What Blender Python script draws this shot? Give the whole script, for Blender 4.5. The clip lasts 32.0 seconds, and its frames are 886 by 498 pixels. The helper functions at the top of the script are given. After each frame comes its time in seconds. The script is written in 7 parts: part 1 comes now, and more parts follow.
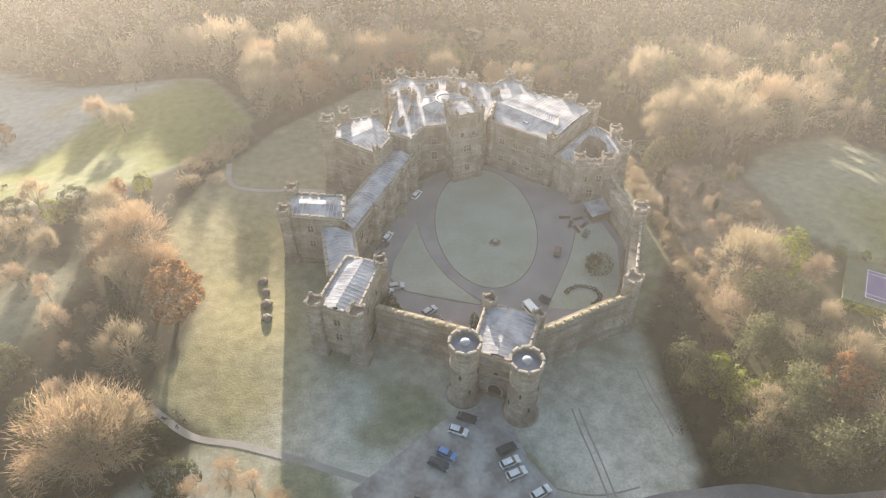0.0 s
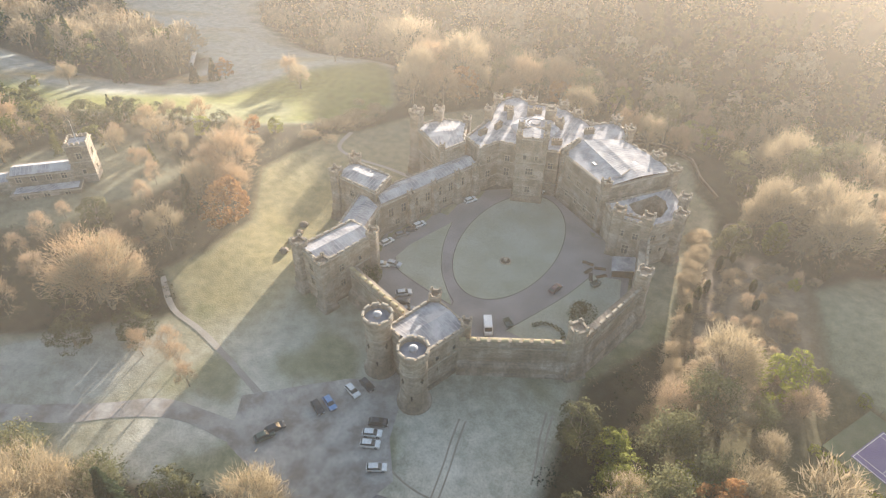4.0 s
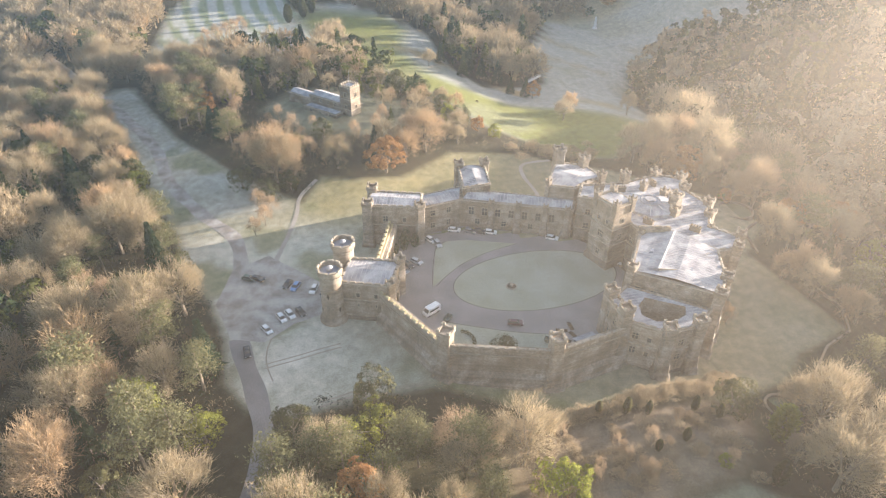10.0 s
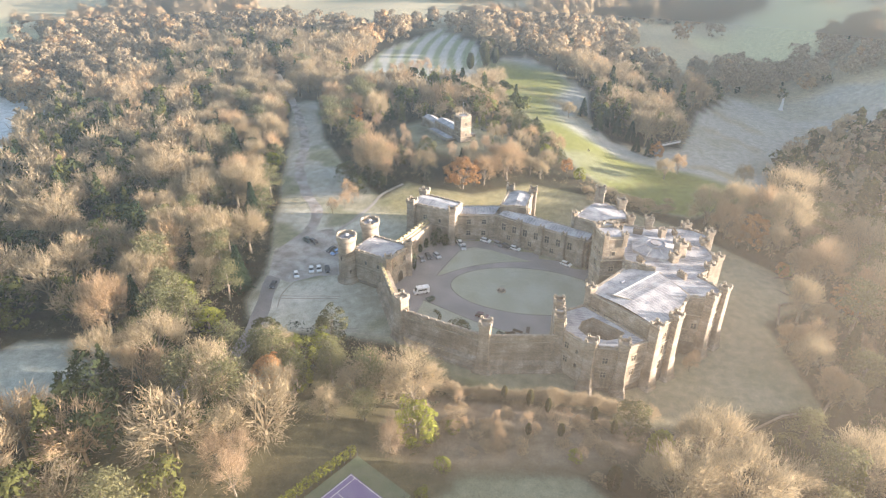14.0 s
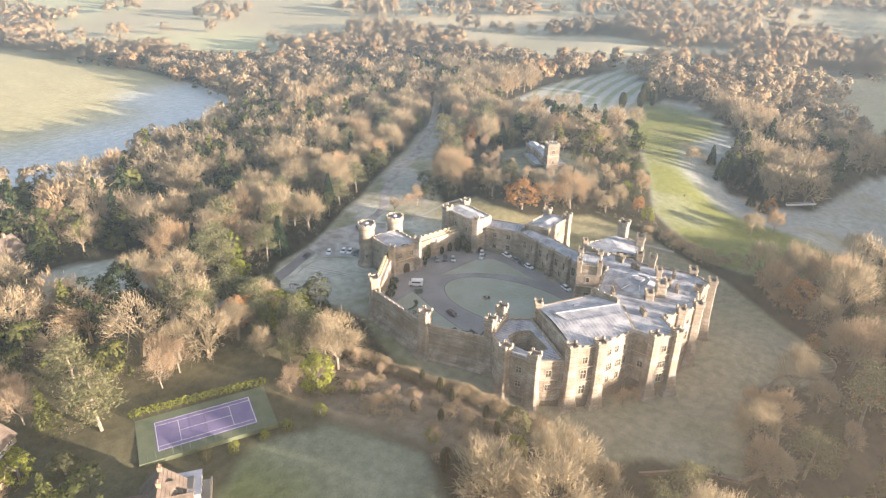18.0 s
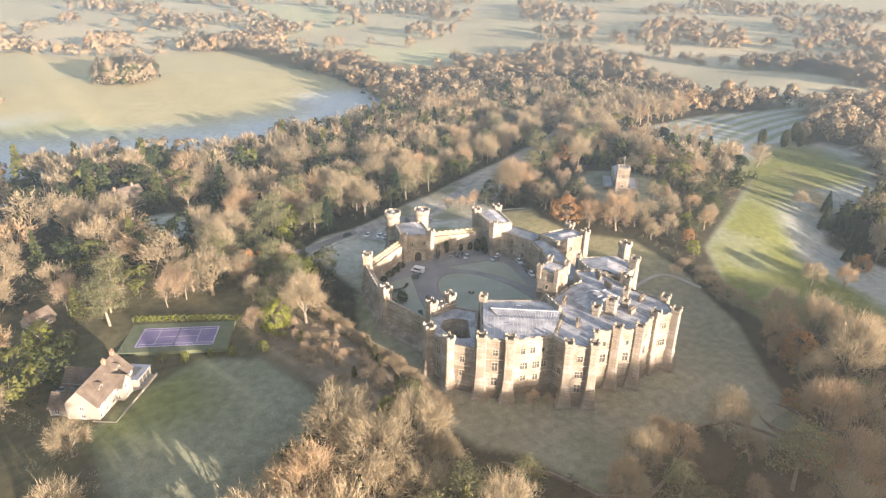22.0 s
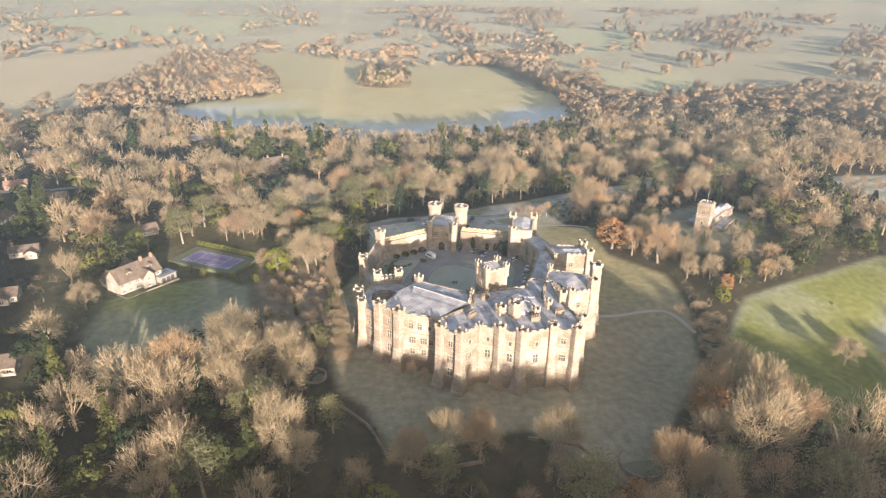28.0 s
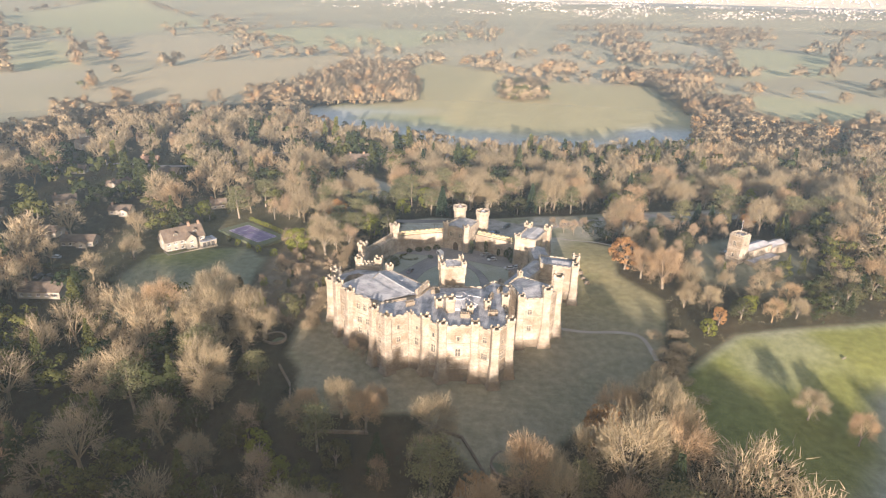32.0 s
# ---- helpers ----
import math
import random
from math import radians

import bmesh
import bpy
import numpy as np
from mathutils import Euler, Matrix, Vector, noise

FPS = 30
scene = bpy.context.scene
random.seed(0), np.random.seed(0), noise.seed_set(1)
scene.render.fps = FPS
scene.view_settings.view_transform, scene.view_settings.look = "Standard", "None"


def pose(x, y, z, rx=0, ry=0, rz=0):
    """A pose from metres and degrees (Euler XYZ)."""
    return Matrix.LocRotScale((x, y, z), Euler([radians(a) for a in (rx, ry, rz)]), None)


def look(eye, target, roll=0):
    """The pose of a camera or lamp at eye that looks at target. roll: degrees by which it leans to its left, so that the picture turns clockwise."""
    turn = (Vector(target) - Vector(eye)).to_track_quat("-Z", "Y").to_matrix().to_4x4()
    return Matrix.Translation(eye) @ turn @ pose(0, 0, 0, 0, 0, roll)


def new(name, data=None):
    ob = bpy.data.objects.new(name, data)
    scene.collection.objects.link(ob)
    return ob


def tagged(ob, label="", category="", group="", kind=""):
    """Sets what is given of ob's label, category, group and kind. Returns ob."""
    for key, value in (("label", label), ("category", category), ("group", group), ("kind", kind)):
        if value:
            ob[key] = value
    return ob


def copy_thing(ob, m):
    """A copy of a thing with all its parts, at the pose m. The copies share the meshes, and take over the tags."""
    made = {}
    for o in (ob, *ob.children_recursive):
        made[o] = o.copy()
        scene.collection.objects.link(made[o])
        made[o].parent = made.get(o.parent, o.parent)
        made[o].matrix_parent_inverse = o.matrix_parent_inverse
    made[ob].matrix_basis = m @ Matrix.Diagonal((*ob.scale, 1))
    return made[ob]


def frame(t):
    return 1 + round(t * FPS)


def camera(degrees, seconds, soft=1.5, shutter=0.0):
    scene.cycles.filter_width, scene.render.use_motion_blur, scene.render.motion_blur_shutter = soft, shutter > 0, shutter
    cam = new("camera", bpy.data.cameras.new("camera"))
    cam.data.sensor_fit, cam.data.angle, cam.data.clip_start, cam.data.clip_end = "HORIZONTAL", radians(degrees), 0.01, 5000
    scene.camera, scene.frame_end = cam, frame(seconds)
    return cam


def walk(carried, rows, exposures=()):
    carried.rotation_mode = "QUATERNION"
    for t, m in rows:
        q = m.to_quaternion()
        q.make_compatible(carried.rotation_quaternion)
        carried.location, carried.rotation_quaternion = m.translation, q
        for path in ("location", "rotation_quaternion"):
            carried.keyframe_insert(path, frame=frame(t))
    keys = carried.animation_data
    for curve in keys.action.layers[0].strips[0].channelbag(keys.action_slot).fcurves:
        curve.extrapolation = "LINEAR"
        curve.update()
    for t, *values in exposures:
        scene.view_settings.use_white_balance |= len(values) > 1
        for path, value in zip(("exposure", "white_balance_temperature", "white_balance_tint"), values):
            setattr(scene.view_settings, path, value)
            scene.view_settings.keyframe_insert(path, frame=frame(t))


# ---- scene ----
cam = camera(69.0, 32.0, soft=1.25)
METRES, EYE, TILT, LEAN, TURN = 640.0, 116.8, 0.0, 0.0, 0.0
ROWS = [
    (0.0, 0.0, 0.0, 0.0, -0.1, -41.95, 0.12),
    (0.5, 0.0088, -0.002, -0.0, 2.53, -41.57, 0.07),
    (1.0, 0.0186, -0.0037, -0.0, 5.39, -41.15, -0.0),
    (1.5, 0.0299, -0.0047, -0.0, 8.62, -40.66, -0.1),
    (2.0, 0.043, -0.0048, 0.0001, 12.37, -40.29, -0.23),
    (2.5, 0.0572, -0.004, 0.0003, 16.42, -40.06, -0.34),
    (3.0, 0.0718, -0.0023, 0.0004, 20.58, -39.8, -0.48),
    (3.5, 0.0865, 0.0001, 0.0005, 24.83, -39.51, -0.64),
    (5.5, 0.1461, 0.0203, 0.0028, 42.14, -38.55, -0.84),
    (6.0, 0.16, 0.0281, 0.0032, 46.27, -38.21, -0.86),
    (6.5, 0.1734, 0.0369, 0.0033, 50.38, -37.76, -0.87),
    (7.0, 0.1863, 0.0467, 0.0035, 54.47, -37.35, -0.84),
    (7.5, 0.1985, 0.0573, 0.0036, 58.47, -36.9, -0.84),
    (8.0, 0.2101, 0.0689, 0.0039, 62.43, -36.5, -0.78),
    (8.5, 0.2209, 0.0808, 0.0037, 66.28, -36.01, -0.82),
    (9.0, 0.2308, 0.0939, 0.0039, 70.12, -35.55, -0.79),
    (9.5, 0.24, 0.1069, 0.0038, 73.82, -35.05, -0.83),
    (10.0, 0.2488, 0.1208, 0.0037, 77.48, -34.54, -0.81),
    (10.5, 0.2575, 0.1342, 0.004, 80.99, -34.05, -0.87),
    (11.0, 0.2676, 0.1468, 0.0044, 84.16, -33.33, -0.84),
    (11.5, 0.2783, 0.1586, 0.0039, 87.02, -32.39, -0.9),
    (12.0, 0.2872, 0.1703, 0.004, 89.64, -31.63, -0.94),
    (12.5, 0.2962, 0.1837, 0.004, 92.42, -30.79, -0.98),
    (13.0, 0.3033, 0.1979, 0.004, 95.21, -30.12, -0.99),
    (13.5, 0.308, 0.2129, 0.0039, 98.09, -29.69, -0.99),
    (14.0, 0.31, 0.2284, 0.0038, 101.05, -29.38, -0.98),
    (14.5, 0.311, 0.2443, 0.0039, 103.99, -29.1, -0.94),
    (16.5, 0.3057, 0.309, 0.0031, 115.46, -27.63, -0.77),
    (17.0, 0.3034, 0.3251, 0.003, 118.21, -27.19, -0.76),
    (17.5, 0.3004, 0.3411, 0.0028, 120.93, -26.76, -0.76),
    (18.0, 0.2966, 0.357, 0.0025, 123.64, -26.4, -0.78),
    (18.5, 0.2918, 0.3726, 0.0021, 126.31, -26.07, -0.75),
    (19.0, 0.2862, 0.3875, 0.0021, 128.95, -25.85, -0.83),
    (19.5, 0.2798, 0.4025, 0.0017, 131.57, -25.56, -0.85),
    (20.0, 0.2725, 0.4168, 0.0017, 134.15, -25.33, -0.88),
    (20.5, 0.2646, 0.431, 0.0014, 136.72, -25.08, -0.89),
    (21.0, 0.2559, 0.4446, 0.0012, 139.24, -24.9, -0.9),
    (21.5, 0.2466, 0.4577, 0.0012, 141.73, -24.74, -0.94),
    (22.0, 0.2369, 0.4703, 0.0011, 144.2, -24.56, -0.96),
    (22.5, 0.2266, 0.4826, 0.0009, 146.64, -24.38, -0.99),
    (23.0, 0.2156, 0.4941, 0.0008, 149.09, -24.27, -1.02),
    (23.5, 0.2039, 0.5051, 0.0008, 151.5, -24.16, -1.01),
    (24.0, 0.1916, 0.5157, 0.0006, 153.89, -24.06, -0.96),
    (24.5, 0.179, 0.5255, 0.0006, 156.28, -23.98, -0.93),
    (25.0, 0.1658, 0.5347, 0.0007, 158.67, -23.89, -0.93),
    (25.5, 0.1523, 0.5435, 0.0008, 161.04, -23.79, -0.9),
    (27.5, 0.0956, 0.5728, 0.0005, 170.36, -23.15, -0.9),
    (28.0, 0.0807, 0.5785, 0.0004, 172.67, -22.97, -0.94),
    (28.5, 0.0655, 0.5835, 0.0004, 174.93, -22.82, -0.98),
    (29.0, 0.0502, 0.5879, 0.0004, 177.19, -22.65, -1.02),
    (29.5, 0.0347, 0.5917, 0.0004, 179.41, -22.54, -1.03),
    (30.0, 0.019, 0.5947, 0.0003, 181.62, -22.42, -1.08),
    (30.5, 0.0033, 0.5971, 0.0004, 183.82, -22.3, -1.09),
    (31.0, -0.0124, 0.5988, 0.0004, 185.99, -22.17, -1.12),
    (31.5, -0.0282, 0.5999, 0.0004, 188.15, -22.07, -1.15),
    (32.0, -0.0439, 0.6003, 0.0006, 190.3, -21.95, -1.19),
]
EXPOSURES = [(0.0, 2.42, 6800, 13), (3.0, 2.38, 6800, 13), (6.0, 2.40, 6800, 14), (9.0, 2.54, 6800, 15.5), (14.0, 2.78, 7000, 17), (17.0, 2.74, 7200, 18.5), (20.0, 2.62, 7350, 19.5), (24.0, 2.42, 7300, 19.5), (32.0, 2.12, 7250, 19.5)]
walk(cam, [(t, pose(0, 0, EYE, TILT, LEAN, TURN) @ pose(METRES * x, METRES * y, METRES * z, 90 + pitch, roll, yaw)) for t, x, y, z, yaw, pitch, roll in ROWS], EXPOSURES)

# ---- light ----
MIST_ROUGH, MIST_AMOUNT, MIST_FAR = 0.95, 0.145, 0.42
SUN_ELEV, SUN_AZ = radians(8.5), radians(-9.0)
world = bpy.data.worlds.new("sky")
scene.world = world
world.use_nodes = True
sky = world.node_tree.nodes.new("ShaderNodeTexSky")
sky.sky_type, sky.sun_disc = "NISHITA", False
sky.sun_elevation, sky.sun_rotation = SUN_ELEV, SUN_AZ
sky.altitude, sky.air_density, sky.dust_density, sky.ozone_density = 100, 1.0, 2.0, 1.0
world.node_tree.links.new(sky.outputs[0], world.node_tree.nodes["Background"].inputs[0])
world.node_tree.nodes["Background"].inputs[1].default_value = 0.09
sun_data = bpy.data.lights.new("sun", "SUN")
sun_data.energy, sun_data.angle, sun_data.color = 4.3, radians(0.8), (1.0, 0.915, 0.82)
sun = new("sun", sun_data)
SUN_WAY = Vector((math.sin(SUN_AZ) * math.cos(SUN_ELEV), math.cos(SUN_AZ) * math.cos(SUN_ELEV), math.sin(SUN_ELEV)))
sun.matrix_world = look(SUN_WAY * 600 + Vector((0, 130, 0)), (0, 130, 0))

# ---- materials ----
def material(name, rough=0.9, metal=0.0):
    m = bpy.data.materials.new(name)
    m.use_nodes = True
    nt = m.node_tree
    b = nt.nodes["Principled BSDF"]
    b.inputs["Roughness"].default_value, b.inputs["Metallic"].default_value = rough, metal
    return m, nt, b


def node(nt, kind, **kw):
    n = nt.nodes.new(kind)
    for k, v in kw.items():
        n.inputs[k].default_value = v
    return n


def noise_fac(nt, scale, detail=4.0, lo=0.35, hi=0.65, coord="Object", stretch=None):
    tc = nt.nodes.new("ShaderNodeTexCoord")
    src = tc.outputs[coord]
    if stretch:
        mp = nt.nodes.new("ShaderNodeMapping")
        mp.inputs["Scale"].default_value = stretch
        nt.links.new(src, mp.inputs[0])
        src = mp.outputs[0]
    n = node(nt, "ShaderNodeTexNoise", Scale=scale, Detail=detail)
    nt.links.new(src, n.inputs["Vector"])
    r = nt.nodes.new("ShaderNodeMapRange")
    r.inputs[1].default_value, r.inputs[2].default_value = lo, hi
    nt.links.new(n.outputs[0], r.inputs[0])
    return r.outputs[0]


def mix(nt, fac, a, b, mode="MIX"):
    n = nt.nodes.new("ShaderNodeMix")
    n.data_type, n.blend_type = "RGBA", mode
    for sock, v in ((n.inputs[0], fac), (n.inputs[6], a), (n.inputs[7], b)):
        if isinstance(v, (int, float)):
            sock.default_value = v
        elif isinstance(v, tuple):
            sock.default_value = (*v, 1)
        else:
            nt.links.new(v, sock)
    return n.outputs[2]


def bump(nt, b, fac, strength=0.4, dist=0.1):
    n = node(nt, "ShaderNodeBump", Strength=strength, Distance=dist)
    nt.links.new(fac, n.inputs["Height"])
    nt.links.new(n.outputs[0], b.inputs["Normal"])


def two_tone(name, a, b_col, rough=0.9, scale=0.4, fine=6.0, metal=0.0, bump_amount=0.3, per_object=0.0, dist=0.08):
    """A surface with large stains, fine grain and relief."""
    m, nt, b = material(name, rough, metal)
    c = mix(nt, noise_fac(nt, scale, 5), a, b_col)
    g = noise_fac(nt, fine, 3, 0.25, 0.75)
    c = mix(nt, 0.35, c, mix(nt, g, (0.35, 0.35, 0.35), (1.0, 1.0, 1.0)), "MULTIPLY")
    if per_object:
        oi = nt.nodes.new("ShaderNodeObjectInfo")
        hs = node(nt, "ShaderNodeHueSaturation")
        r = nt.nodes.new("ShaderNodeMapRange")
        r.inputs[3].default_value, r.inputs[4].default_value = 1 - per_object, 1 + per_object
        nt.links.new(oi.outputs["Random"], r.inputs[0])
        nt.links.new(r.outputs[0], hs.inputs["Value"])
        nt.links.new(c, hs.inputs["Color"])
        c = hs.outputs[0]
    nt.links.new(c, b.inputs["Base Color"])
    if bump_amount:
        bump(nt, b, g, bump_amount, dist)
    return m


def stone(name, a, b_col, course=0.36):
    """Coursed sandstone: blocks, weathering streaks and stains."""
    m, nt, b = material(name, 0.92)
    geo = nt.nodes.new("ShaderNodeNewGeometry")
    sep = nt.nodes.new("ShaderNodeSeparateXYZ")
    nt.links.new(geo.outputs["Position"], sep.inputs[0])
    add = nt.nodes.new("ShaderNodeMath")
    add.operation = "ADD"
    nt.links.new(sep.outputs[0], add.inputs[0])
    nt.links.new(sep.outputs[1], add.inputs[1])
    com = nt.nodes.new("ShaderNodeCombineXYZ")
    nt.links.new(add.outputs[0], com.inputs[0])
    nt.links.new(sep.outputs[2], com.inputs[1])
    br = node(nt, "ShaderNodeTexBrick", Scale=1.0)
    br.inputs["Brick Width"].default_value, br.inputs["Row Height"].default_value = course * 2.1, course
    br.inputs["Mortar Size"].default_value, br.inputs["Bias"].default_value = 0.02, 0.1
    br.inputs["Color1"].default_value, br.inputs["Color2"].default_value = (0.70, 0.69, 0.68, 1), (1, 1, 1, 1)
    br.inputs["Mortar"].default_value = (0.5, 0.48, 0.46, 1)
    nt.links.new(com.outputs[0], br.inputs["Vector"])
    c = mix(nt, noise_fac(nt, 0.22, 6, coord="Object"), a, b_col)
    c = mix(nt, 0.75, c, br.outputs["Color"], "MULTIPLY")
    streak = noise_fac(nt, 1.0, 4, 0.45, 0.8, stretch=(0.5, 0.5, 0.1))
    c = mix(nt, streak, c, mix(nt, 0.5, c, (0.12, 0.105, 0.085)))
    blot = noise_fac(nt, 0.11, 6, 0.46, 0.62)
    c = mix(nt, blot, c, mix(nt, 0.45, c, (0.17, 0.13, 0.09)))
    band = noise_fac(nt, 1.0, 5, 0.42, 0.7, stretch=(0.16, 0.16, 0.9))
    c = mix(nt, band, c, mix(nt, 0.5, c, (0.20, 0.15, 0.10)))
    c = mix(nt, 0.55, c, mix(nt, noise_fac(nt, 1.7, 6, 0.3, 0.7), (0.45, 0.45, 0.45), (1, 1, 1)), "MULTIPLY")
    nt.links.new(c, b.inputs["Base Color"])
    bump(nt, b, br.outputs["Fac"], 0.35, -0.03)
    return m


STONE = stone("sandstone", (0.525, 0.47, 0.40), (0.33, 0.268, 0.20))
# Pale stone, lifted further for walls in shade: fill light in its colour.
STONE_LIFTED = stone("pale_lifted_sandstone", (0.62, 0.535, 0.435), (0.45, 0.37, 0.285))
STONE_DARK = stone("weathered_sandstone", (0.31, 0.26, 0.20), (0.21, 0.175, 0.135))
COPING = two_tone("coping_stone", (0.46, 0.40, 0.32), (0.33, 0.285, 0.22), 0.9, 0.8, 5)
LICHEN = two_tone("lichen_coping", (0.45, 0.38, 0.20), (0.40, 0.355, 0.26), 0.95, 0.5, 4)
LEAD = two_tone("frosted_lead_roof", (0.55, 0.55, 0.57), (0.27, 0.275, 0.30), 0.9, 0.3, 1.6, 0.0, 0.15)
LEAD.node_tree.nodes["Principled BSDF"].inputs["Specular IOR Level"].default_value = 0.15
LEAD_DARK = two_tone("lead_roof", (0.20, 0.22, 0.27), (0.33, 0.36, 0.42), 0.5, 0.3, 3)
SEAM = two_tone("lead_seam", (0.62, 0.63, 0.65), (0.45, 0.46, 0.48), 0.9, 0.5, 4)
GLASS, _nt, _b = material("window_glass", 0.08)
_b.inputs["Base Color"].default_value = (0.10, 0.098, 0.092, 1)
MULLION = two_tone("mullion_stone", (0.46, 0.40, 0.31), (0.38, 0.33, 0.26), 0.9, 1.0, 8)
OAK = two_tone("dark_oak", (0.06, 0.045, 0.03), (0.10, 0.075, 0.05), 0.8, 1.0, 10)
ASPHALT = two_tone("frosted_tarmac", (0.255, 0.235, 0.225), (0.33, 0.305, 0.29), 0.9, 0.12, 3, dist=0.02)
FORECOURT = two_tone("frosted_forecourt", (0.52, 0.49, 0.45), (0.30, 0.27, 0.235), 0.95, 0.22, 1.3, dist=0.03)
GRAVEL = two_tone("gravel", (0.36, 0.325, 0.275), (0.44, 0.405, 0.35), 0.95, 0.15, 4, dist=0.03)
LAWN = two_tone("frosted_lawn", (0.32, 0.335, 0.25), (0.40, 0.41, 0.335), 0.95, 0.08, 1.6, dist=0.04)
BARK = two_tone("bark", (0.22, 0.185, 0.145), (0.31, 0.262, 0.20), 0.95, 1.5, 8)
TILE = two_tone("roof_tile", (0.12, 0.092, 0.07), (0.185, 0.145, 0.115), 0.9, 0.5, 5)
TILE_RED = two_tone("red_roof_tile", (0.30, 0.19, 0.14), (0.25, 0.16, 0.12), 0.9, 0.5, 5)
RENDER = two_tone("cream_render", (0.40, 0.36, 0.30), (0.34, 0.305, 0.25), 0.9, 0.6, 4, bump_amount=0.1)
BRICK = two_tone("brown_brick", (0.30, 0.19, 0.13), (0.36, 0.24, 0.17), 0.9, 0.8, 8)
COURT_BLUE = two_tone("purple_court", (0.19, 0.155, 0.29), (0.23, 0.19, 0.32), 0.85, 0.3, 4, bump_amount=0.05)
COURT_GREEN = two_tone("green_court", (0.115, 0.145, 0.08), (0.15, 0.165, 0.10), 0.9, 0.3, 4, bump_amount=0.05)
WHITE_LINE = two_tone("white_line", (0.75, 0.75, 0.75), (0.68, 0.68, 0.68), 0.8, 1, 5, bump_amount=0.05)
IRON = two_tone("painted_iron", (0.06, 0.06, 0.065), (0.1, 0.1, 0.1), 0.5, 1, 8)
RUBBER = two_tone("tyre_rubber", (0.02, 0.02, 0.02), (0.035, 0.035, 0.035), 0.85, 2, 9)
SOIL_PALE = two_tone("worn_grass_soil", (0.42, 0.37, 0.30), (0.34, 0.30, 0.24), 0.95, 0.6, 4, dist=0.02)
SOIL = two_tone("flower_bed_soil", (0.10, 0.08, 0.06), (0.15, 0.12, 0.09), 0.95, 1, 6)


def paint(name, col):
    m, nt, b = material(name, 0.28)
    c = mix(nt, noise_fac(nt, 1.2, 3), col, tuple(min(1, v * 1.18 + 0.01) for v in col))
    nt.links.new(c, b.inputs["Base Color"])
    b.inputs["Coat Weight"].default_value = 0.4
    return m


PAINTS = {k: paint(k + "_car_paint", v) for k, v in {"white": (0.75, 0.75, 0.74), "silver": (0.42, 0.44, 0.46), "blue": (0.14, 0.27, 0.50), "dark": (0.04, 0.045, 0.05),
                                                    "green": (0.08, 0.11, 0.09), "red": (0.09, 0.035, 0.04), "grey": (0.2, 0.21, 0.22)}.items()}


def foliage(name, a, b_col, tint=0.25, from_attr=False, third=None, grain=False):
    """Leaves or twigs: colour varies from plant to plant and from spray to spray."""
    m, nt, b = material(name, 0.85)
    b.inputs["Specular IOR Level"].default_value = 0.15
    if from_attr:
        at = nt.nodes.new("ShaderNodeAttribute")
        at.attribute_name = "tint"
        rnd = at.outputs["Fac"]
    else:
        rnd = nt.nodes.new("ShaderNodeObjectInfo").outputs["Random"]
    c = mix(nt, rnd, a, b_col)
    if third:
        gt = nt.nodes.new("ShaderNodeMath")
        gt.operation = "GREATER_THAN"
        gt.inputs[1].default_value = 0.84
        nt.links.new(rnd, gt.inputs[0])
        c = mix(nt, gt.outputs[0], c, third)
    isl = nt.nodes.new("ShaderNodeNewGeometry").outputs["Random Per Island"]
    r = nt.nodes.new("ShaderNodeMapRange")
    r.inputs[3].default_value, r.inputs[4].default_value = 1 - tint, 1 + tint
    nt.links.new(isl, r.inputs[0])
    hs = node(nt, "ShaderNodeHueSaturation")
    nt.links.new(r.outputs[0], hs.inputs["Value"])
    if grain:
        c = mix(nt, 0.8, c, mix(nt, noise_fac(nt, 0.55, 5, 0.32, 0.68), (0.6, 0.57, 0.53), (1.3, 1.3, 1.3)), "MULTIPLY")
        bump(nt, b, noise_fac(nt, 0.9, 5, 0.3, 0.7), 1.0, 0.9)
    nt.links.new(c, hs.inputs["Color"])
    nt.links.new(hs.outputs[0], b.inputs["Base Color"])
    tr = nt.nodes.new("ShaderNodeBsdfTranslucent")
    nt.links.new(hs.outputs[0], tr.inputs[0])
    ms = node(nt, "ShaderNodeMixShader", Fac=0.42)
    nt.links.new(b.outputs[0], ms.inputs[1])
    nt.links.new(tr.outputs[0], ms.inputs[2])
    nt.links.new(ms.outputs[0], nt.nodes["Material Output"].inputs[0])
    return m


TWIG = foliage("bare_twigs", (0.43, 0.355, 0.235), (0.32, 0.265, 0.175), third=(0.44, 0.32, 0.20))
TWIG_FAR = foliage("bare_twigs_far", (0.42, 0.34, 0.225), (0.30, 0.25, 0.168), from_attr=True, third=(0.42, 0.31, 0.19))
# Paler copy for far trees: distance haze put into the twig colour.
TWIG_HAZED = foliage("bare_twigs_hazed", (0.52, 0.42, 0.28), (0.42, 0.345, 0.24), 0.1, from_attr=True, third=(0.54, 0.38, 0.22), grain=True)
BIRCH = foliage("birch_twigs", (0.44, 0.335, 0.23), (0.36, 0.27, 0.18))
BRAMBLE = foliage("hedge_twigs", (0.46, 0.37, 0.25), (0.37, 0.30, 0.20))
RUSSET = foliage("russet_leaves", (0.43, 0.24, 0.11), (0.37, 0.215, 0.10))
GREEN = foliage("evergreen_leaves", (0.07, 0.082, 0.042), (0.155, 0.15, 0.072))
GOLD = foliage("golden_leaves", (0.24, 0.26, 0.045), (0.20, 0.22, 0.05))
PINE = foliage("pine_needles", (0.15, 0.158, 0.085), (0.215, 0.208, 0.108))
CONIFER = foliage("conifer_needles", (0.035, 0.06, 0.035), (0.06, 0.085, 0.04))
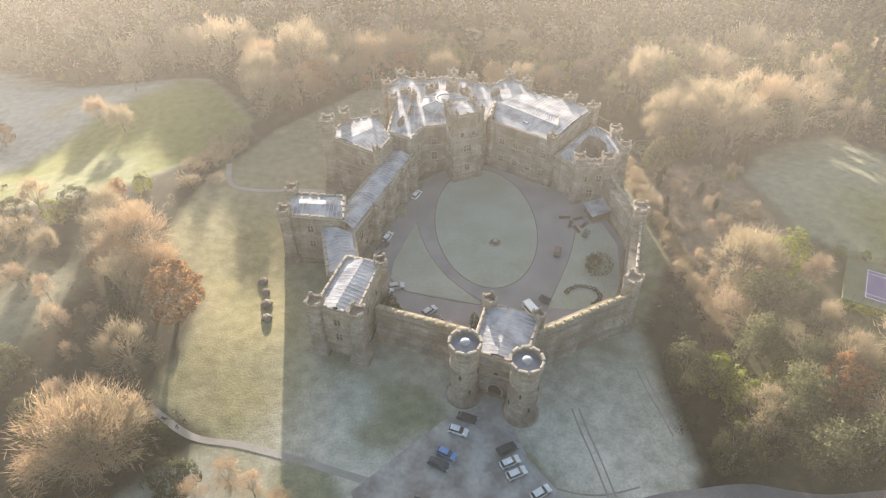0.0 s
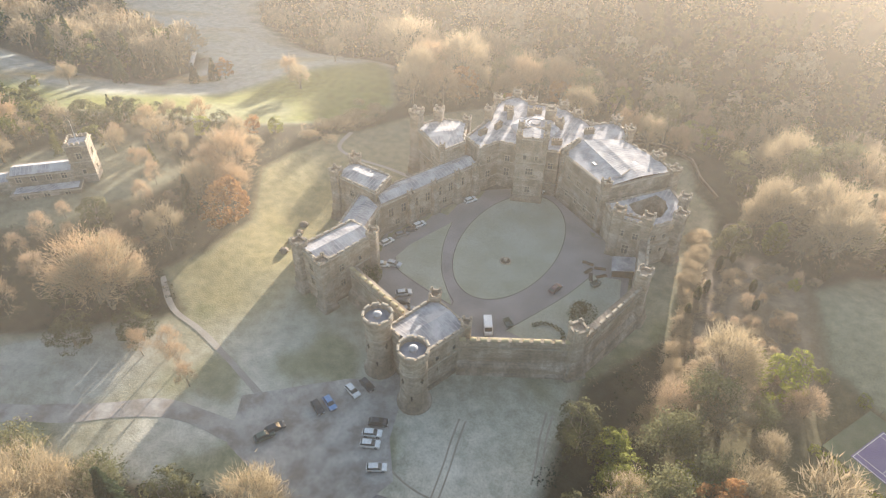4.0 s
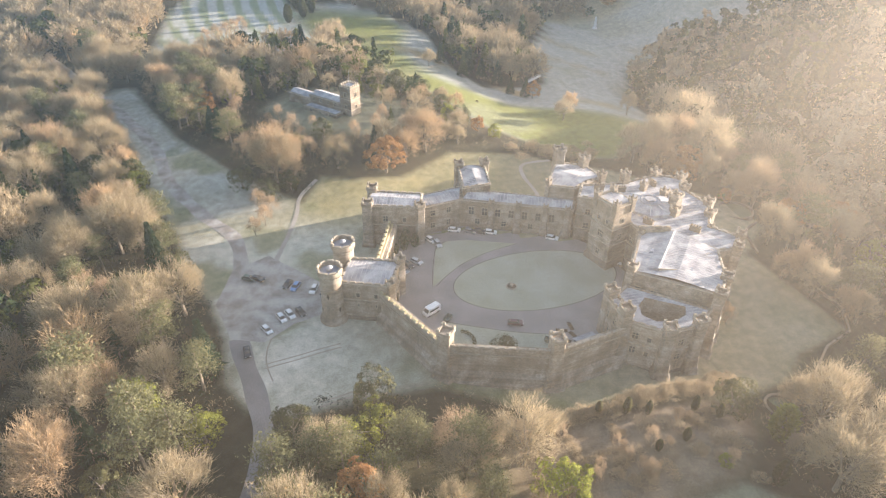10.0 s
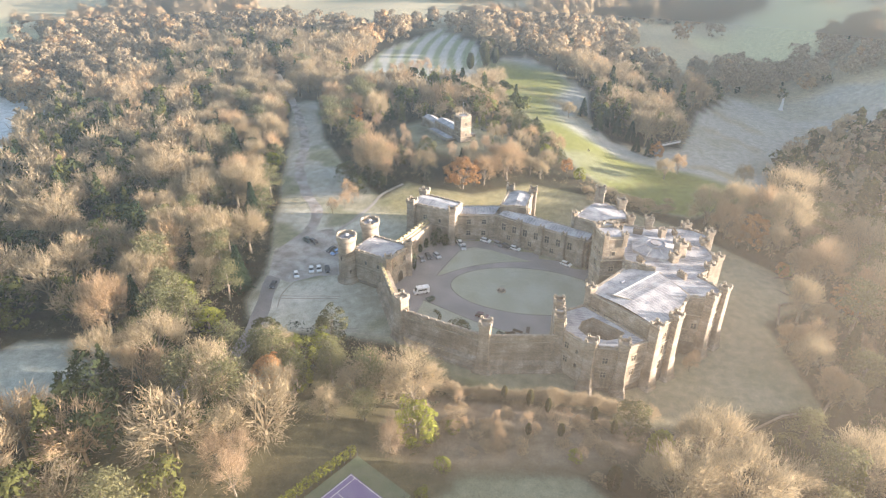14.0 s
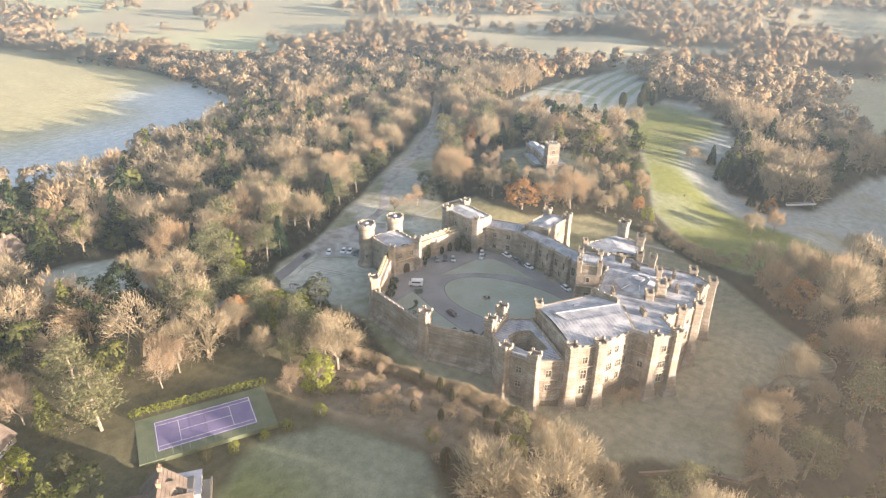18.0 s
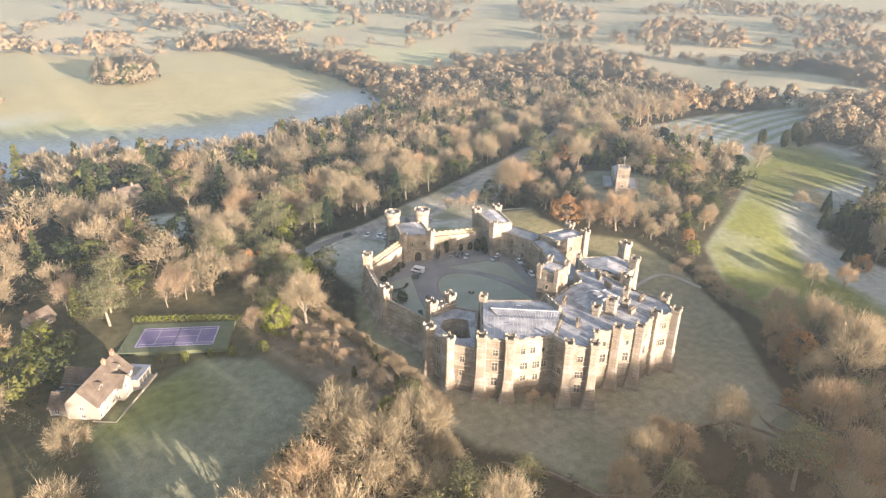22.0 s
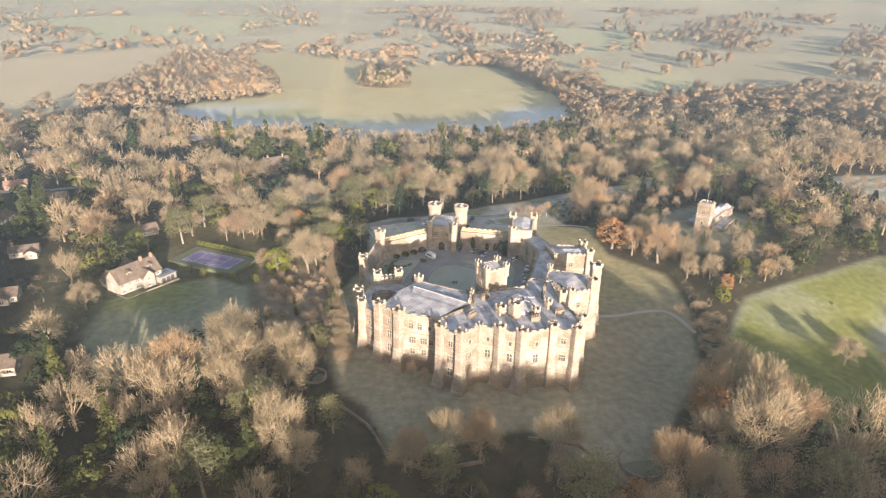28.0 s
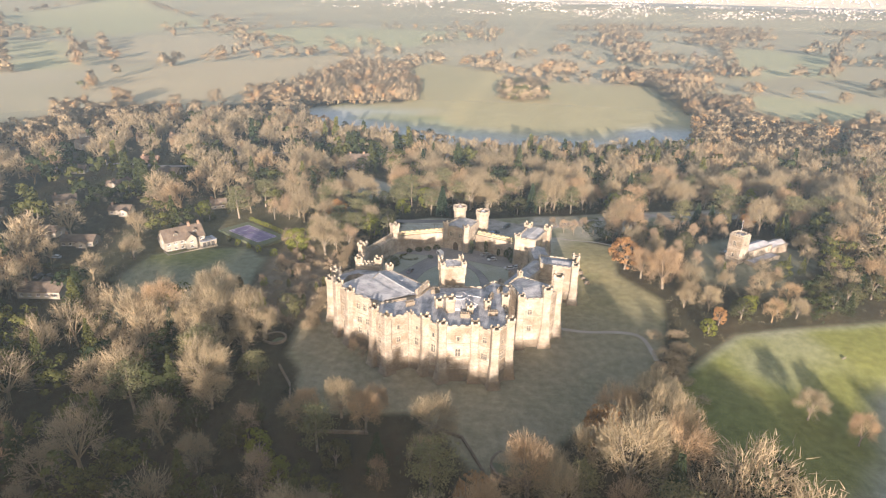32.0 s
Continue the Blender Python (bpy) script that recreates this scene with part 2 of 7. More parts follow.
GREEN_FAR = foliage("evergreen_far", (0.032, 0.052, 0.026), (0.14, 0.145, 0.045), from_attr=True)
# Darker than the other evergreens: shade below the trees put into the leaves.
SHADE_LEAF = foliage("shaded_undergrowth_leaves", (0.018, 0.032, 0.022), (0.055, 0.066, 0.034), from_attr=True)
IVY = foliage("ivy_leaves", (0.05, 0.07, 0.03), (0.08, 0.10, 0.04))


# ---- morning haze: an added sheet over the valley, its sunward gleam stands for lit air ----
MIST, nt, b = material("haze_sheet")
nt.nodes.remove(b)
clear = nt.nodes.new("ShaderNodeBsdfTransparent")
gleam = node(nt, "ShaderNodeBsdfGlossy", Roughness=MIST_ROUGH)
gleam.distribution = "BECKMANN"
gleam.inputs[0].default_value = (0.98, 0.89, 0.75, 1)
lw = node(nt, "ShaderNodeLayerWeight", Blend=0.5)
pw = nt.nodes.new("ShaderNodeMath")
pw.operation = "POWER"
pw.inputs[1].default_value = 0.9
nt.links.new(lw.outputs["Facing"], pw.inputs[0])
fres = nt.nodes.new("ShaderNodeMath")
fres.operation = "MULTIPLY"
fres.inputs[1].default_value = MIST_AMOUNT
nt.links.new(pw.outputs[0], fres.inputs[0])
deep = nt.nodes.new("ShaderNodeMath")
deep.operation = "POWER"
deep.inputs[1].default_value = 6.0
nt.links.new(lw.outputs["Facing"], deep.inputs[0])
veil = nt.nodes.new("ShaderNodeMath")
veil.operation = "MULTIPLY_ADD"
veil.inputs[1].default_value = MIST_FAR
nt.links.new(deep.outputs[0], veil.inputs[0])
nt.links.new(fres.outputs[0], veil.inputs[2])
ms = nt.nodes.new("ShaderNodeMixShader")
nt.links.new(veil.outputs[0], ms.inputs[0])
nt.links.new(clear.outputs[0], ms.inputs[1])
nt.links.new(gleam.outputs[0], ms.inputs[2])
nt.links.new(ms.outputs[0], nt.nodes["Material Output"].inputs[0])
haze_mesh = bpy.data.meshes.new("mist")
haze_mesh.from_pydata([(-19000, -19000, 60), (19000, -19000, 60), (19000, 19000, 60), (-19000, 19000, 60)], [], [(0, 1, 2, 3)])
haze_mesh.materials.append(MIST)
tagged(new("mist", haze_mesh), "see-through sheet over the valley standing in for morning haze", "mist", kind="structure")

# ---- building helpers ----
def from_lists(name, verts, faces):
    me = bpy.data.meshes.new(name)
    me.from_pydata([tuple(v) for v in verts], [], [tuple(f) for f in faces])
    me.update()
    return me


def part(name, me, mat, parent=None, label="", m=None, smooth=False):
    """One mesh object under a thing or part. me: a mesh, a bmesh or (verts, faces)."""
    if isinstance(me, tuple):
        me = from_lists(name, *me)
    elif isinstance(me, bmesh.types.BMesh):
        bm, me = me, bpy.data.meshes.new(name)
        bm.to_mesh(me)
        bm.free()
    if mat and not me.materials:
        me.materials.append(mat)
    if smooth:
        me.polygons.foreach_set("use_smooth", [True] * len(me.polygons))
    ob = new(name, me)
    if parent:
        ob.parent = parent
    if m is not None:
        ob.matrix_basis = m
    if label:
        ob["label"] = label
    return ob


def thing(name, label, category, m=None, group="", kind=""):
    ob = new(name)
    ob.empty_display_size = 0.5
    if m is not None:
        ob.matrix_basis = m
    return tagged(ob, label, category, group, kind)


class Mesh:
    """Collects verts and faces for one mesh."""

    def __init__(self):
        self.v, self.f = [], []

    def quad(self, *p):
        n = len(self.v)
        self.v += [tuple(q) for q in p]
        self.f.append(tuple(range(n, n + len(p))))

    def box(self, x0, x1, y0, y1, z0, z1, top=None):
        n = len(self.v)
        tx, ty = top if top else (0, 0)
        self.v += [(x0, y0, z0), (x1, y0, z0), (x1, y1, z0), (x0, y1, z0), (x0 + tx, y0 + ty, z1), (x1 - tx, y0 + ty, z1), (x1 - tx, y1 - ty, z1), (x0 + tx, y1 - ty, z1)]
        self.f += [(n, n + 3, n + 2, n + 1), (n + 4, n + 5, n + 6, n + 7), (n, n + 1, n + 5, n + 4), (n + 1, n + 2, n + 6, n + 5), (n + 2, n + 3, n + 7, n + 6), (n + 3, n, n + 4, n + 7)]

    def rings(self, rings, cap0=False, cap1=False):
        """Skin over rings of equal length, in order."""
        n, k = len(self.v), len(rings[0])
        for r in rings:
            self.v += [tuple(p) for p in r]
        for i in range(len(rings) - 1):
            for j in range(k):
                a, b = n + i * k + j, n + i * k + (j + 1) % k
                self.f.append((a, b, b + k, a + k))
        if cap0:
            self.f.append(tuple(range(n + k - 1, n - 1, -1)))
        if cap1:
            self.f.append(tuple(range(n + (len(rings) - 1) * k, n + len(rings) * k)))

    def tube(self, a, b, ra, rb, k=5):
        a, b = Vector(a), Vector(b)
        w = (b - a).normalized()
        u = w.orthogonal().normalized()
        v = w.cross(u)
        self.rings([[c + (u * math.cos(2 * math.pi * i / k) + v * math.sin(2 * math.pi * i / k)) * r for i in range(k)] for c, r in ((a, ra), (b, rb))], False, True)

    def get(self):
        return self.v, self.f


def circle(x, y, z, r, k=24, turn=0.0):
    return [(x + r * math.cos(turn + 2 * math.pi * i / k), y + r * math.sin(turn + 2 * math.pi * i / k), z) for i in range(k)]


def area2(poly):
    return sum(a[0] * b[1] - b[0] * a[1] for a, b in zip(poly, poly[1:] + poly[:1]))


def offset(poly, d):
    """The polygon (anticlockwise) grown outwards by d."""
    out, n = [], len(poly)
    for i in range(n):
        p, q, r = (Vector(poly[j % n]).to_2d() for j in (i - 1, i, i + 1))
        a, b = (q - p).normalized(), (r - q).normalized()
        na, nb = Vector((a.y, -a.x)), Vector((b.y, -b.x))
        s = na + nb
        k = max(0.35, 1 + na.dot(nb))
        out.append(tuple(q + s * (d / k)))
    return out


def inside(px, py, poly):
    """Which of the points lie in the polygon (arrays)."""
    px, py = np.asarray(px, float), np.asarray(py, float)
    res = np.zeros(px.shape, bool)
    for (x0, y0), (x1, y1) in zip(poly, poly[1:] + poly[:1]):
        c = (y0 > py) != (y1 > py)
        with np.errstate(divide="ignore", invalid="ignore"):
            res ^= c & (px < (x1 - x0) * (py - y0) / ((y1 - y0) or 1e-9) + x0)
    return res


def poly_dist(px, py, poly):
    """Distance to the outline, negative inside."""
    px, py = np.asarray(px, float), np.asarray(py, float)
    best = np.full(px.shape, 1e9)
    for (x0, y0), (x1, y1) in zip(poly, poly[1:] + poly[:1]):
        dx, dy = x1 - x0, y1 - y0
        t = np.clip(((px - x0) * dx + (py - y0) * dy) / (dx * dx + dy * dy), 0, 1)
        best = np.minimum(best, np.hypot(px - x0 - t * dx, py - y0 - t * dy))
    return np.where(inside(px, py, poly), -best, best)


def step(a, b, x):
    t = np.clip((np.asarray(x, float) - a) / (b - a), 0, 1)
    return t * t * (3 - 2 * t)


# ---- plan of the castle: corners in metres, courtyard at 0 ----
GATE = [(5.5, 85.6), (16.6, 81.4), (21.4, 95.0), (9.8, 99.6)]
GATE_TOWERS = [(16.4, 79.2), (4.4, 83.8)]
WALL_TOWERS = [(43.7, 105.2), (51.5, 131.5)]
MC, M1, M2, Q1, Q2, Q3 = (32.2, 159.6), (46.8, 178.0), (40.6, 183.7), (27.8, 189.0), (15.9, 181.0), (14.6, 171.3)
M3, M4, M5, M6, M7, M8, M9, M10 = (28.2, 195.2), (22.5, 199.8), (15.6, 194.2), (9.7, 197.5), (3.4, 200.9), (-7.2, 198.3), (-14.2, 201.0), (-18.4, 193.6)
DT_C, DT_E, SE_B, SE_A = (38.6, 151.2), (46.5, 151.8), (53.5, 160.7), (52.6, 169.5)
MAIN = [MC, M1, M2, Q1, Q2, Q3]
CENTRE = [(-9.2, 161.4), (-5.8, 168.0), (2.0, 169.2), (13.2, 171.6), Q2, Q1, M3, M4, M5, M6, M7, M8, M9, M10, (-15.2, 180.5), (-16.4, 165.4)]
SE_BLOCK = [DT_C, DT_E, SE_B, SE_A, (47.2, 176.4), (33.0, 158.8)]
WELL = [(38.8, 161.4), (41.6, 158.2), (45.4, 157.2), (48.6, 159.8), (49.2, 165.2), (47.6, 168.6), (44.6, 170.2)]
ENTRY = [(3.2, 160.8), (11.5, 163.8), (9.2, 170.7), (0.9, 167.7)]
NW_BLOCK = [(-34.3, 163.4), (-18.6, 153.8), (-14.9, 162.6), (-16.6, 165.3), (-20.5, 174.8), (-29.5, 172.5)]
WEST_S = [(-27.4, 109.8), (-19.8, 111.2), (-22.8, 125.4), (-31.6, 128.0)]
WEST_N = [(-22.8, 125.4), (-8.8, 160.2), (-14.8, 163.2), (-29.0, 130.5)]
NW_TOWER = [(-40.6, 128.6), (-25.0, 126.6), (-26.0, 136.6), (-40.2, 138.4)]
SW_TOWER = [(-28.2, 96.3), (-18.6, 93.2), (-14.3, 110.0), (-23.0, 112.4)]
COURT = [(-15, 101), (6, 94.4), (20, 93), (43, 105.5), (51, 131.5), (46.5, 152), (34, 158), (14, 171), (0, 168), (-9, 161), (-23, 126), (-20, 111)]


def ground(x, y):
    """Height of the ground."""
    x, y = np.asarray(x, float), np.asarray(y, float)
    h = -1.2 - 2.0 * step(92, 125, y) * (1 - 0.5 * step(-45, -75, x)) - 2.6 * step(152, 190, y) - 17.0 * step(214, 300, y) * (1 - 0.5 * step(-120, -220, x))
    h = h + (4.6 + 1.4 * step(110, 150, y)) * step(62, 92, x) * (1 - step(150, 215, y) * (1 - 0.75 * step(120, 170, x)))
    h = h + 8.0 * np.exp(-((x + 118) ** 2 + (y - 95) ** 2) / 3200)
    h = h - 11.0 * step(-95, -190, x) * step(120, 215, y) * (1 - step(-380, -640, x))
    h = h - 6.5 * step(-40, -190, y) + 3.0 * np.sin(x / 410 + 1) * np.sin(y / 360) * step(350, 900, np.hypot(x, y))
    h = h + 60 * step(2500, 3900, np.hypot(x, y)) + 66 * step(4350, 4950, np.hypot(x, y))
    # Added rise in the north, its height chosen to shade ravine and woods.
    h = h + 35 * step(306, 402, y) + 10 * step(402, 470, y)
    return h * step(-1.2, 1.2, poly_dist(x, y, COURT))


def gz(x, y):
    return float(ground(x, y))


# ---- castle pieces ----
def merlon_mesh(w, h, t):
    k = Mesh()
    k.box(-w / 2, w / 2, -t / 2, t / 2, 0, h * 0.82)
    k.box(-w / 2 - 0.05, w / 2 + 0.05, -t / 2 - 0.06, t / 2 + 0.06, h * 0.82, h, (0.1, t * 0.3))
    return from_lists("merlon", *k.get())


MERLON = merlon_mesh(1.6, 0.42, 0.5)
MERLON.materials.append(COPING)
MERLON_SMALL = merlon_mesh(0.85, 0.75, 0.4)
MERLON_SMALL.materials.append(COPING)
MERLON_GOLD = merlon_mesh(1.5, 0.6, 0.8)
MERLON_GOLD.materials.append(LICHEN)


def merlons(parent, poly, z, pitch=2.3, mesh=MERLON, closed=True, skip=()):
    pts = poly + poly[:1] if closed else poly
    for i, (a, b) in enumerate(zip(pts, pts[1:])):
        if i in skip:
            continue
        a, b = Vector(a).to_2d(), Vector(b).to_2d()
        n = max(1, round((b - a).length / pitch))
        ang = math.degrees(math.atan2(b.y - a.y, b.x - a.x))
        for j in range(n):
            p = a.lerp(b, (j + 0.5) / n)
            part("merlon", mesh, None, parent, m=pose(p.x, p.y, z, 0, 0, ang))


def window_mesh(w, h, lights, arch):
    """Mullions, transom and surround of a window, and its pane."""
    f, t = Mesh(), 0.14
    f.box(-w / 2 - t, -w / 2, -0.08, 0.3, -t, h + t)
    f.box(w / 2, w / 2 + t, -0.08, 0.3, -t, h + t)
    f.box(-w / 2, w / 2, -0.1, 0.3, -t, 0)
    f.box(-w / 2, w / 2, -0.08, 0.3, h, h + t)
    f.box(-w / 2 - 0.3, w / 2 + 0.3, -0.16, 0.05, h + t + 0.02, h + t + 0.16)
    for i in range(1, lights):
        x = -w / 2 + w * i / lights
        f.box(x - 0.06, x + 0.06, 0.02, 0.24, 0, h)
    if h > 1.6:
        f.box(-w / 2, w / 2, 0.03, 0.22, h * 0.55, h * 0.55 + 0.1)
    if arch:
        for i in range(lights):
            x0, x1 = -w / 2 + w * i / lights, -w / 2 + w * (i + 1) / lights
            f.quad((x0, 0.04, h), (x0, 0.04, h - 0.35), ((x0 * 3 + x1) / 4, 0.04, h - 0.1), ((x0 + x1) / 2, 0.04, h))
            f.quad((x1, 0.04, h), ((x0 + x1) / 2, 0.04, h), ((x1 * 3 + x0) / 4, 0.04, h - 0.1), (x1, 0.04, h - 0.35))
    p = Mesh()
    p.quad((-w / 2, 0.2, 0), (w / 2, 0.2, 0), (w / 2, 0.2, h), (-w / 2, 0.2, h))
    fm, pm = from_lists("window", *f.get()), from_lists("pane", *p.get())
    fm.materials.append(MULLION)
    pm.materials.append(GLASS)
    return fm, pm


WINDOWS = {"small": (1.0, 1.5, 1, False), "two": (1.5, 2.0, 2, True), "three": (2.2, 2.2, 3, False), "tall": (1.7, 2.9, 2, True), "slit": (0.3, 1.3, 1, False)}
WINDOW_MESH = {k: window_mesh(*v) for k, v in WINDOWS.items()}


def skin(k, a, b, z0, z1, holes, depth=0.3, lean=0.0):
    """A wall face from a to b with holes (u, z, w, h) cut in it, and their reveals."""
    a, b = Vector(a).to_2d(), Vector(b).to_2d()
    d = b - a
    length = d.length
    d.normalize()
    n = Vector((d.y, -d.x))

    def at(u, z, inn=0.0):
        p = a + d * u - n * inn
        return (p.x, p.y, z)
    us = sorted({0.0, length, *(v for u, z, w, h in holes for v in (u - w / 2, u + w / 2))})
    zs = sorted({z0, z1, *(v for u, z, w, h in holes for v in (z, z + h))})
    for u0, u1 in zip(us, us[1:]):
        for c0, c1 in zip(zs, zs[1:]):
            um, cm = (u0 + u1) / 2, (c0 + c1) / 2
            if any(abs(um - u) < w / 2 and z < cm < z + h for u, z, w, h in holes):
                continue
            k.quad(at(u0, c0), at(u1, c0), at(u1, c1), at(u0, c1))
    for u, z, w, h in holes:
        q = [(u - w / 2, z), (u + w / 2, z), (u + w / 2, z + h), (u - w / 2, z + h)]
        for (ua, za), (ub, zb) in zip(q, q[1:] + q[:1]):
            k.quad(at(ub, zb), at(ua, za), at(ua, za, depth), at(ub, zb, depth))
    return a, d, n


def block(name, label, poly, z0, ztop, roof_drop=0.3, windows=None, ridge=None, rise=0.8, merlon_skip=(), mat=STONE, plinth=2.0, courses=(), seam=1.15, hole=None, pitch=2.3,
          mesh=MERLON, roof_mat=None, wall_t=0.6, category="castle building", flat_roof=True):
    """A crenellated building on a polygon. windows: {edge: [(u fraction, z, kind), ...]}. ridge: the angle of the roof's ridge in degrees."""
    if area2(poly) < 0:
        poly = poly[::-1]
    top = thing(name, label, category)
    windows = windows or {}
    k, inner = Mesh(), offset(poly, -wall_t)
    zr, zc = ztop - 0.85 - roof_drop, ztop - 0.85
    for i, (a, b) in enumerate(zip(poly, poly[1:] + poly[:1])):
        length = (Vector(b) - Vector(a)).length
        holes = []
        for u, z, kind in windows.get(i, ()):
            w, h = WINDOWS[kind][:2]
            holes.append((u * length, z, w, h))
        o, d, n = skin(k, a, b, z0, zc, holes)
        for (u, z, w, h), (_, _, kind) in zip(holes, windows.get(i, ())):
            p = o + d * u
            fm, pm = WINDOW_MESH[kind]
            win = part("window", fm, None, top, m=pose(p.x, p.y, z, 0, 0, math.degrees(math.atan2(d.y, d.x))))
            part("pane", pm, None, win)
        ia, ib = inner[i], inner[(i + 1) % len(poly)]
        k.quad((*a, zc), (*b, zc), (*ib, zc), (*ia, zc))
        k.quad((*ia, zc), (*ib, zc), (*ib, zr - 0.3), (*ia, zr - 0.3))
    if hole:
        for a, b in zip(hole, hole[1:] + hole[:1]):
            k.quad((*b, z0 + 1), (*a, z0 + 1), (*a, zc - 0.3), (*b, zc - 0.3))
    part("wall", k.get(), mat, top)
    for zb in (zc - 0.35, *courses):
        c = Mesh()
        o1, o2 = offset(poly, 0.28), offset(poly, 0.02)
        c.rings([[(*p, zb - 0.12) for p in o2], [(*p, zb) for p in o1], [(*p, zb + 0.14) for p in o1], [(*p, zb + 0.26) for p in o2]])
        part("string_course", c.get(), COPING, top)
    if plinth:
        c = Mesh()
        o1, o2, o3 = offset(poly, 0.55), offset(poly, 0.45), offset(poly, 0.03)
        c.rings([[(*p, z0 - 0.5) for p in o1], [(*p, z0 + plinth * 0.7) for p in o2], [(*p, z0 + plinth) for p in o3]])
        part("plinth", c.get(), STONE_DARK if mat in (STONE, STONE_LIFTED) else mat, top)
    roof(top, offset(poly, -wall_t + 0.02), zr, ridge, rise, seam, hole, roof_mat or LEAD)
    merlons(top, offset(poly, -0.28), zc, pitch, mesh, True, merlon_skip)
    return top


def roof(top, poly, z, ridge=None, rise=0.8, seam=1.15, hole=None, mat=None, sides=None):
    """A low leaded roof: sheet, rolls across it, and a ridge roll."""
    cx, cy = sum(p[0] for p in poly) / len(poly), sum(p[1] for p in poly) / len(poly)
    ang = radians(ridge or 0.0)
    d, n = Vector((math.cos(ang), math.sin(ang))), Vector((-math.sin(ang), math.cos(ang)))
    half = max(abs((Vector(p) - Vector((cx, cy))).dot(n)) for p in poly)

    def zz(p):
        s = abs((Vector(p).to_2d() - Vector((cx, cy))).dot(n))
        return z + (rise * (1 - s / half) if ridge is not None else 0.0)
    bm = bmesh.new()
    f = bm.faces.new([bm.verts.new((*p, 0)) for p in poly])
    geom = list(bm.verts) + list(bm.edges) + list(bm.faces)
    if hole:
        for a, b in zip(hole, hole[1:] + hole[:1]):
            e = (Vector(b) - Vector(a)).normalized()
            bmesh.ops.bisect_plane(bm, geom=list(bm.verts) + list(bm.edges) + list(bm.faces), plane_co=(*a, 0), plane_no=(e.y, -e.x, 0))
        hx, hy = sum(p[0] for p in hole) / len(hole), sum(p[1] for p in hole) / len(hole)
        gone = [fc for fc in bm.faces if inside(*(np.array([v]) for v in fc.calc_center_median()[:2]), hole)[0]]
        bmesh.ops.delete(bm, geom=gone, context="FACES")
    if ridge is not None:
        bmesh.ops.bisect_plane(bm, geom=list(bm.verts) + list(bm.edges) + list(bm.faces), plane_co=(cx, cy, 0), plane_no=(n.x, n.y, 0))
    for v in bm.verts:
        v.co.z = zz(v.co)
    bmesh.ops.recalc_face_normals(bm, faces=bm.faces)
    for fc in bm.faces:
        if fc.normal.z < 0:
            fc.normal_flip()
    sheet = part("roof", bm, mat, top, "frosted grey lead roof")
    k, ext = Mesh(), max((Vector(p) - Vector((cx, cy))).length for p in poly)
    s = -ext
    while s < ext:
        s += seam
        o = Vector((cx, cy)) + d * s
        cuts = []
        for ring in (poly, hole or []):
            for a, b in zip(ring, ring[1:] + ring[:1]):
                a, b = Vector(a), Vector(b)
                ta, tb = (a - o).dot(d), (b - o).dot(d)
                if (ta > 0) != (tb > 0):
                    cuts.append((a.lerp(b, ta / (ta - tb)) - o).dot(n))
        cuts.sort()
        cxo = (o - Vector((cx, cy))).dot(n)
        for c0, c1 in zip(cuts[::2], cuts[1::2]):
            stops = [c0, c1] if ridge is None or not c0 < -cxo < c1 else [c0, -cxo, c1]
            for u0, u1 in zip(stops, stops[1:]):
                if u1 - u0 < 0.3:
                    continue
                p, q = o + n * u0, o + n * u1
                e = d * 0.06
                z0, z1 = zz(p), zz(q)
                pts = [(*(p - e), z0), (*(p + e), z0), (*(q + e), z1), (*(q - e), z1)]
                k.quad(*[(x, y, zq + 0.035) for x, y, zq in pts])
                k.quad(pts[0], pts[3], (pts[3][0], pts[3][1], z1 + 0.035), (pts[0][0], pts[0][1], z0 + 0.035))
                k.quad(pts[2], pts[1], (pts[1][0], pts[1][1], z0 + 0.035), (pts[2][0], pts[2][1], z1 + 0.035))
    if k.v:
        part("roof_rolls", k.get(), SEAM, sheet)


def turret(parent, x, y, ang, size, z0, z1, batter=True, mat=STONE, name="turret"):
    """A square turret: battered foot, offsets, corbelled hollow top with corner merlons."""
    k, s = Mesh(), size / 2

    def ring(r, z, ch=0.18):
        c = r * ch
        pts = [(r - c, -r), (r, -r + c), (r, r - c), (r - c, r), (-r + c, r), (-r, r - c), (-r, -r + c), (-r + c, -r)]
        return [(px, py, z) for px, py in pts]
    zt = z1 - 0.75
    h = zt - z0
    prof = [(s * 1.85, z0 - 0.8), (s * 1.75, z0 + 1.0), (s * 1.5, z0 + 1.7), (s * 1.42, z0 + h * 0.17), (s * 1.22, z0 + h * 0.2), (s * 1.16, z0 + h * 0.33), (s * 1.03, z0 + h * 0.36)] if batter else [(s * 1.02, z0 - 0.3)]
    prof += [(s, z0 + h * 0.5), (s, z0 + h * 0.52), (s * 0.97, zt - 1.5), (s * 1.0, zt - 1.3), (s * 1.14, zt - 0.8), (s * 1.14, zt)]
    k.rings([ring(r, z) for r, z in prof])
    k.rings([ring(s * 1.14, zt), ring(s * 0.78, zt), ring(s * 0.78, zt - 0.9)], False, True)
    ob = part(name, k.get(), mat, parent, m=pose(x, y, 0, 0, 0, ang))
    c = s * 0.93
    w = 0.95 / 0.85
    for sx, sy in ((1, 1), (1, -1), (-1, 1), (-1, -1)):
        part("merlon", CORNER, None, ob, m=Matrix.LocRotScale((sx * c, sy * c, zt), None, (sx * size / 2.8, sy * size / 2.8, 1)))
    return ob


_k = Mesh()
_k.box(-0.55, 0.2, -0.2, 0.2, 0, 0.75, (0.05, 0.06))
_k.box(-0.2, 0.2, -0.55, -0.2, 0, 0.75, (0.06, 0.05))
CORNER = from_lists("merlon", *_k.get())
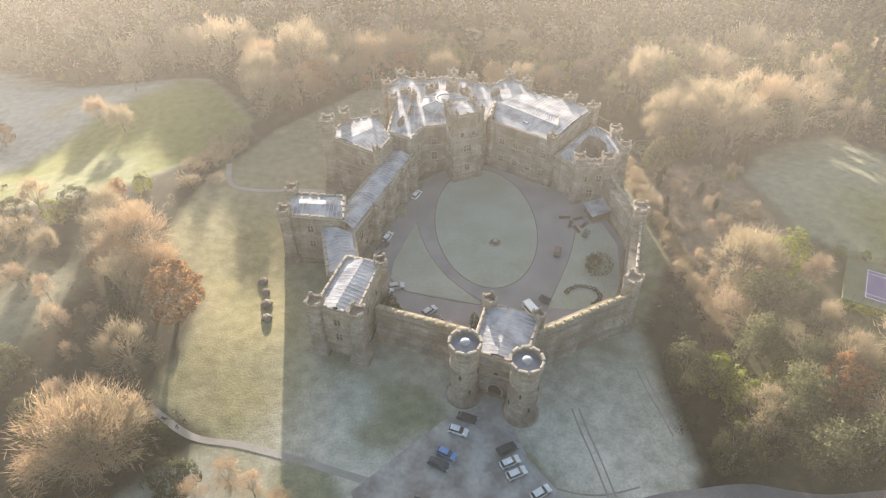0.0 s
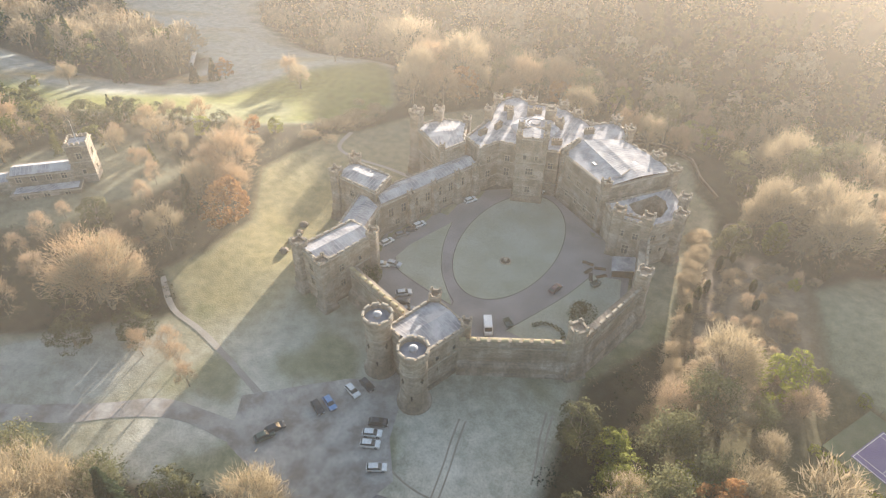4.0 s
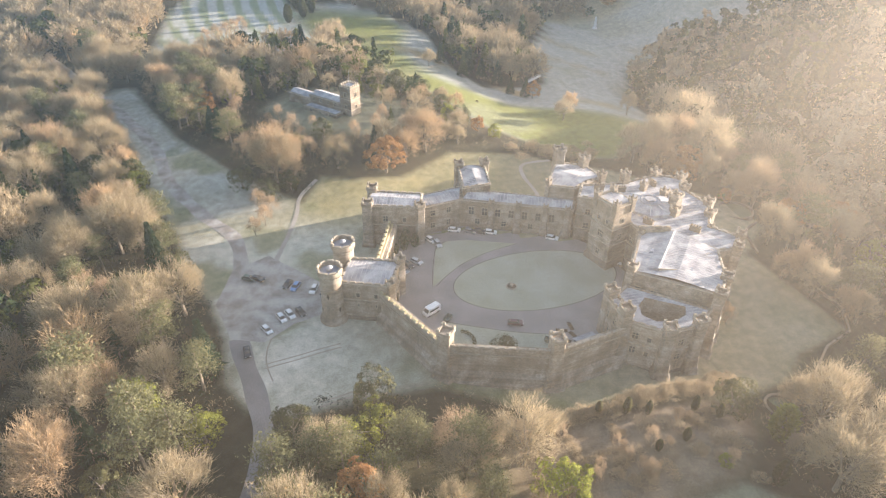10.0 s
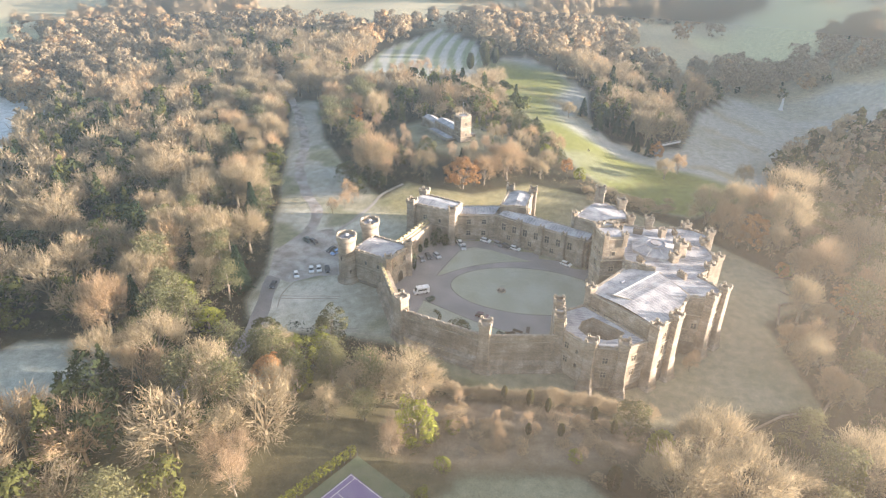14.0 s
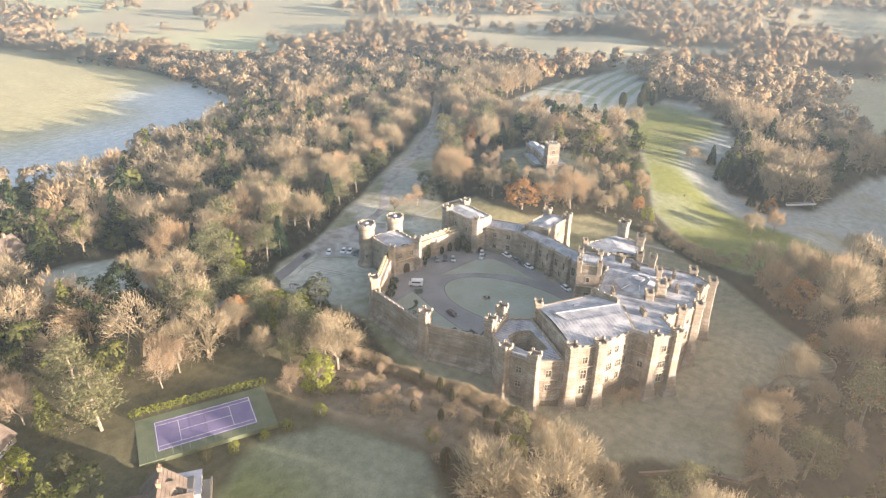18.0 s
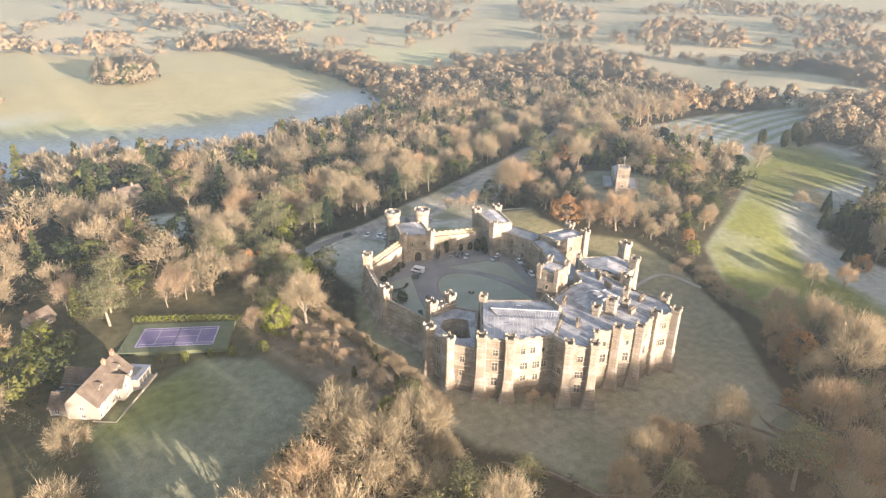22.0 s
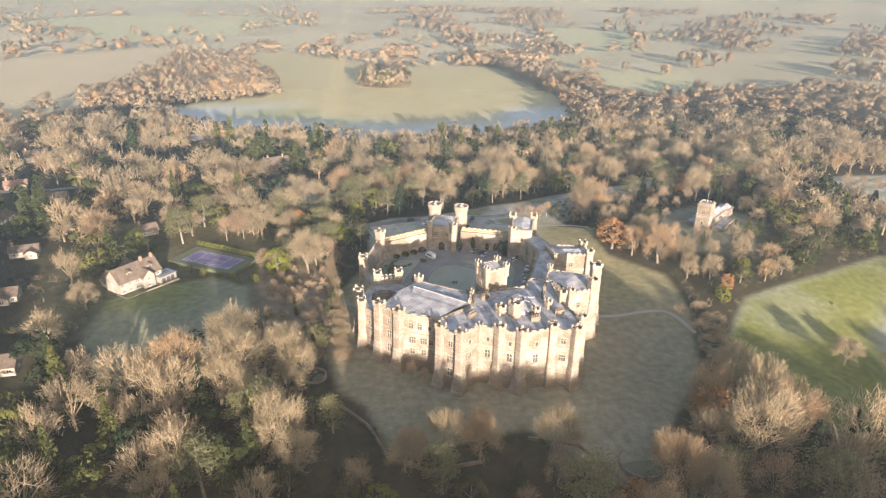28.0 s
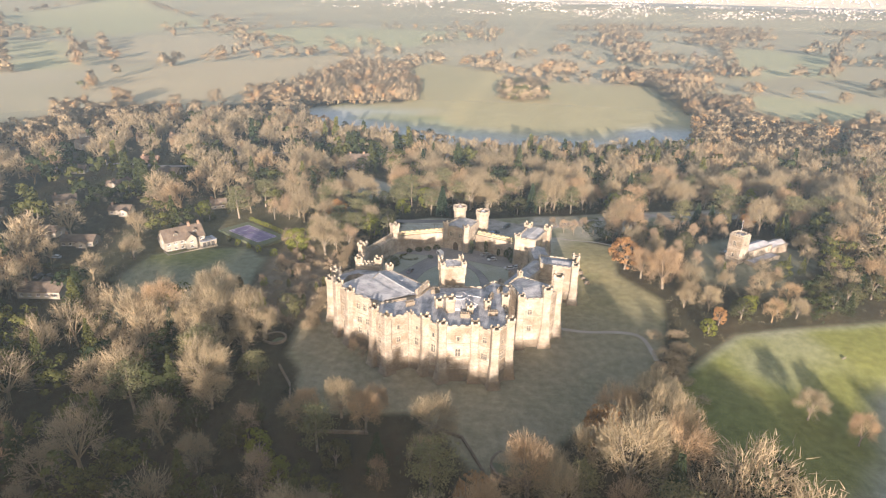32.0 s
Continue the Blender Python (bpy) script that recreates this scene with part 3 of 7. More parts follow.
CORNER.materials.append(COPING)


def round_tower(parent, x, y, r, z0, z1):
    """A drum tower: spreading foot, string courses, machicolated crown, leaded top with a cupola."""
    k = Mesh()
    zt = z1 - 0.85
    prof = [(r * 1.32, z0 - 0.5), (r * 1.3, z0 + 0.9), (r * 1.1, z0 + 1.9), (r * 1.04, z0 + 2.2), (r, z0 + 6.0), (r * 1.05, z0 + 6.1), (r * 1.05, z0 + 6.4), (r, z0 + 6.5), (r * 0.98, z0 + 11.5), (r * 1.04, z0 + 11.6),
            (r * 1.04, z0 + 11.9), (r * 0.98, z0 + 12.0), (r * 0.98, zt - 2.0), (r * 1.13, zt - 1.3), (r * 1.13, zt), (r * 0.97, zt), (r * 0.97, zt - 1.2)]
    k.rings([circle(0, 0, z, rr, 32) for rr, z in prof])
    ob = part("round_tower", k.get(), STONE_LIFTED, parent, m=pose(x, y, 0), smooth=False)
    c = Mesh()
    c.rings([circle(0, 0, zt - 1.15, r * 0.97, 32), circle(0, 0, zt - 0.75, r * 0.35, 32)], False, True)
    part("roof", c.get(), LEAD_DARK, ob, "dark lead roof")
    c = Mesh()
    c.rings([circle(0, 0, zt - 1.0, 0.85, 16), circle(0, 0, zt + 0.1, 0.85, 16), circle(0, 0, zt + 0.15, 1.0, 16), circle(0, 0, zt + 0.6, 0.25, 16)], False, True)
    part("cupola", c.get(), LEAD, ob, "pale frosted cupola")
    for i in range(9):
        a = 2 * math.pi * i / 9 + 0.2
        part("merlon", MERLON, None, ob, m=pose(r * 1.05 * math.cos(a), r * 1.05 * math.sin(a), zt, 0, 0, math.degrees(a) + 90))
    for i in range(22):
        a = 2 * math.pi * i / 22
        q = Mesh()
        q.box(-0.16, 0.16, -0.25, 0.2, -0.9, 0, (0, 0.05))
        if i == 0:
            me = from_lists("corbel", *q.get())
            me.materials.append(COPING)
        part("corbel", me, None, ob, m=pose(r * 1.02 * math.cos(a), r * 1.02 * math.sin(a), zt - 1.1, 0, 0, math.degrees(a) + 90))
    for a, z in ((-1.2, 4), (-1.9, 8.8), (-0.4, 9.2), (-2.8, 4.4), (0.6, 4.2)):
        q = part("arrow_slit", SLIT, None, ob, m=pose(r * 1.0 * math.cos(a), r * 1.0 * math.sin(a), z0 + z, 0, 0, math.degrees(a) + 90))
    return ob


# Solid cross in dark oak: the shade inside an arrow slit as colour.
_k = Mesh()
_k.box(-0.14, 0.14, -0.08, 0.1, 0, 1.5)
_k.box(-0.4, 0.4, -0.07, 0.1, 0.65, 0.9)
SLIT = from_lists("arrow_slit", *_k.get())
SLIT.materials.append(OAK)


def curtain(name, label, a, b, z0, ztop, thick=2.2, gold=False, inner_z=0.0, mat=STONE_LIFTED):
    """A curtain wall from a to b (outer face to the right of the way): foot, wall walk, parapet, corbel table."""
    top = thing(name, label, "castle wall")
    a, b = Vector(a), Vector(b)
    L = (b - a).length
    ang = math.degrees(math.atan2(b.y - a.y, b.x - a.x))
    top.matrix_basis = pose(a.x, a.y, 0, 0, 0, ang)
    k = Mesh()
    zc = ztop - 0.7
    sec = [(-1.9, z0 - 0.6), (-1.8, z0 + 0.9), (-1.35, z0 + 1.4), (-1.2, z0 + 3.0), (-0.25, z0 + 3.7), (0.0, z0 + 3.9), (0.0, zc - 1.6), (-0.25, zc - 1.2), (-0.25, zc), (0.35, zc), (0.35, zc - 1.1), (thick, zc - 1.1), (thick, -0.6)]
    k.rings([[(0, y, z) for y, z in sec], [(L, y, z) for y, z in sec]])
    n = len(sec)
    k.f.append(tuple(range(n)))
    k.f.append(tuple(range(2 * n - 1, n - 1, -1)))
    part("wall", k.get(), mat, top)
    m = MERLON_GOLD if gold else MERLON
    cnt = round(L / 2.4)
    for i in range(cnt):
        part("merlon", m, None, top, m=pose((i + 0.5) * L / cnt, 0.05, zc))
    q = Mesh()
    q.box(-0.14, 0.14, -0.28, 0.05, -0.5, 0, (0, 0.0))
    me = from_lists("corbel", *q.get())
    me.materials.append(COPING)
    for i in range(int(L / 0.9)):
        part("corbel", me, None, top, m=pose((i + 0.5) * 0.9, -0.02, zc - 1.15))
    w = Mesh()
    w.box(0.0, L, -0.3, -0.02, zc - 2.4, zc - 2.15)
    part("string_course", w.get(), COPING, top)
    if gold:
        w = Mesh()
        w.box(0.0, L, 0.36, 1.1, zc - 1.09, zc - 0.6, (0.1, 0.1))
        part("mossy_ledge", w.get(), LICHEN, top, "ledge grown over with yellow moss")
    return top

# ---- ground ----
CASTLE_LAWN = [(-74, 156), (-76, 135), (-59, 111), (-59, 94), (-63, 81), (-47, 73), (-65, 55), (-74, 47), (-113, 22), (-160, 2), (-180, -6), (-176, -20), (-139, -8), (-113, 4), (-87, 13), (-58, 23), (-36, 32), (-22, 35), (2, 45), (20, 50),
               (36, 51), (46, 57), (50, 66), (48, 85), (47, 103), (60, 128), (62, 150), (62, 165), (64, 175), (60, 195), (52, 204), (45, 226), (5, 219), (-14, 240), (-30, 238), (-38, 222), (-59, 198), (-72, 168)]
GOLF = [(-70, 206), (-72, 190), (-101, 158), (-146, 141), (-213, 113), (-223, 93), (-225, 40), (-290, 60), (-317, 81), (-344, 111), (-272, 162), (-203, 163), (-175, 176), (-187, 218), (-215, 226), (-270, 240), (-335, 275), (-345, 350), (-290, 395), (-225, 400),
        (-255, 330), (-215, 285), (-160, 262), (-126, 258), (-98, 250), (-87, 231)]
FAIRWAY = [(-322, 73), (-307, 140), (-276, 150), (-223, 136), (-177, 150), (-140, 180), (-130, 215), (-110, 250), (-87, 240), (-64, 206), (-68, 186), (-101, 155), (-119, 147), (-146, 137), (-199, 113), (-234, 95)]
PRACTICE = [(-200, 6), (-219, -4), (-334, -5), (-434, 21), (-380, 66), (-309, 80), (-225, 45)]
EAST_LAWN = [(148, 166), (147, 141), (132, 130), (112, 122), (97, 133), (92, 160), (102, 175), (118, 188), (134, 190)]
SOUTH_GARDEN = [(73, -2), (68, 11), (69, 29), (77, 32), (96, 24), (112, 14), (100, -6)]
NEAR_FIELD = [(225, -205), (165, -125), (130, -104), (60, -94), (0, -106), (-40, -114), (-88, -138), (-143, -170), (-170, -277), (-176, -395), (-150, -631), (-66, -605), (-17, -620), (85, -693), (195, -783), (223, -682), (199, -577), (140, -352), (238, -268)]
LOW_FIELD = [(191, -322), (38, -222), (-90, -160), (-40, -114), (0, -106), (60, -94), (130, -104), (165, -125), (225, -205), (238, -268)]
BROWN_FIELD = [(577, -382), (582, -604), (361, -879), (297, -773), (315, -608), (300, -398), (309, -285), (350, -205), (480, -262)]
FAR_FIELDS = [[(726, -620), (986, -960), (890, -1283), (567, -920), (575, -681)], [(898, -1329), (746, -1656), (136, -1614), (314, -1064), (552, -1001)], [(1164, -872), (1008, -898), (690, -506), (743, -415)],
              [(104, -871), (-31, -1113), (-139, -698), (-66, -625), (-17, -640), (85, -713)], [(-432, -1455), (-650, -1307), (-480, -820), (-305, -758)], [(1352, -1075), (1981, -1758), (2201, -2830), (1047, -1723), (1058, -1017)],
              [(-620, -190), (-676, -402), (-970, -118), (-768, -90)], [(-230, -600), (-200, -300), (-330, -320), (-420, -500)], [(-430, 330), (-520, 260), (-640, 380), (-500, 460)], [(60, 420), (190, 400), (230, 520), (80, 560)]]
OPEN = [CASTLE_LAWN, GOLF, PRACTICE, EAST_LAWN, SOUTH_GARDEN, NEAR_FIELD, BROWN_FIELD, *FAR_FIELDS]


def axis(c, fine, reach):
    out, s = [c], fine
    while out[-1] < reach:
        if out[-1] - c > 110:
            s *= 1.07
        out.append(out[-1] + s)
    low, s = [c], fine
    while low[-1] > -reach:
        if c - low[-1] > 110:
            s *= 1.07
        low.append(low[-1] - s)
    return np.array(low[:0:-1] + out)


gx, gy = axis(5, 1.5, 6200), axis(135, 1.5, 6200)
X, Y = np.meshgrid(gx, gy)
Zg = ground(X, Y)


def lumps(x, y, s, seed=0.0):
    """Soft patches between 0 and 1."""
    u, v = x / s + seed, y / s - seed * 1.7
    f = np.sin(u + 1.7 * np.sin(v * 0.9)) * np.cos(v * 1.1 + 1.3 * np.sin(u * 0.7 + 2)) + 0.5 * np.sin(2.3 * u - 1.1 * v + 3 * np.sin(v * 0.5)) + 0.25 * np.sin(5.1 * v + 3.7 * u)
    return np.clip(0.5 + 0.35 * f, 0, 1)


def blend(col, mask, c):
    return col * (1 - mask[..., None]) + np.array(c) * mask[..., None]


def soft(poly, w):
    return 1 - step(-w, w, poly_dist(X, Y, poly))


R = np.hypot(X, Y)
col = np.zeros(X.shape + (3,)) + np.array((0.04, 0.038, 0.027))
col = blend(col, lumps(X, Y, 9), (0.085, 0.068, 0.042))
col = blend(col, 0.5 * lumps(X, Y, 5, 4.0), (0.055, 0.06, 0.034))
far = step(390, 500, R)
# Field tan, made lighter in place of distance haze.
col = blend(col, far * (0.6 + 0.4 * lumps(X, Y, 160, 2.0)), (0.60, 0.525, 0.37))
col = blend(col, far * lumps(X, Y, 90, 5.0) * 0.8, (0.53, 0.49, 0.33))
# Haze on the farthest hills is put into the ground colour.
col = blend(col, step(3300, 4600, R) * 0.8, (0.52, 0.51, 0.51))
garden = soft([(60, 62), (100, 40), (170, 60), (178, 120), (160, 172), (146, 140), (120, 126), (100, 128), (88, 162), (70, 166), (66, 120)], 5.0)
col = blend(col, garden * (0.45 + 0.4 * lumps(X, Y, 7, 3.0)), (0.15, 0.135, 0.075))
rough = soft([(64, 112), (92, 112), (96, 128), (88, 160), (78, 172), (62, 178), (62, 140)], 4.0)
col = blend(col, rough * (0.5 + 0.5 * lumps(X, Y, 6, 6.0)), (0.27, 0.21, 0.155))
lawn = soft(CASTLE_LAWN, 2.5)
col = blend(col, lawn, (0.30, 0.285, 0.185))
col = blend(col, lawn * lumps(X, Y, 7, 1.0) * 0.6, (0.37, 0.36, 0.27))
col = blend(col, lawn * step(120, 60, Y) * step(-45, -25, X) * (0.6 + 0.4 * lumps(X, Y, 11, 3.0)), (0.63, 0.605, 0.535))
col = blend(col, lawn * step(74, 58, Y) * step(-36, -50, X) * (0.5 + 0.4 * lumps(X, Y, 8, 4.0)), (0.50, 0.49, 0.45))
col = blend(col, lawn * step(66, 84, Y) * step(-22, -44, X) * (0.55 + 0.35 * lumps(X, Y, 9, 2.0)), (0.31, 0.27, 0.135))
col = blend(col, lawn * step(0.6, 0.9, lumps(X, Y, 13, 7.0)) * 0.7, (0.17, 0.18, 0.075))
col = blend(col, lawn * step(135, 165, Y) * (0.6 + 0.35 * lumps(X, Y, 16, 8.0)), (0.27, 0.245, 0.175))
col = blend(col, soft([(-150, 72), (-128, 58), (-98, 76), (-90, 116), (-122, 126), (-150, 90)], 5.0) * (0.6 + 0.4 * lumps(X, Y, 6, 1.0)), (0.26, 0.255, 0.18))
golf = soft(GOLF, 3.0)
line_off = poly_dist(X, Y, [(-252, 106), (-241, 121), (-217, 149), (-189, 177), (-168, 194), (-171, 198), (-192, 181), (-220, 153), (-244, 125)])
fair = 1 - step(-9, 7, poly_dist(X, Y, FAIRWAY))
col = blend(col, golf, (0.36, 0.37, 0.345))
col = blend(col, golf * step(0.5, 0.9, lumps(X, Y, 31, 1.5)) * 0.6, (0.30, 0.29, 0.20))
col = blend(col, golf * fair, (0.19, 0.22, 0.07))
col = blend(col, golf * (1 - step(1, 5, np.abs(line_off))), (0.34, 0.265, 0.15))
col = blend(col, golf * step(0.5, 0.95, lumps(X, Y, 24, 2.5)) * 0.8, (0.38, 0.395, 0.355))
col = blend(col, golf * step(0.7, 0.9, lumps(X, Y, 17, 6.5)) * 0.4, (0.33, 0.27, 0.16))
col = blend(col, golf * fair * (0.65 + 0.3 * lumps(X, Y, 28, 5.5)), (0.185, 0.195, 0.06))
stripes = 0.5 + 0.5 * np.sin((X * 0.5 + Y * 0.86) * 0.62)
col = blend(col, soft(PRACTICE, 3.0), (0.46, 0.48, 0.45))
col = blend(col, soft(PRACTICE, 3.0) * step(0.45, 0.7, stripes) * 0.8, (0.23, 0.27, 0.14))
for poly, c in ((EAST_LAWN, (0.225, 0.23, 0.155)), (SOUTH_GARDEN, (0.38, 0.40, 0.35)), (NEAR_FIELD, (0.50, 0.44, 0.25)), (LOW_FIELD, (0.40, 0.40, 0.22)), (BROWN_FIELD, (0.56, 0.47, 0.31))):
    mk = soft(poly, 2.5)
    col = blend(col, mk, c)
    col = blend(col, mk * lumps(X, Y, 14, c[0] * 40) * 0.45, tuple(v * 1.25 + 0.03 for v in c))
col = blend(col, soft(EAST_LAWN, 3) * step(106, 124, X) * step(160, 140, Y), (0.20, 0.215, 0.085))
nf = poly_dist(X, Y, NEAR_FIELD)
col = blend(col, step(-80, -30, nf + 25 * lumps(X, Y, 30, 4.0)) * (nf < 2) * step(-320, -240, Y), (0.62, 0.66, 0.69))
col = blend(col, soft(NEAR_FIELD, 4) * step(-245, -165, Y + 0.45 * np.minimum(X + 30, 0) * -1 + 14 * lumps(X, Y, 30, 4.0)) * (0.7 + 0.3 * lumps(X, Y, 22, 9.0)), (0.66, 0.70, 0.73))
# Far fields are lightened too, with haze in their colour.
for i, poly in enumerate(FAR_FIELDS):
    col = blend(col, soft(poly, 8), ((0.60, 0.51, 0.35), (0.52, 0.52, 0.31), (0.56, 0.54, 0.32))[i % 3])
    col = blend(col, soft(poly, 8) * lumps(X, Y, 60, i) * 0.4, (0.58, 0.52, 0.36))
ny, nx = X.shape
idx = np.arange(nx * ny).reshape(ny, nx)
quads = np.stack([idx[:-1, :-1], idx[:-1, 1:], idx[1:, 1:], idx[1:, :-1]], -1).reshape(-1, 4)


def grid_mesh(name, co, faces, attrs=None):
    """A mesh from arrays of vertices and equal-sided faces, with point attributes."""
    me = bpy.data.meshes.new(name)
    k = faces.shape[1]
    me.vertices.add(len(co))
    me.vertices.foreach_set("co", np.ascontiguousarray(co, np.float32).ravel())
    me.loops.add(faces.size)
    me.loops.foreach_set("vertex_index", np.ascontiguousarray(faces, np.int32).ravel())
    me.polygons.add(len(faces))
    me.polygons.foreach_set("loop_start", np.arange(0, faces.size, k, dtype=np.int32))
    me.polygons.foreach_set("loop_total", np.full(len(faces), k, dtype=np.int32))
    for key, (kind, data) in (attrs or {}).items():
        at = me.attributes.new(key, kind, "POINT")
        at.data.foreach_set("color" if "COLOR" in kind else "vector" if "VECTOR" in kind else "value", np.ascontiguousarray(data, np.float32).ravel())
    me.update()
    me.validate()
    return me


GRASS, nt, b = material("ground_cover", 0.95)
at = nt.nodes.new("ShaderNodeAttribute")
at.attribute_name = "cover"
c = mix(nt, 0.55, at.outputs["Color"], mix(nt, noise_fac(nt, 0.35, 6, 0.3, 0.7), (0.55, 0.55, 0.5), (1.2, 1.2, 1.2)), "MULTIPLY")
c = mix(nt, 0.4, c, mix(nt, noise_fac(nt, 2.2, 4, 0.3, 0.7), (0.55, 0.56, 0.5), (1.25, 1.25, 1.25)), "MULTIPLY")
nt.links.new(c, b.inputs["Base Color"])
b.inputs["Specular IOR Level"].default_value = 0.2
bump(nt, b, noise_fac(nt, 2.2, 6, 0.2, 0.8), 0.5, 0.10)
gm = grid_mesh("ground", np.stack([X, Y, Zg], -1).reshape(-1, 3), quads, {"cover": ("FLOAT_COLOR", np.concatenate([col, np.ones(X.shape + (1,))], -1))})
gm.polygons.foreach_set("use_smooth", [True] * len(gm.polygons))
tagged(part("ground", gm, GRASS), "frosted winter grass, fields and leaf litter, paled for haze far off", "ground", kind="structure")


def strip(name, pts, width, mat, label, lift=0.06, kind="structure", category="road"):
    """A road laid on the ground along a smooth line."""
    p = [Vector(q) for q in pts]
    line = []
    for i in range(len(p) - 1):
        a, b, c, d = p[max(i - 1, 0)], p[i], p[i + 1], p[min(i + 2, len(p) - 1)]
        n = max(2, int((c - b).length / 2.0))
        for j in range(n):
            t = j / n
            line.append(0.5 * ((2 * b) + (c - a) * t + (2 * a - 5 * b + 4 * c - d) * t * t + (3 * b - a - 3 * c + d) * t ** 3))
    line.append(p[-1])
    k, rows = Mesh(), []
    for i, q in enumerate(line):
        d = (line[min(i + 1, len(line) - 1)] - line[max(i - 1, 0)]).normalized()
        n = Vector((-d.y, d.x))
        w = width * (1 + 0.08 * math.sin(i * 0.7))
        rows.append([(q + n * w * f) for f in (-0.5, -0.17, 0.17, 0.5)])
    for r, s in zip(rows, rows[1:]):
        for j in range(3):
            k.quad(*[(v.x, v.y, gz(v.x, v.y) + lift) for v in (r[j + 1], r[j], s[j], s[j + 1])])
    return tagged(part(name, k.get(), mat), label, category, kind=kind)


def patch(name, poly, mat, label, lift, cell=3.0, category="lawn"):
    """A piece of ground cover on a polygon, laid over the ground."""
    bm = bmesh.new()
    bm.faces.new([bm.verts.new((*p, 0)) for p in poly])
    xs, ys = [p[0] for p in poly], [p[1] for p in poly]
    for lo, hi, no, ax in ((min(xs), max(xs), (1, 0, 0), 0), (min(ys), max(ys), (0, 1, 0), 1)):
        v = lo + cell
        while v < hi:
            bmesh.ops.bisect_plane(bm, geom=list(bm.verts) + list(bm.edges) + list(bm.faces), plane_co=(v, 0, 0) if ax == 0 else (0, v, 0), plane_no=no)
            v += cell
    for v in bm.verts:
        v.co.z = gz(v.co.x, v.co.y) + lift
    bmesh.ops.recalc_face_normals(bm, faces=bm.faces)
    return tagged(part(name, bm, mat), label, category, kind="structure")


def ellipse(cx, cy, rx, ry, ang, k=40, power=1.0):
    ca, sa = math.cos(radians(ang)), math.sin(radians(ang))
    pts = []
    for i in range(k):
        a = 2 * math.pi * i / k
        u, v = rx * math.cos(a), ry * math.sin(a)
        pts.append((cx + u * ca - v * sa, cy + u * sa + v * ca))
    return pts


# courtyard and forecourt
court_in = [(-14, 103), (6, 96), (20, 95), (42, 106.5), (49, 131.5), (45, 151), (33, 157.5), (14, 169.5), (0, 166.5), (-9, 159.5), (-22, 126), (-19.5, 112)]
patch("courtyard_paving", court_in, ASPHALT, "worn grey tarmac of the castle courtyard", 0.04, 4, "paving")
patch("courtyard_lawn", ellipse(12, 141, 14.2, 26, 3), LAWN, "oval frosted lawn in the courtyard", 0.12)
patch("courtyard_lawn", [(-13.5, 118.5), (-9.5, 114), (9.5, 109.2), (6, 113.5), (0.5, 120), (-4.5, 130), (-7.5, 141), (-10, 134), (-13, 125)], LAWN, "frosted side lawn between courtyard drives", 0.12)
patch("courtyard_lawn", [(25.5, 108), (33, 107.5), (42, 109), (45.5, 118), (47.5, 131), (45, 141), (37.5, 139), (33.5, 126)], LAWN, "frosted lawn below the curtain wall", 0.12)
rim = ellipse(12, 141, 14.3, 26.1, 3)
strip("lawn_edging", rim + rim[:1], 0.2, TILE, "dark cut edge round the courtyard lawn", 0.15, category="edging")
strip("lawn_edging", [(-13.5, 118.5), (-9.5, 114), (9.5, 109.2), (6, 113.5), (0.5, 120), (-4.5, 130), (-7.5, 141)], 0.18, TILE, "dark cut edge of the side lawn", 0.15, category="edging")
strip("lawn_edging", [(25.5, 108), (33.5, 126), (37.5, 139)], 0.18, TILE, "dark cut edge of the lawn by the wall", 0.15, category="edging")
for i in range(12):
    a0, a1 = 2 * math.pi * i / 12, 2 * math.pi * (i + 0.8) / 12
    k = Mesh()
    k.rings([[(14.2 + r * math.cos(a), 132.4 + r * math.sin(a), z) for r, z in ((1.35, 0.1), (1.35, 0.36), (1.65, 0.36), (1.65, 0.1))] for a in (a0, (a0 + a1) / 2, a1)], True, True)
    if i == 0:
        bed = thing("flower_bed", "round stone-edged flower bed in the lawn", "flower bed")
        s = Mesh()
        s.rings([circle(14.2, 132.4, 0.14, 1.36, 24), circle(14.2, 132.4, 0.34, 0.7, 24)], False, True)
        part("soil", s.get(), SOIL, bed)
        s = Mesh()
        s.rings([circle(14.2, 132.4, 0.3, 0.4, 16), circle(14.2, 132.4, 0.8, 0.32, 16), circle(14.2, 132.4, 0.85, 0.55, 16), circle(14.2, 132.4, 0.95, 0.2, 16)], False, True)
        part("basin", s.get(), COPING, bed)
    part("edging_stone", k.get(), COPING, bed)
patch("forecourt", [(-18, 61), (-12, 50), (4, 46), (20, 51), (23, 60), (17, 68), (15, 74), (11.5, 86), (8.5, 87), (7, 80), (0, 77), (-8, 70)], FORECOURT, "frosted tarmac forecourt before the gatehouse", 0.08, 3, "paving")
strip("road", [(20, 53), (30, 55), (42, 58), (58, 60), (75, 57), (90, 57)], 5.0, ASPHALT, "narrow tarmac drive through the trees")
strip("road", [(-10, 53), (-30, 50), (-48, 38), (-75, 24), (-110, 13), (-170, -18), (-240, -60)], 4.6, FORECOURT, "narrow frosted drive leading away from the castle")
for pts in ([(27.5, 80), (28.6, 74), (30, 68), (31.5, 60)], [(29.0, 80), (30.1, 74), (31.5, 68), (33, 60)], [(43.6, 91), (44.8, 84), (46.2, 79), (47.5, 73)], [(45.0, 91), (46.2, 84), (47.6, 79), (48.9, 73)], [(20, 62.4), (25, 60.8), (31, 60.4), (38, 62)]):
    strip("wheel_track", pts, 0.4, SOIL_PALE, "faint wheel track pressed into the frosted grass", 0.05, category="track")
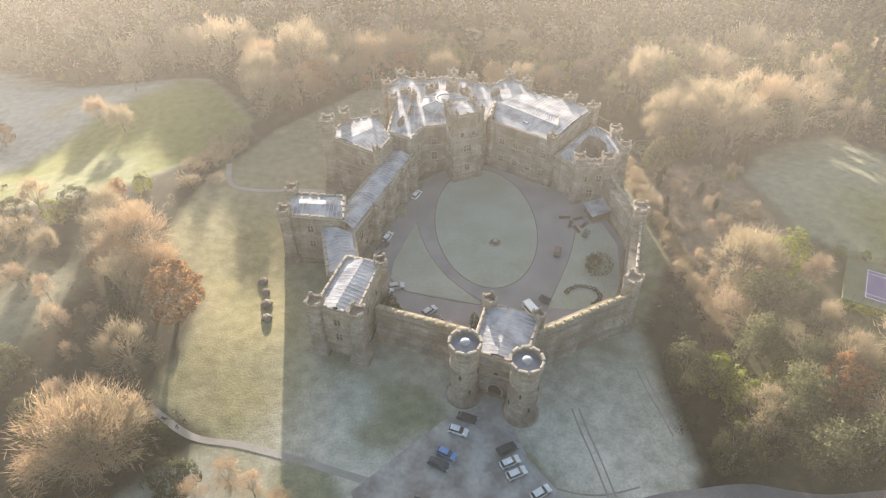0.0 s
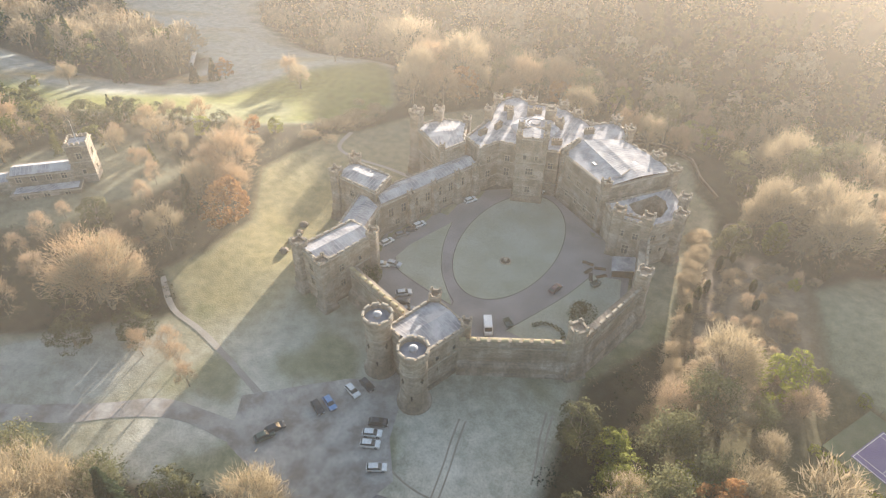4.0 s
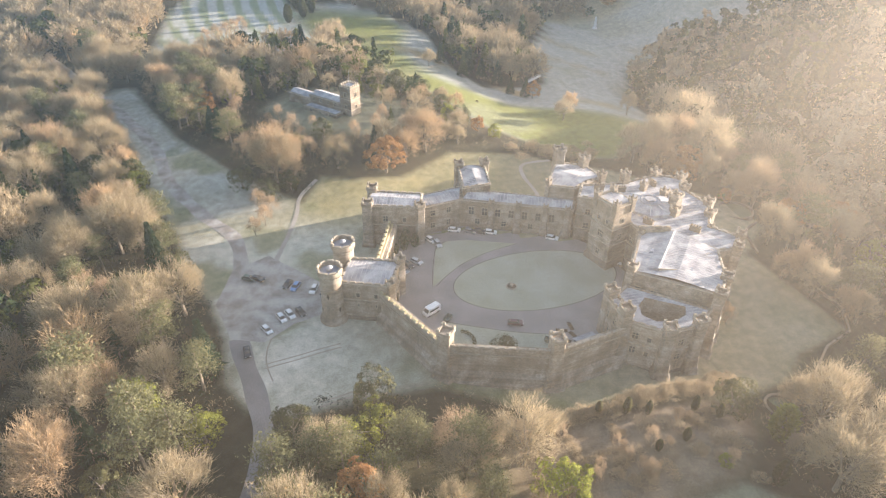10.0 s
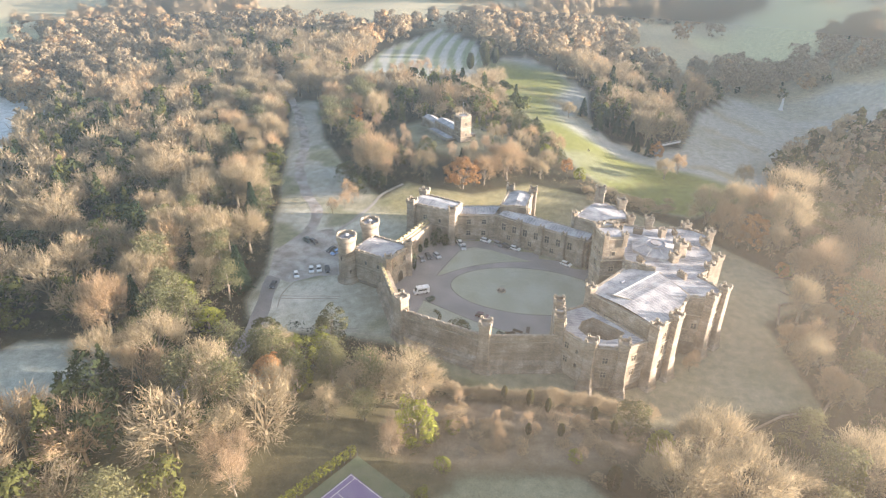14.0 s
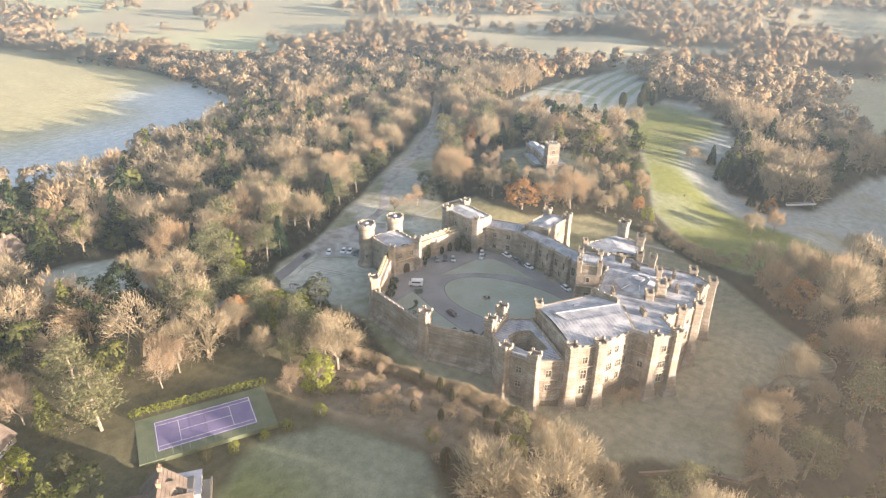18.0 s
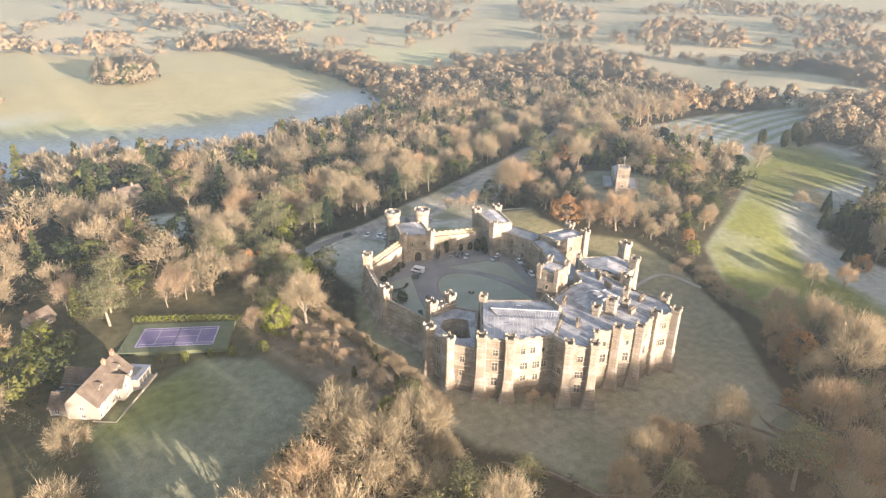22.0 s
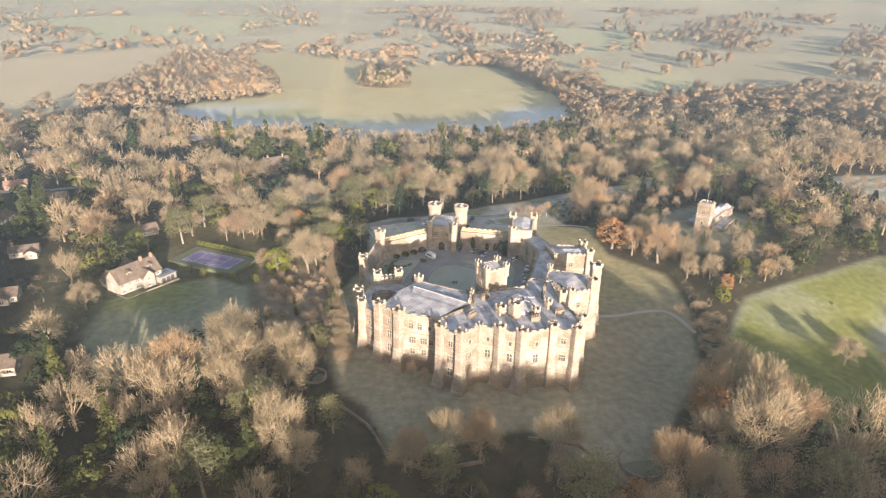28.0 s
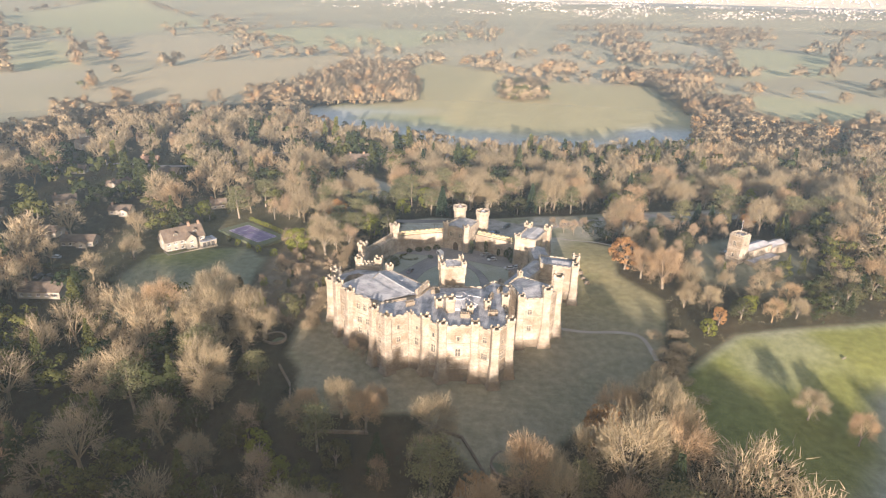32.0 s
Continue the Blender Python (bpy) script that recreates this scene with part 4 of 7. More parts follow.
strip("track", [(-14, 63), (-30, 67.9), (-41, 70.7), (-51.6, 72.4), (-62, 79)], 1.5, GRAVEL, "worn gravel track leading into the woodland", 0.07)

# ---- castle ----
W = "pale weathered sandstone "
gate = block("gatehouse", W + "gatehouse body with leaded roof", GATE, -1.6, 12.2, mat=STONE_LIFTED, windows={0: [(0.5, 5.2, "small")], 1: [(0.35, 6.5, "small"), (0.7, 6.5, "small"), (0.35, 3.0, "slit"), (0.7, 3.0, "slit")], 2: [(0.3, 6.8, "two"), (0.72, 6.8, "two")], 3: [(0.5, 6.5, "small")]},
             ridge=70, rise=1.0, plinth=1.5, courses=(5.6,), category="gatehouse")
for x, y in GATE_TOWERS:
    round_tower(gate, x, y, 3.05, -1.4, 17.2)
turret(gate, 10.4, 99.1, 20, 2.6, -0.4, 13.9, False)
turret(gate, 20.9, 95.0, 20, 2.2, -0.4, 13.3, False)


def gate_arch(parent, x, y, ang, w, h, z):
    """A pointed gate arch with moulded surround, deep reveal and oak leaves."""
    k = Mesh()
    pts = [(-w / 2, 0), (-w / 2, h * 0.6), (-w * 0.42, h * 0.78), (-w * 0.25, h * 0.93), (0, h), (w * 0.25, h * 0.93), (w * 0.42, h * 0.78), (w / 2, h * 0.6), (w / 2, 0)]
    out = [(px * 1.28, pz * 1.1) for px, pz in pts]
    for (a, b), (c, d) in zip(zip(pts, pts[1:]), zip(out, out[1:])):
        k.quad((a[0], -0.25, a[1]), (b[0], -0.25, b[1]), (d[0], -0.25, d[1]), (c[0], -0.25, c[1]))
        k.quad((c[0], -0.25, c[1]), (d[0], -0.25, d[1]), (d[0], 0.1, d[1]), (c[0], 0.1, c[1]))
        k.quad((b[0], -0.25, b[1]), (a[0], -0.25, a[1]), (a[0], 0.3, a[1]), (b[0], 0.3, b[1]))
    g = part("gate_arch", k.get(), COPING, parent, m=pose(x, y, z, 0, 0, ang))
    k = Mesh()
    k.quad(*[(px, -0.06, pz) for px, pz in pts])
    for i in range(-3, 4):
        k.box(i * w / 7.5 - 0.05, i * w / 7.5 + 0.05, -0.12, -0.05, 0, h * 0.82)
    part("gate_leaf", k.get(), OAK, g, "dark oak gate leaves in shadow")


gate_arch(gate, 11.1, 83.4, -20.7, 2.9, 4.0, -1.2)
gate_arch(gate, 15.3, 97.4, 158.5, 2.9, 4.2, 0.0)

curtain("curtain_wall", W + "curtain wall with yellow moss", (20.2, 92.0), (43.7, 104.2), -2.0, 9.6, gold=True)
curtain("curtain_wall", W + "curtain wall with battlements", (44.8, 105.2), (52.3, 131.5), -3.0, 9.8)
curtain("curtain_wall", W + "curtain wall meeting the double turret", (52.3, 131.8), (47.8, 152.0), -3.6, 9.8)
curtain("curtain_wall", W + "curtain wall between tower and gatehouse", (-15.5, 100.3), (5.4, 93.0), -2.0, 9.6, gold=True)
for (x, y), z0, zt, ang in ((WALL_TOWERS[0], -2.6, 14.2, 50), (WALL_TOWERS[1], -3.4, 14.1, 88)):
    tw = thing("wall_tower", W + "turret on the curtain wall", "castle tower")
    turret(tw, x, y, ang, 3.4, z0, zt, mat=STONE_LIFTED)

main = block("main_range", W + "main range with stepped lead roofs", MAIN, -6.2, 16.0,
             windows={0: [(u, z, "two") for u in (0.12, 0.3) for z in (3.5, 8.5)], 1: [(0.5, -1.0, "tall"), (0.5, 4.3, "tall"), (0.5, 9.6, "two")], 2: [(0.34, 4.6, "three"), (0.62, 4.6, "three"), (0.34, 0.4, "two"), (0.62, 0.4, "two"), (0.3, 10.0, "two"), (0.52, 10.0, "two"), (0.76, 10.0, "small"), (0.8, 4.6, "two")],
                      5: [(u, z, "two") for u in (0.2, 0.42, 0.64, 0.86) for z in (2.0, 8.0)]},
             ridge=140, rise=1.1, courses=(3.2, 8.2), plinth=4.4, pitch=3.1, merlon_skip=(0, 3, 4, 5))
for (x, y), a, s in ((M1, 48, 3.0), (M2, 48, 3.0)):
    turret(main, x, y, a, s, -6.4, 17.2)
turret(main, MC[0] - 0.4, MC[1] + 0.6, 35, 2.4, -0.4, 17.6, False)
turret(main, Q3[0] + 0.3, Q3[1] + 0.2, 30, 2.0, -0.4, 16.4, False)
# raised roof: plain slope to the courtyard, ribbed slope outwards, lower bay roof beside it
R0, R1, E0, E1, S0, S1 = (34.2, 166.6), (17.6, 180.6), (37.4, 182.2), (27.6, 187.6), (31.2, 163.2), (15.6, 176.2)
k = Mesh()
k.quad((*S0, 14.95), (*R0, 16.1), (*R1, 16.1), (*S1, 14.95))
k.quad((*R0, 16.1), (*E0, 15.0), (*E1, 15.0), (*R1, 16.1))
k.quad((*S0, 14.0), (*E0, 14.0), (*E0, 15.0), (*R0, 16.1), (*S0, 14.95))
k.quad((*E1, 14.0), (*S1, 14.0), (*S1, 14.95), (*R1, 16.1), (*E1, 15.0))
k.quad((*E0, 14.0), (*E1, 14.0), (*E1, 15.0), (*E0, 15.0))
k.quad((*S1, 14.0), (*S0, 14.0), (*S0, 14.95), (*S1, 14.95))
ridge_roof = part("raised_roof", k.get(), LEAD, main, "pale frosted raised lead roof")


def roll(parent, p, q, w=0.09, h=0.09, mat=SEAM, name="roof_roll"):
    """A lead roll from p to q."""
    p, q = Vector(p), Vector(q)
    n = Vector((-(q - p).y, (q - p).x, 0)).normalized() * w
    k = Mesh()
    k.rings([[o - n, o - n * 0.5 + Vector((0, 0, h)), o + n * 0.5 + Vector((0, 0, h)), o + n] for o in (p, q)], True, True)
    return part(name, k.get(), mat, parent)


for i in range(24):
    u = (i + 0.5) / 24
    roll(ridge_roof, Vector((*R0, 16.1)).lerp(Vector((*R1, 16.1)), u), Vector((*E0, 15.0)).lerp(Vector((*E1, 15.0)), u), 0.1, 0.06)
for i in range(9):
    u = (i + 0.5) / 9
    roll(ridge_roof, Vector((*R0, 16.1)).lerp(Vector((*R1, 16.1)), u), Vector((*S0, 14.95)).lerp(Vector((*S1, 14.95)), u), 0.07, 0.07)
roll(ridge_roof, (*R0, 16.1), (*R1, 16.1), 0.3, 0.14, name="ridge_roll")
roll(ridge_roof, (*R0, 16.1), (*E0, 15.0), 0.22, 0.2, COPING, "verge")
for x, y in ((25.0, 169.6), (25.6, 176.4), (35.5, 176.0)):
    k = Mesh()
    k.box(-0.9, 0.9, -0.5, 0.5, -0.6, 0.45, (0.12, 0.12))
    part("roof_hatch", k.get(), LEAD_DARK, main, "dark roof hatch", m=pose(x, y, 15.3, 0, 0, -40))
k = Mesh()
k.box(0, 9.6, -0.5, 0.5, 12.5, 16.6)
k.box(-0.1, 9.7, -0.62, 0.62, 16.6, 16.8)
part("cross_wall", k.get(), STONE, main, m=pose(14.2, 170.6, 0, 0, 0, 76))
for i in range(4):
    part("merlon", MERLON, None, main, m=pose(14.2 + 0.24 * (1.2 + 2.4 * i), 170.6 + 0.97 * (1.2 + 2.4 * i), 16.8, 0, 0, 76))

se = block("south_east_block", W + "lower block round a light well", SE_BLOCK, -5.4, 11.8, mat=STONE_LIFTED, windows={0: [(0.5, 4.0, "two")], 1: [(0.3, 1.0, "two"), (0.3, 5.8, "two"), (0.62, 1.0, "small"), (0.62, 5.8, "small")], 2: [(0.5, 0.5, "two"), (0.5, 5.4, "two")], 3: [(0.5, 0.5, "two"), (0.5, 5.4, "two")]},
           hole=WELL, courses=(4.2,), plinth=2.2, pitch=2.6, merlon_skip=(3, 4))
turret(se, *SE_A, 92, 3.0, -5.9, 14.2)
turret(se, *SE_B, 75, 3.2, -5.0, 14.1)
DT = [(37.4, 149.9), (47.4, 150.4), (47.3, 153.6), (37.3, 153.2)]
dt = block("double_turret", W + "tower between two turrets above the courtyard", DT, -1.0, 13.8, windows={0: [(0.3, 7.5, "two"), (0.7, 7.5, "two"), (0.5, 2.0, "tall")]}, plinth=0, pitch=1.6, mesh=MERLON_SMALL)
turret(dt, *DT_C, 3, 3.0, -0.6, 16.2, False)
turret(dt, *DT_E, 3, 3.0, -4.2, 16.1)

cw = {5: [(0.5, 3.5, "two")], 6: [(0.5, -1.2, "tall"), (0.5, 4.0, "three"), (0.5, 9.6, "two")], 7: [(0.5, 5.0, "two"), (0.5, 10.0, "small")], 8: [(0.45, 3.8, "tall"), (0.45, 9.8, "small")], 9: [(0.5, 4.0, "tall"), (0.5, 9.8, "small")],
      10: [(0.5, 3.5, "tall"), (0.5, 9.5, "small")], 11: [(0.5, 3.5, "three"), (0.5, 9.8, "two")], 12: [(0.5, 3.0, "tall"), (0.5, 8.8, "small")], 13: [(0.4, 3.0, "two"), (0.4, 9.0, "two")], 1: [(0.4, 3.0, "tall"), (0.4, 8.5, "two")], 0: [(0.5, 2.5, "tall"), (0.5, 8.5, "two")],
      2: [(0.8, 8.5, "two")]}
centre = block("inner_range", W + "range with buttressed outer bays", CENTRE, -6.2, 15.8, windows=cw, courses=(3.0, 8.3), plinth=4.8, pitch=3.1, merlon_skip=(4, 3), seam=1.4)
for (x, y), a in ((M3, 50), (M4, 50), (M6, 30), (M7, 30), (M8, 10), (M9, 20), (M10, 20)):
    turret(centre, x, y, a, 2.7, -6.4, 17.2)
turret(centre, *M5, 45, 1.8, -5.6, 15.9, False)
turret(centre, -15.4, 180.4, 10, 2.6, -5.0, 19.4, False)
# octagonal raised roof with its rings, and the stair turrets beside it
k = Mesh()
k.rings([circle(1.0, 181.2, z, r, 8, 0.35) for r, z in ((7.6, 13.6), (7.6, 15.4), (7.9, 15.5), (7.9, 15.8), (3.4, 16.9), (3.4, 17.2), (2.9, 17.3), (2.9, 17.0), (1.6, 17.2), (1.6, 17.6))], False, True)
octo = part("octagon_roof", k.get(), LEAD, centre, "pale octagonal lead roof with stepped rings")
for i in range(8):
    a = 0.35 + i * math.pi / 4
    roll(octo, (1.0 + 7.9 * math.cos(a), 181.2 + 7.9 * math.sin(a), 15.8), (1.0 + 3.4 * math.cos(a), 181.2 + 3.4 * math.sin(a), 16.9), 0.16, 0.16)
for r, z, w in ((3.1, 17.25, 0.16), (2.0, 17.12, 0.3)):
    k = Mesh()
    k.rings([[(1.0 + (r + o) * math.cos(a), 181.2 + (r + o) * math.sin(a), z + h) for o, h in ((-w, 0), (-w, 0.14), (w, 0.14), (w, 0))] for a in [2 * math.pi * j / 24 for j in range(25)]])
    part("ring", k.get(), LEAD_DARK, octo, "dark lead ring round the crown of the roof")
for (x, y), s, zt in (((3.0, 188.8), 3.2, 20.4), ((7.2, 186.6), 2.6, 18.2), ((-4.0, 189.0), 2.2, 18.0), ((-9.5, 184.5), 2.0, 18.2)):
    turret(centre, x, y, 25, s, 13.6, zt, False, name="stair_turret")
for x, y, a in ((-3, 192.5, 10), (-10, 176.5, 80), (-12.0, 189, 10), (17, 188, 40), (10.5, 176, 30), (-12.5, 170, 70)):
    k = Mesh()
    k.box(-1.6, 1.6, -0.5, 0.5, 0, 2.2)
    k.box(-1.75, 1.75, -0.65, 0.65, 2.2, 2.45)
    for i in range(4):
        k.rings([circle(-1.2 + i * 0.8, 0, z, 0.22, 8) for z in (2.45, 3.1)], False, True)
    part("chimney_stack", k.get(), STONE_DARK, centre, m=pose(x, y, 13.9, 0, 0, a))

entry = block("entrance_tower", W + "square entrance tower above the courtyard", ENTRY, -0.6, 23.2, windows={0: [(0.5, 10.0, "three"), (0.3, 15.2, "small"), (0.7, 15.2, "small"), (0.5, 3.5, "two")], 1: [(0.5, 10.0, "two"), (0.5, 16, "small")], 3: [(0.5, 10.0, "two"), (0.5, 16, "small")]},
              ridge=110, rise=0.8, courses=(8.6, 14.2), plinth=3.0, pitch=1.9, category="castle tower")

for (x, y) in offset(ENTRY, -0.45):
    turret(entry, x, y, 20, 1.7, 19.5, 24.4, False, name="corner_turret")

nw = block("north_west_block", W + "tall corner block with turrets", NW_BLOCK, -4.2, 15.6, windows={0: [(0.4, 4.0, "small"), (0.7, 9.0, "two")], 4: [(0.4, 2.0, "two"), (0.4, 8.5, "two")], 5: [(0.5, 2.0, "two"), (0.5, 8.5, "two")]},
           ridge=40, rise=1.0, courses=(7.6,), plinth=2.4)
turret(nw, -33.4, 163.6, 0, 3.6, -4.0, 21.4)
turret(nw, -29.6, 171.6, 15, 3.0, -4.6, 19.3)
turret(nw, -20.6, 174.6, 15, 2.4, -4.8, 17.0)
turret(nw, -18.8, 154.6, 30, 1.6, 6.0, 17.2, False)

block("west_range", W + "low west range, southern part", WEST_S, -2.6, 10.9, mat=STONE_LIFTED, windows={1: [(u, z, k) for u in (0.3, 0.7) for z, k in ((1.2, "two"), (6.0, "two"))], 3: [(0.5, 4.0, "two")]}, ridge=104, rise=1.1, plinth=1.6, merlon_skip=(0, 1, 2), roof_drop=0.0)
wn = block("west_range", W + "long low west range with buttresses", WEST_N, -3.0, 10.9, mat=STONE_LIFTED, windows={0: [(u, 4.6, "tall") for u in (0.1, 0.22, 0.34, 0.46, 0.58, 0.7, 0.82)] + [(u, 1.0, "two") for u in (0.16, 0.4, 0.64)], 2: [(0.3, 4.0, "two"), (0.6, 4.0, "two")]},
           ridge=68, rise=1.1, plinth=1.6, merlon_skip=(0, 1, 3), roof_drop=0.0)
d = Vector((WEST_N[1][0] - WEST_N[0][0], WEST_N[1][1] - WEST_N[0][1]))
for u in (0.28, 0.52, 0.76, 0.95):
    p = Vector(WEST_N[0]) + d * u + Vector((0.75, -0.3))
    turret(wn, p.x, p.y, 68, 1.7, -0.2, 11.6, True, name="buttress")
nwt = block("north_west_tower", W + "square tower with two corner turrets", NW_TOWER, -3.6, 13.9, windows={0: [(0.4, 3.0, "two"), (0.4, 8.0, "two")], 3: [(0.5, 2.5, "two"), (0.5, 8.0, "two")], 2: [(0.5, 7.5, "two")]}, ridge=-4, rise=0.8, courses=(6.6,), plinth=2.2, category="castle tower")
turret(nwt, -40.2, 138.2, 0, 2.9, -3.8, 15.7)
turret(nwt, -40.6, 129.0, 0, 2.9, -3.6, 15.7)
sw = block("south_west_tower", W + "square corner tower by the gate", SW_TOWER, -3.0, 14.6, mat=STONE_LIFTED, windows={0: [(0.5, 4.0, "two"), (0.5, 8.8, "two")], 1: [(0.35, 8.0, "two"), (0.35, 3.0, "two"), (0.7, 8.0, "small")], 3: [(0.5, 8.0, "two"), (0.5, 3.0, "small")]}, ridge=72, rise=0.9, courses=(6.8,), plinth=2.2, category="castle tower")
turret(sw, -28.0, 96.4, 165, 3.2, -3.0, 16.2)
turret(sw, -18.6, 93.6, 165, 3.2, -3.0, 15.9)
turret(sw, -14.6, 109.8, 15, 2.6, -0.4, 15.7, False)

# ---- trees ----
rng = np.random.default_rng(7)


def crown_points(n, r, h0, h1, g, shell=0.62, up=-0.35, bumps=7, bump_size=0.28):
    """Points in a lumpy crown, and the way outwards at each."""
    d = g.normal(size=(n * 3, 3))
    d /= np.linalg.norm(d, axis=1)[:, None]
    d = d[d[:, 2] > up][:n]
    n = len(d)
    lump = g.normal(size=(bumps, 3))
    lump /= np.linalg.norm(lump, axis=1)[:, None]
    f = 1 - bump_size + 2 * bump_size * np.max(np.clip(d @ lump.T, 0, 1) ** 6, axis=1)
    s = f * (shell + (1 - shell) * g.random(n) ** 0.6)
    mid, half = h0 + (h1 - h0) * 0.42, (h1 - h0) * 0.58
    return np.stack([d[:, 0] * r * s, d[:, 1] * r * s, mid + d[:, 2] * half * s], 1), d


def sprays(p, d, length, width, g, wild=0.6, shingle=False):
    """A slim triangle at each point, pointing along d with some disorder; shingles lie along the crown's face instead."""
    n = len(p)
    o = d
    if shingle:
        d = g.normal(size=(n, 3)) * 0.8 + np.array((0, 0, 0.8))
        d = d - o * np.sum(d * o, axis=1)[:, None] * 0.7
    w = d + g.normal(size=(n, 3)) * wild
    w /= np.linalg.norm(w, axis=1)[:, None] + 1e-9
    side = np.cross(w, o + g.normal(size=(n, 3)) * 0.35) if shingle else np.cross(w, g.normal(size=(n, 3)))
    side /= np.linalg.norm(side, axis=1)[:, None] + 1e-9
    if shingle:
        side *= np.sign(np.sum(np.cross(side, w) * o, axis=1))[:, None]
    ln = length * (0.6 + 0.8 * g.random(n))[:, None]
    wd = width * (0.7 + 0.6 * g.random(n))[:, None]
    v = np.stack([p - w * ln * 0.5 - side * wd * 0.5, p - w * ln * 0.5 + side * wd * 0.5, p + w * ln * 0.5], 1).reshape(-1, 3)
    return v, np.arange(n * 3).reshape(-1, 3)


def crown_normals(v, mid):
    """Normals that point out of the crown, so that it shades as one soft body."""
    d = (v - np.array((0, 0, mid))) * np.array((1, 1, 0.4))
    d = d.reshape(-1, 3, 3).mean(1, keepdims=True).repeat(3, 1).reshape(-1, 3)
    return d / (np.linalg.norm(d, axis=1)[:, None] + 1e-9)


def tri_mesh(name, v, f, mat, soft_body=False):
    me = grid_mesh(name, v, f, {"custom_normal": ("FLOAT_VECTOR", crown_normals(v, v[:, 2].max() * 0.4))} if soft_body else None)
    me.materials.append(mat)
    return me


def boughs(h, r, g, limbs=8, forks=6, low=0.24, base=0.2):
    """A branching frame: trunk top, limbs from it, and forks that end at the crown's face, as pairs of points."""
    top = np.array((g.normal() * 0.25, g.normal() * 0.25, h * low))
    out, ends = [], []
    mid, half = h * 0.48, h * 0.52
    for i in range(limbs):
        a = 2.4 * i + 0.5 * g.random()
        e = 1.25 * (i + 0.35) / limbs - 0.12 + 0.12 * g.normal()
        w = np.array((math.cos(a) * math.cos(e), math.sin(a) * math.cos(e), math.sin(e)))
        f = 0.42 + 0.16 * g.random()
        p = np.array((w[0] * r * f, w[1] * r * f, mid + w[2] * half * f))
        out.append((top, p, 0))
        for j in range(forks):
            v = w + g.normal(size=3) * 0.46
            v /= np.linalg.norm(v)
            q = 0.7 + 0.3 * g.random()
            t = np.array((v[0] * r * q, v[1] * r * q, max(h * base, mid + v[2] * half * q)))
            out.append((p, t, 1))
            ends.append((p, t))
    return top, out, ends


def limbs(h, r, g, n=6, fork=3, trunk_r=0.3, low=0.28, frame_of=None):
    k = Mesh()
    top, out, ends = frame_of or boughs(h, r, g, n, fork, low)
    k.tube((0, 0, -0.6), top, trunk_r * 1.3, trunk_r, 7)
    for p, q, level in out:
        k.tube(p, q, trunk_r * (0.45, 0.17)[level], trunk_r * (0.18, 0.05)[level], (5, 3)[level])
    return from_lists("trunk", *k.get())


def twig_fans(ends, n, length, width, g, heart, wild=0.5):
    """Fans of twigs along the outer half of each fork, leaning outwards."""
    per = max(1, n // len(ends))
    ps, ds = [], []
    for p, q in ends:
        u = 0.2 + 0.82 * g.random(per)
        c = p + (q - p) * u[:, None] + g.normal(size=(per, 3)) * 0.55
        d = (q - p) / np.linalg.norm(q - p) * 0.6 + (c - heart) / (np.linalg.norm(c - heart, axis=1)[:, None] + 1e-9) + np.array((0, 0, 0.25)) + g.normal(size=(per, 3)) * wild
        d /= np.linalg.norm(d, axis=1)[:, None]
        ps.append(c + d * length * 0.35)
        ds.append(d)
    return sprays(np.concatenate(ps), np.concatenate(ds), length, width, g, 0.22)


def leaf_clumps(n, clumps, r, h0, h1, g, size, length, width, up=-0.55):
    """Leaves laid over many small cushions that make up a crown; also the way out of each cushion."""
    c, d = crown_points(clumps, r - size * 0.7, h0 + size * 0.5, h1 - size * 0.6, g, 0.7, up, 9, 0.22)
    per = max(6, n // len(c))
    ps, ds, ns = [], [], []
    for p, w in zip(c, d):
        o = g.normal(size=(per, 3)) + w * 0.9 + np.array((0, 0, 0.35))
        o /= np.linalg.norm(o, axis=1)[:, None]
        s = size * (0.65 + 0.6 * g.random())
        ps.append(p + o * s * np.array((1.0, 1.0, 0.72)) * (0.8 + 0.2 * g.random(per))[:, None])
        ds.append(o)
        m = o * 0.75 + w * 0.45
        ns.append(m / np.linalg.norm(m, axis=1)[:, None])
    v, f = sprays(np.concatenate(ps), np.concatenate(ds), length, width, g, 0.5, True)
    return v, f, np.concatenate(ns).repeat(3, 0)


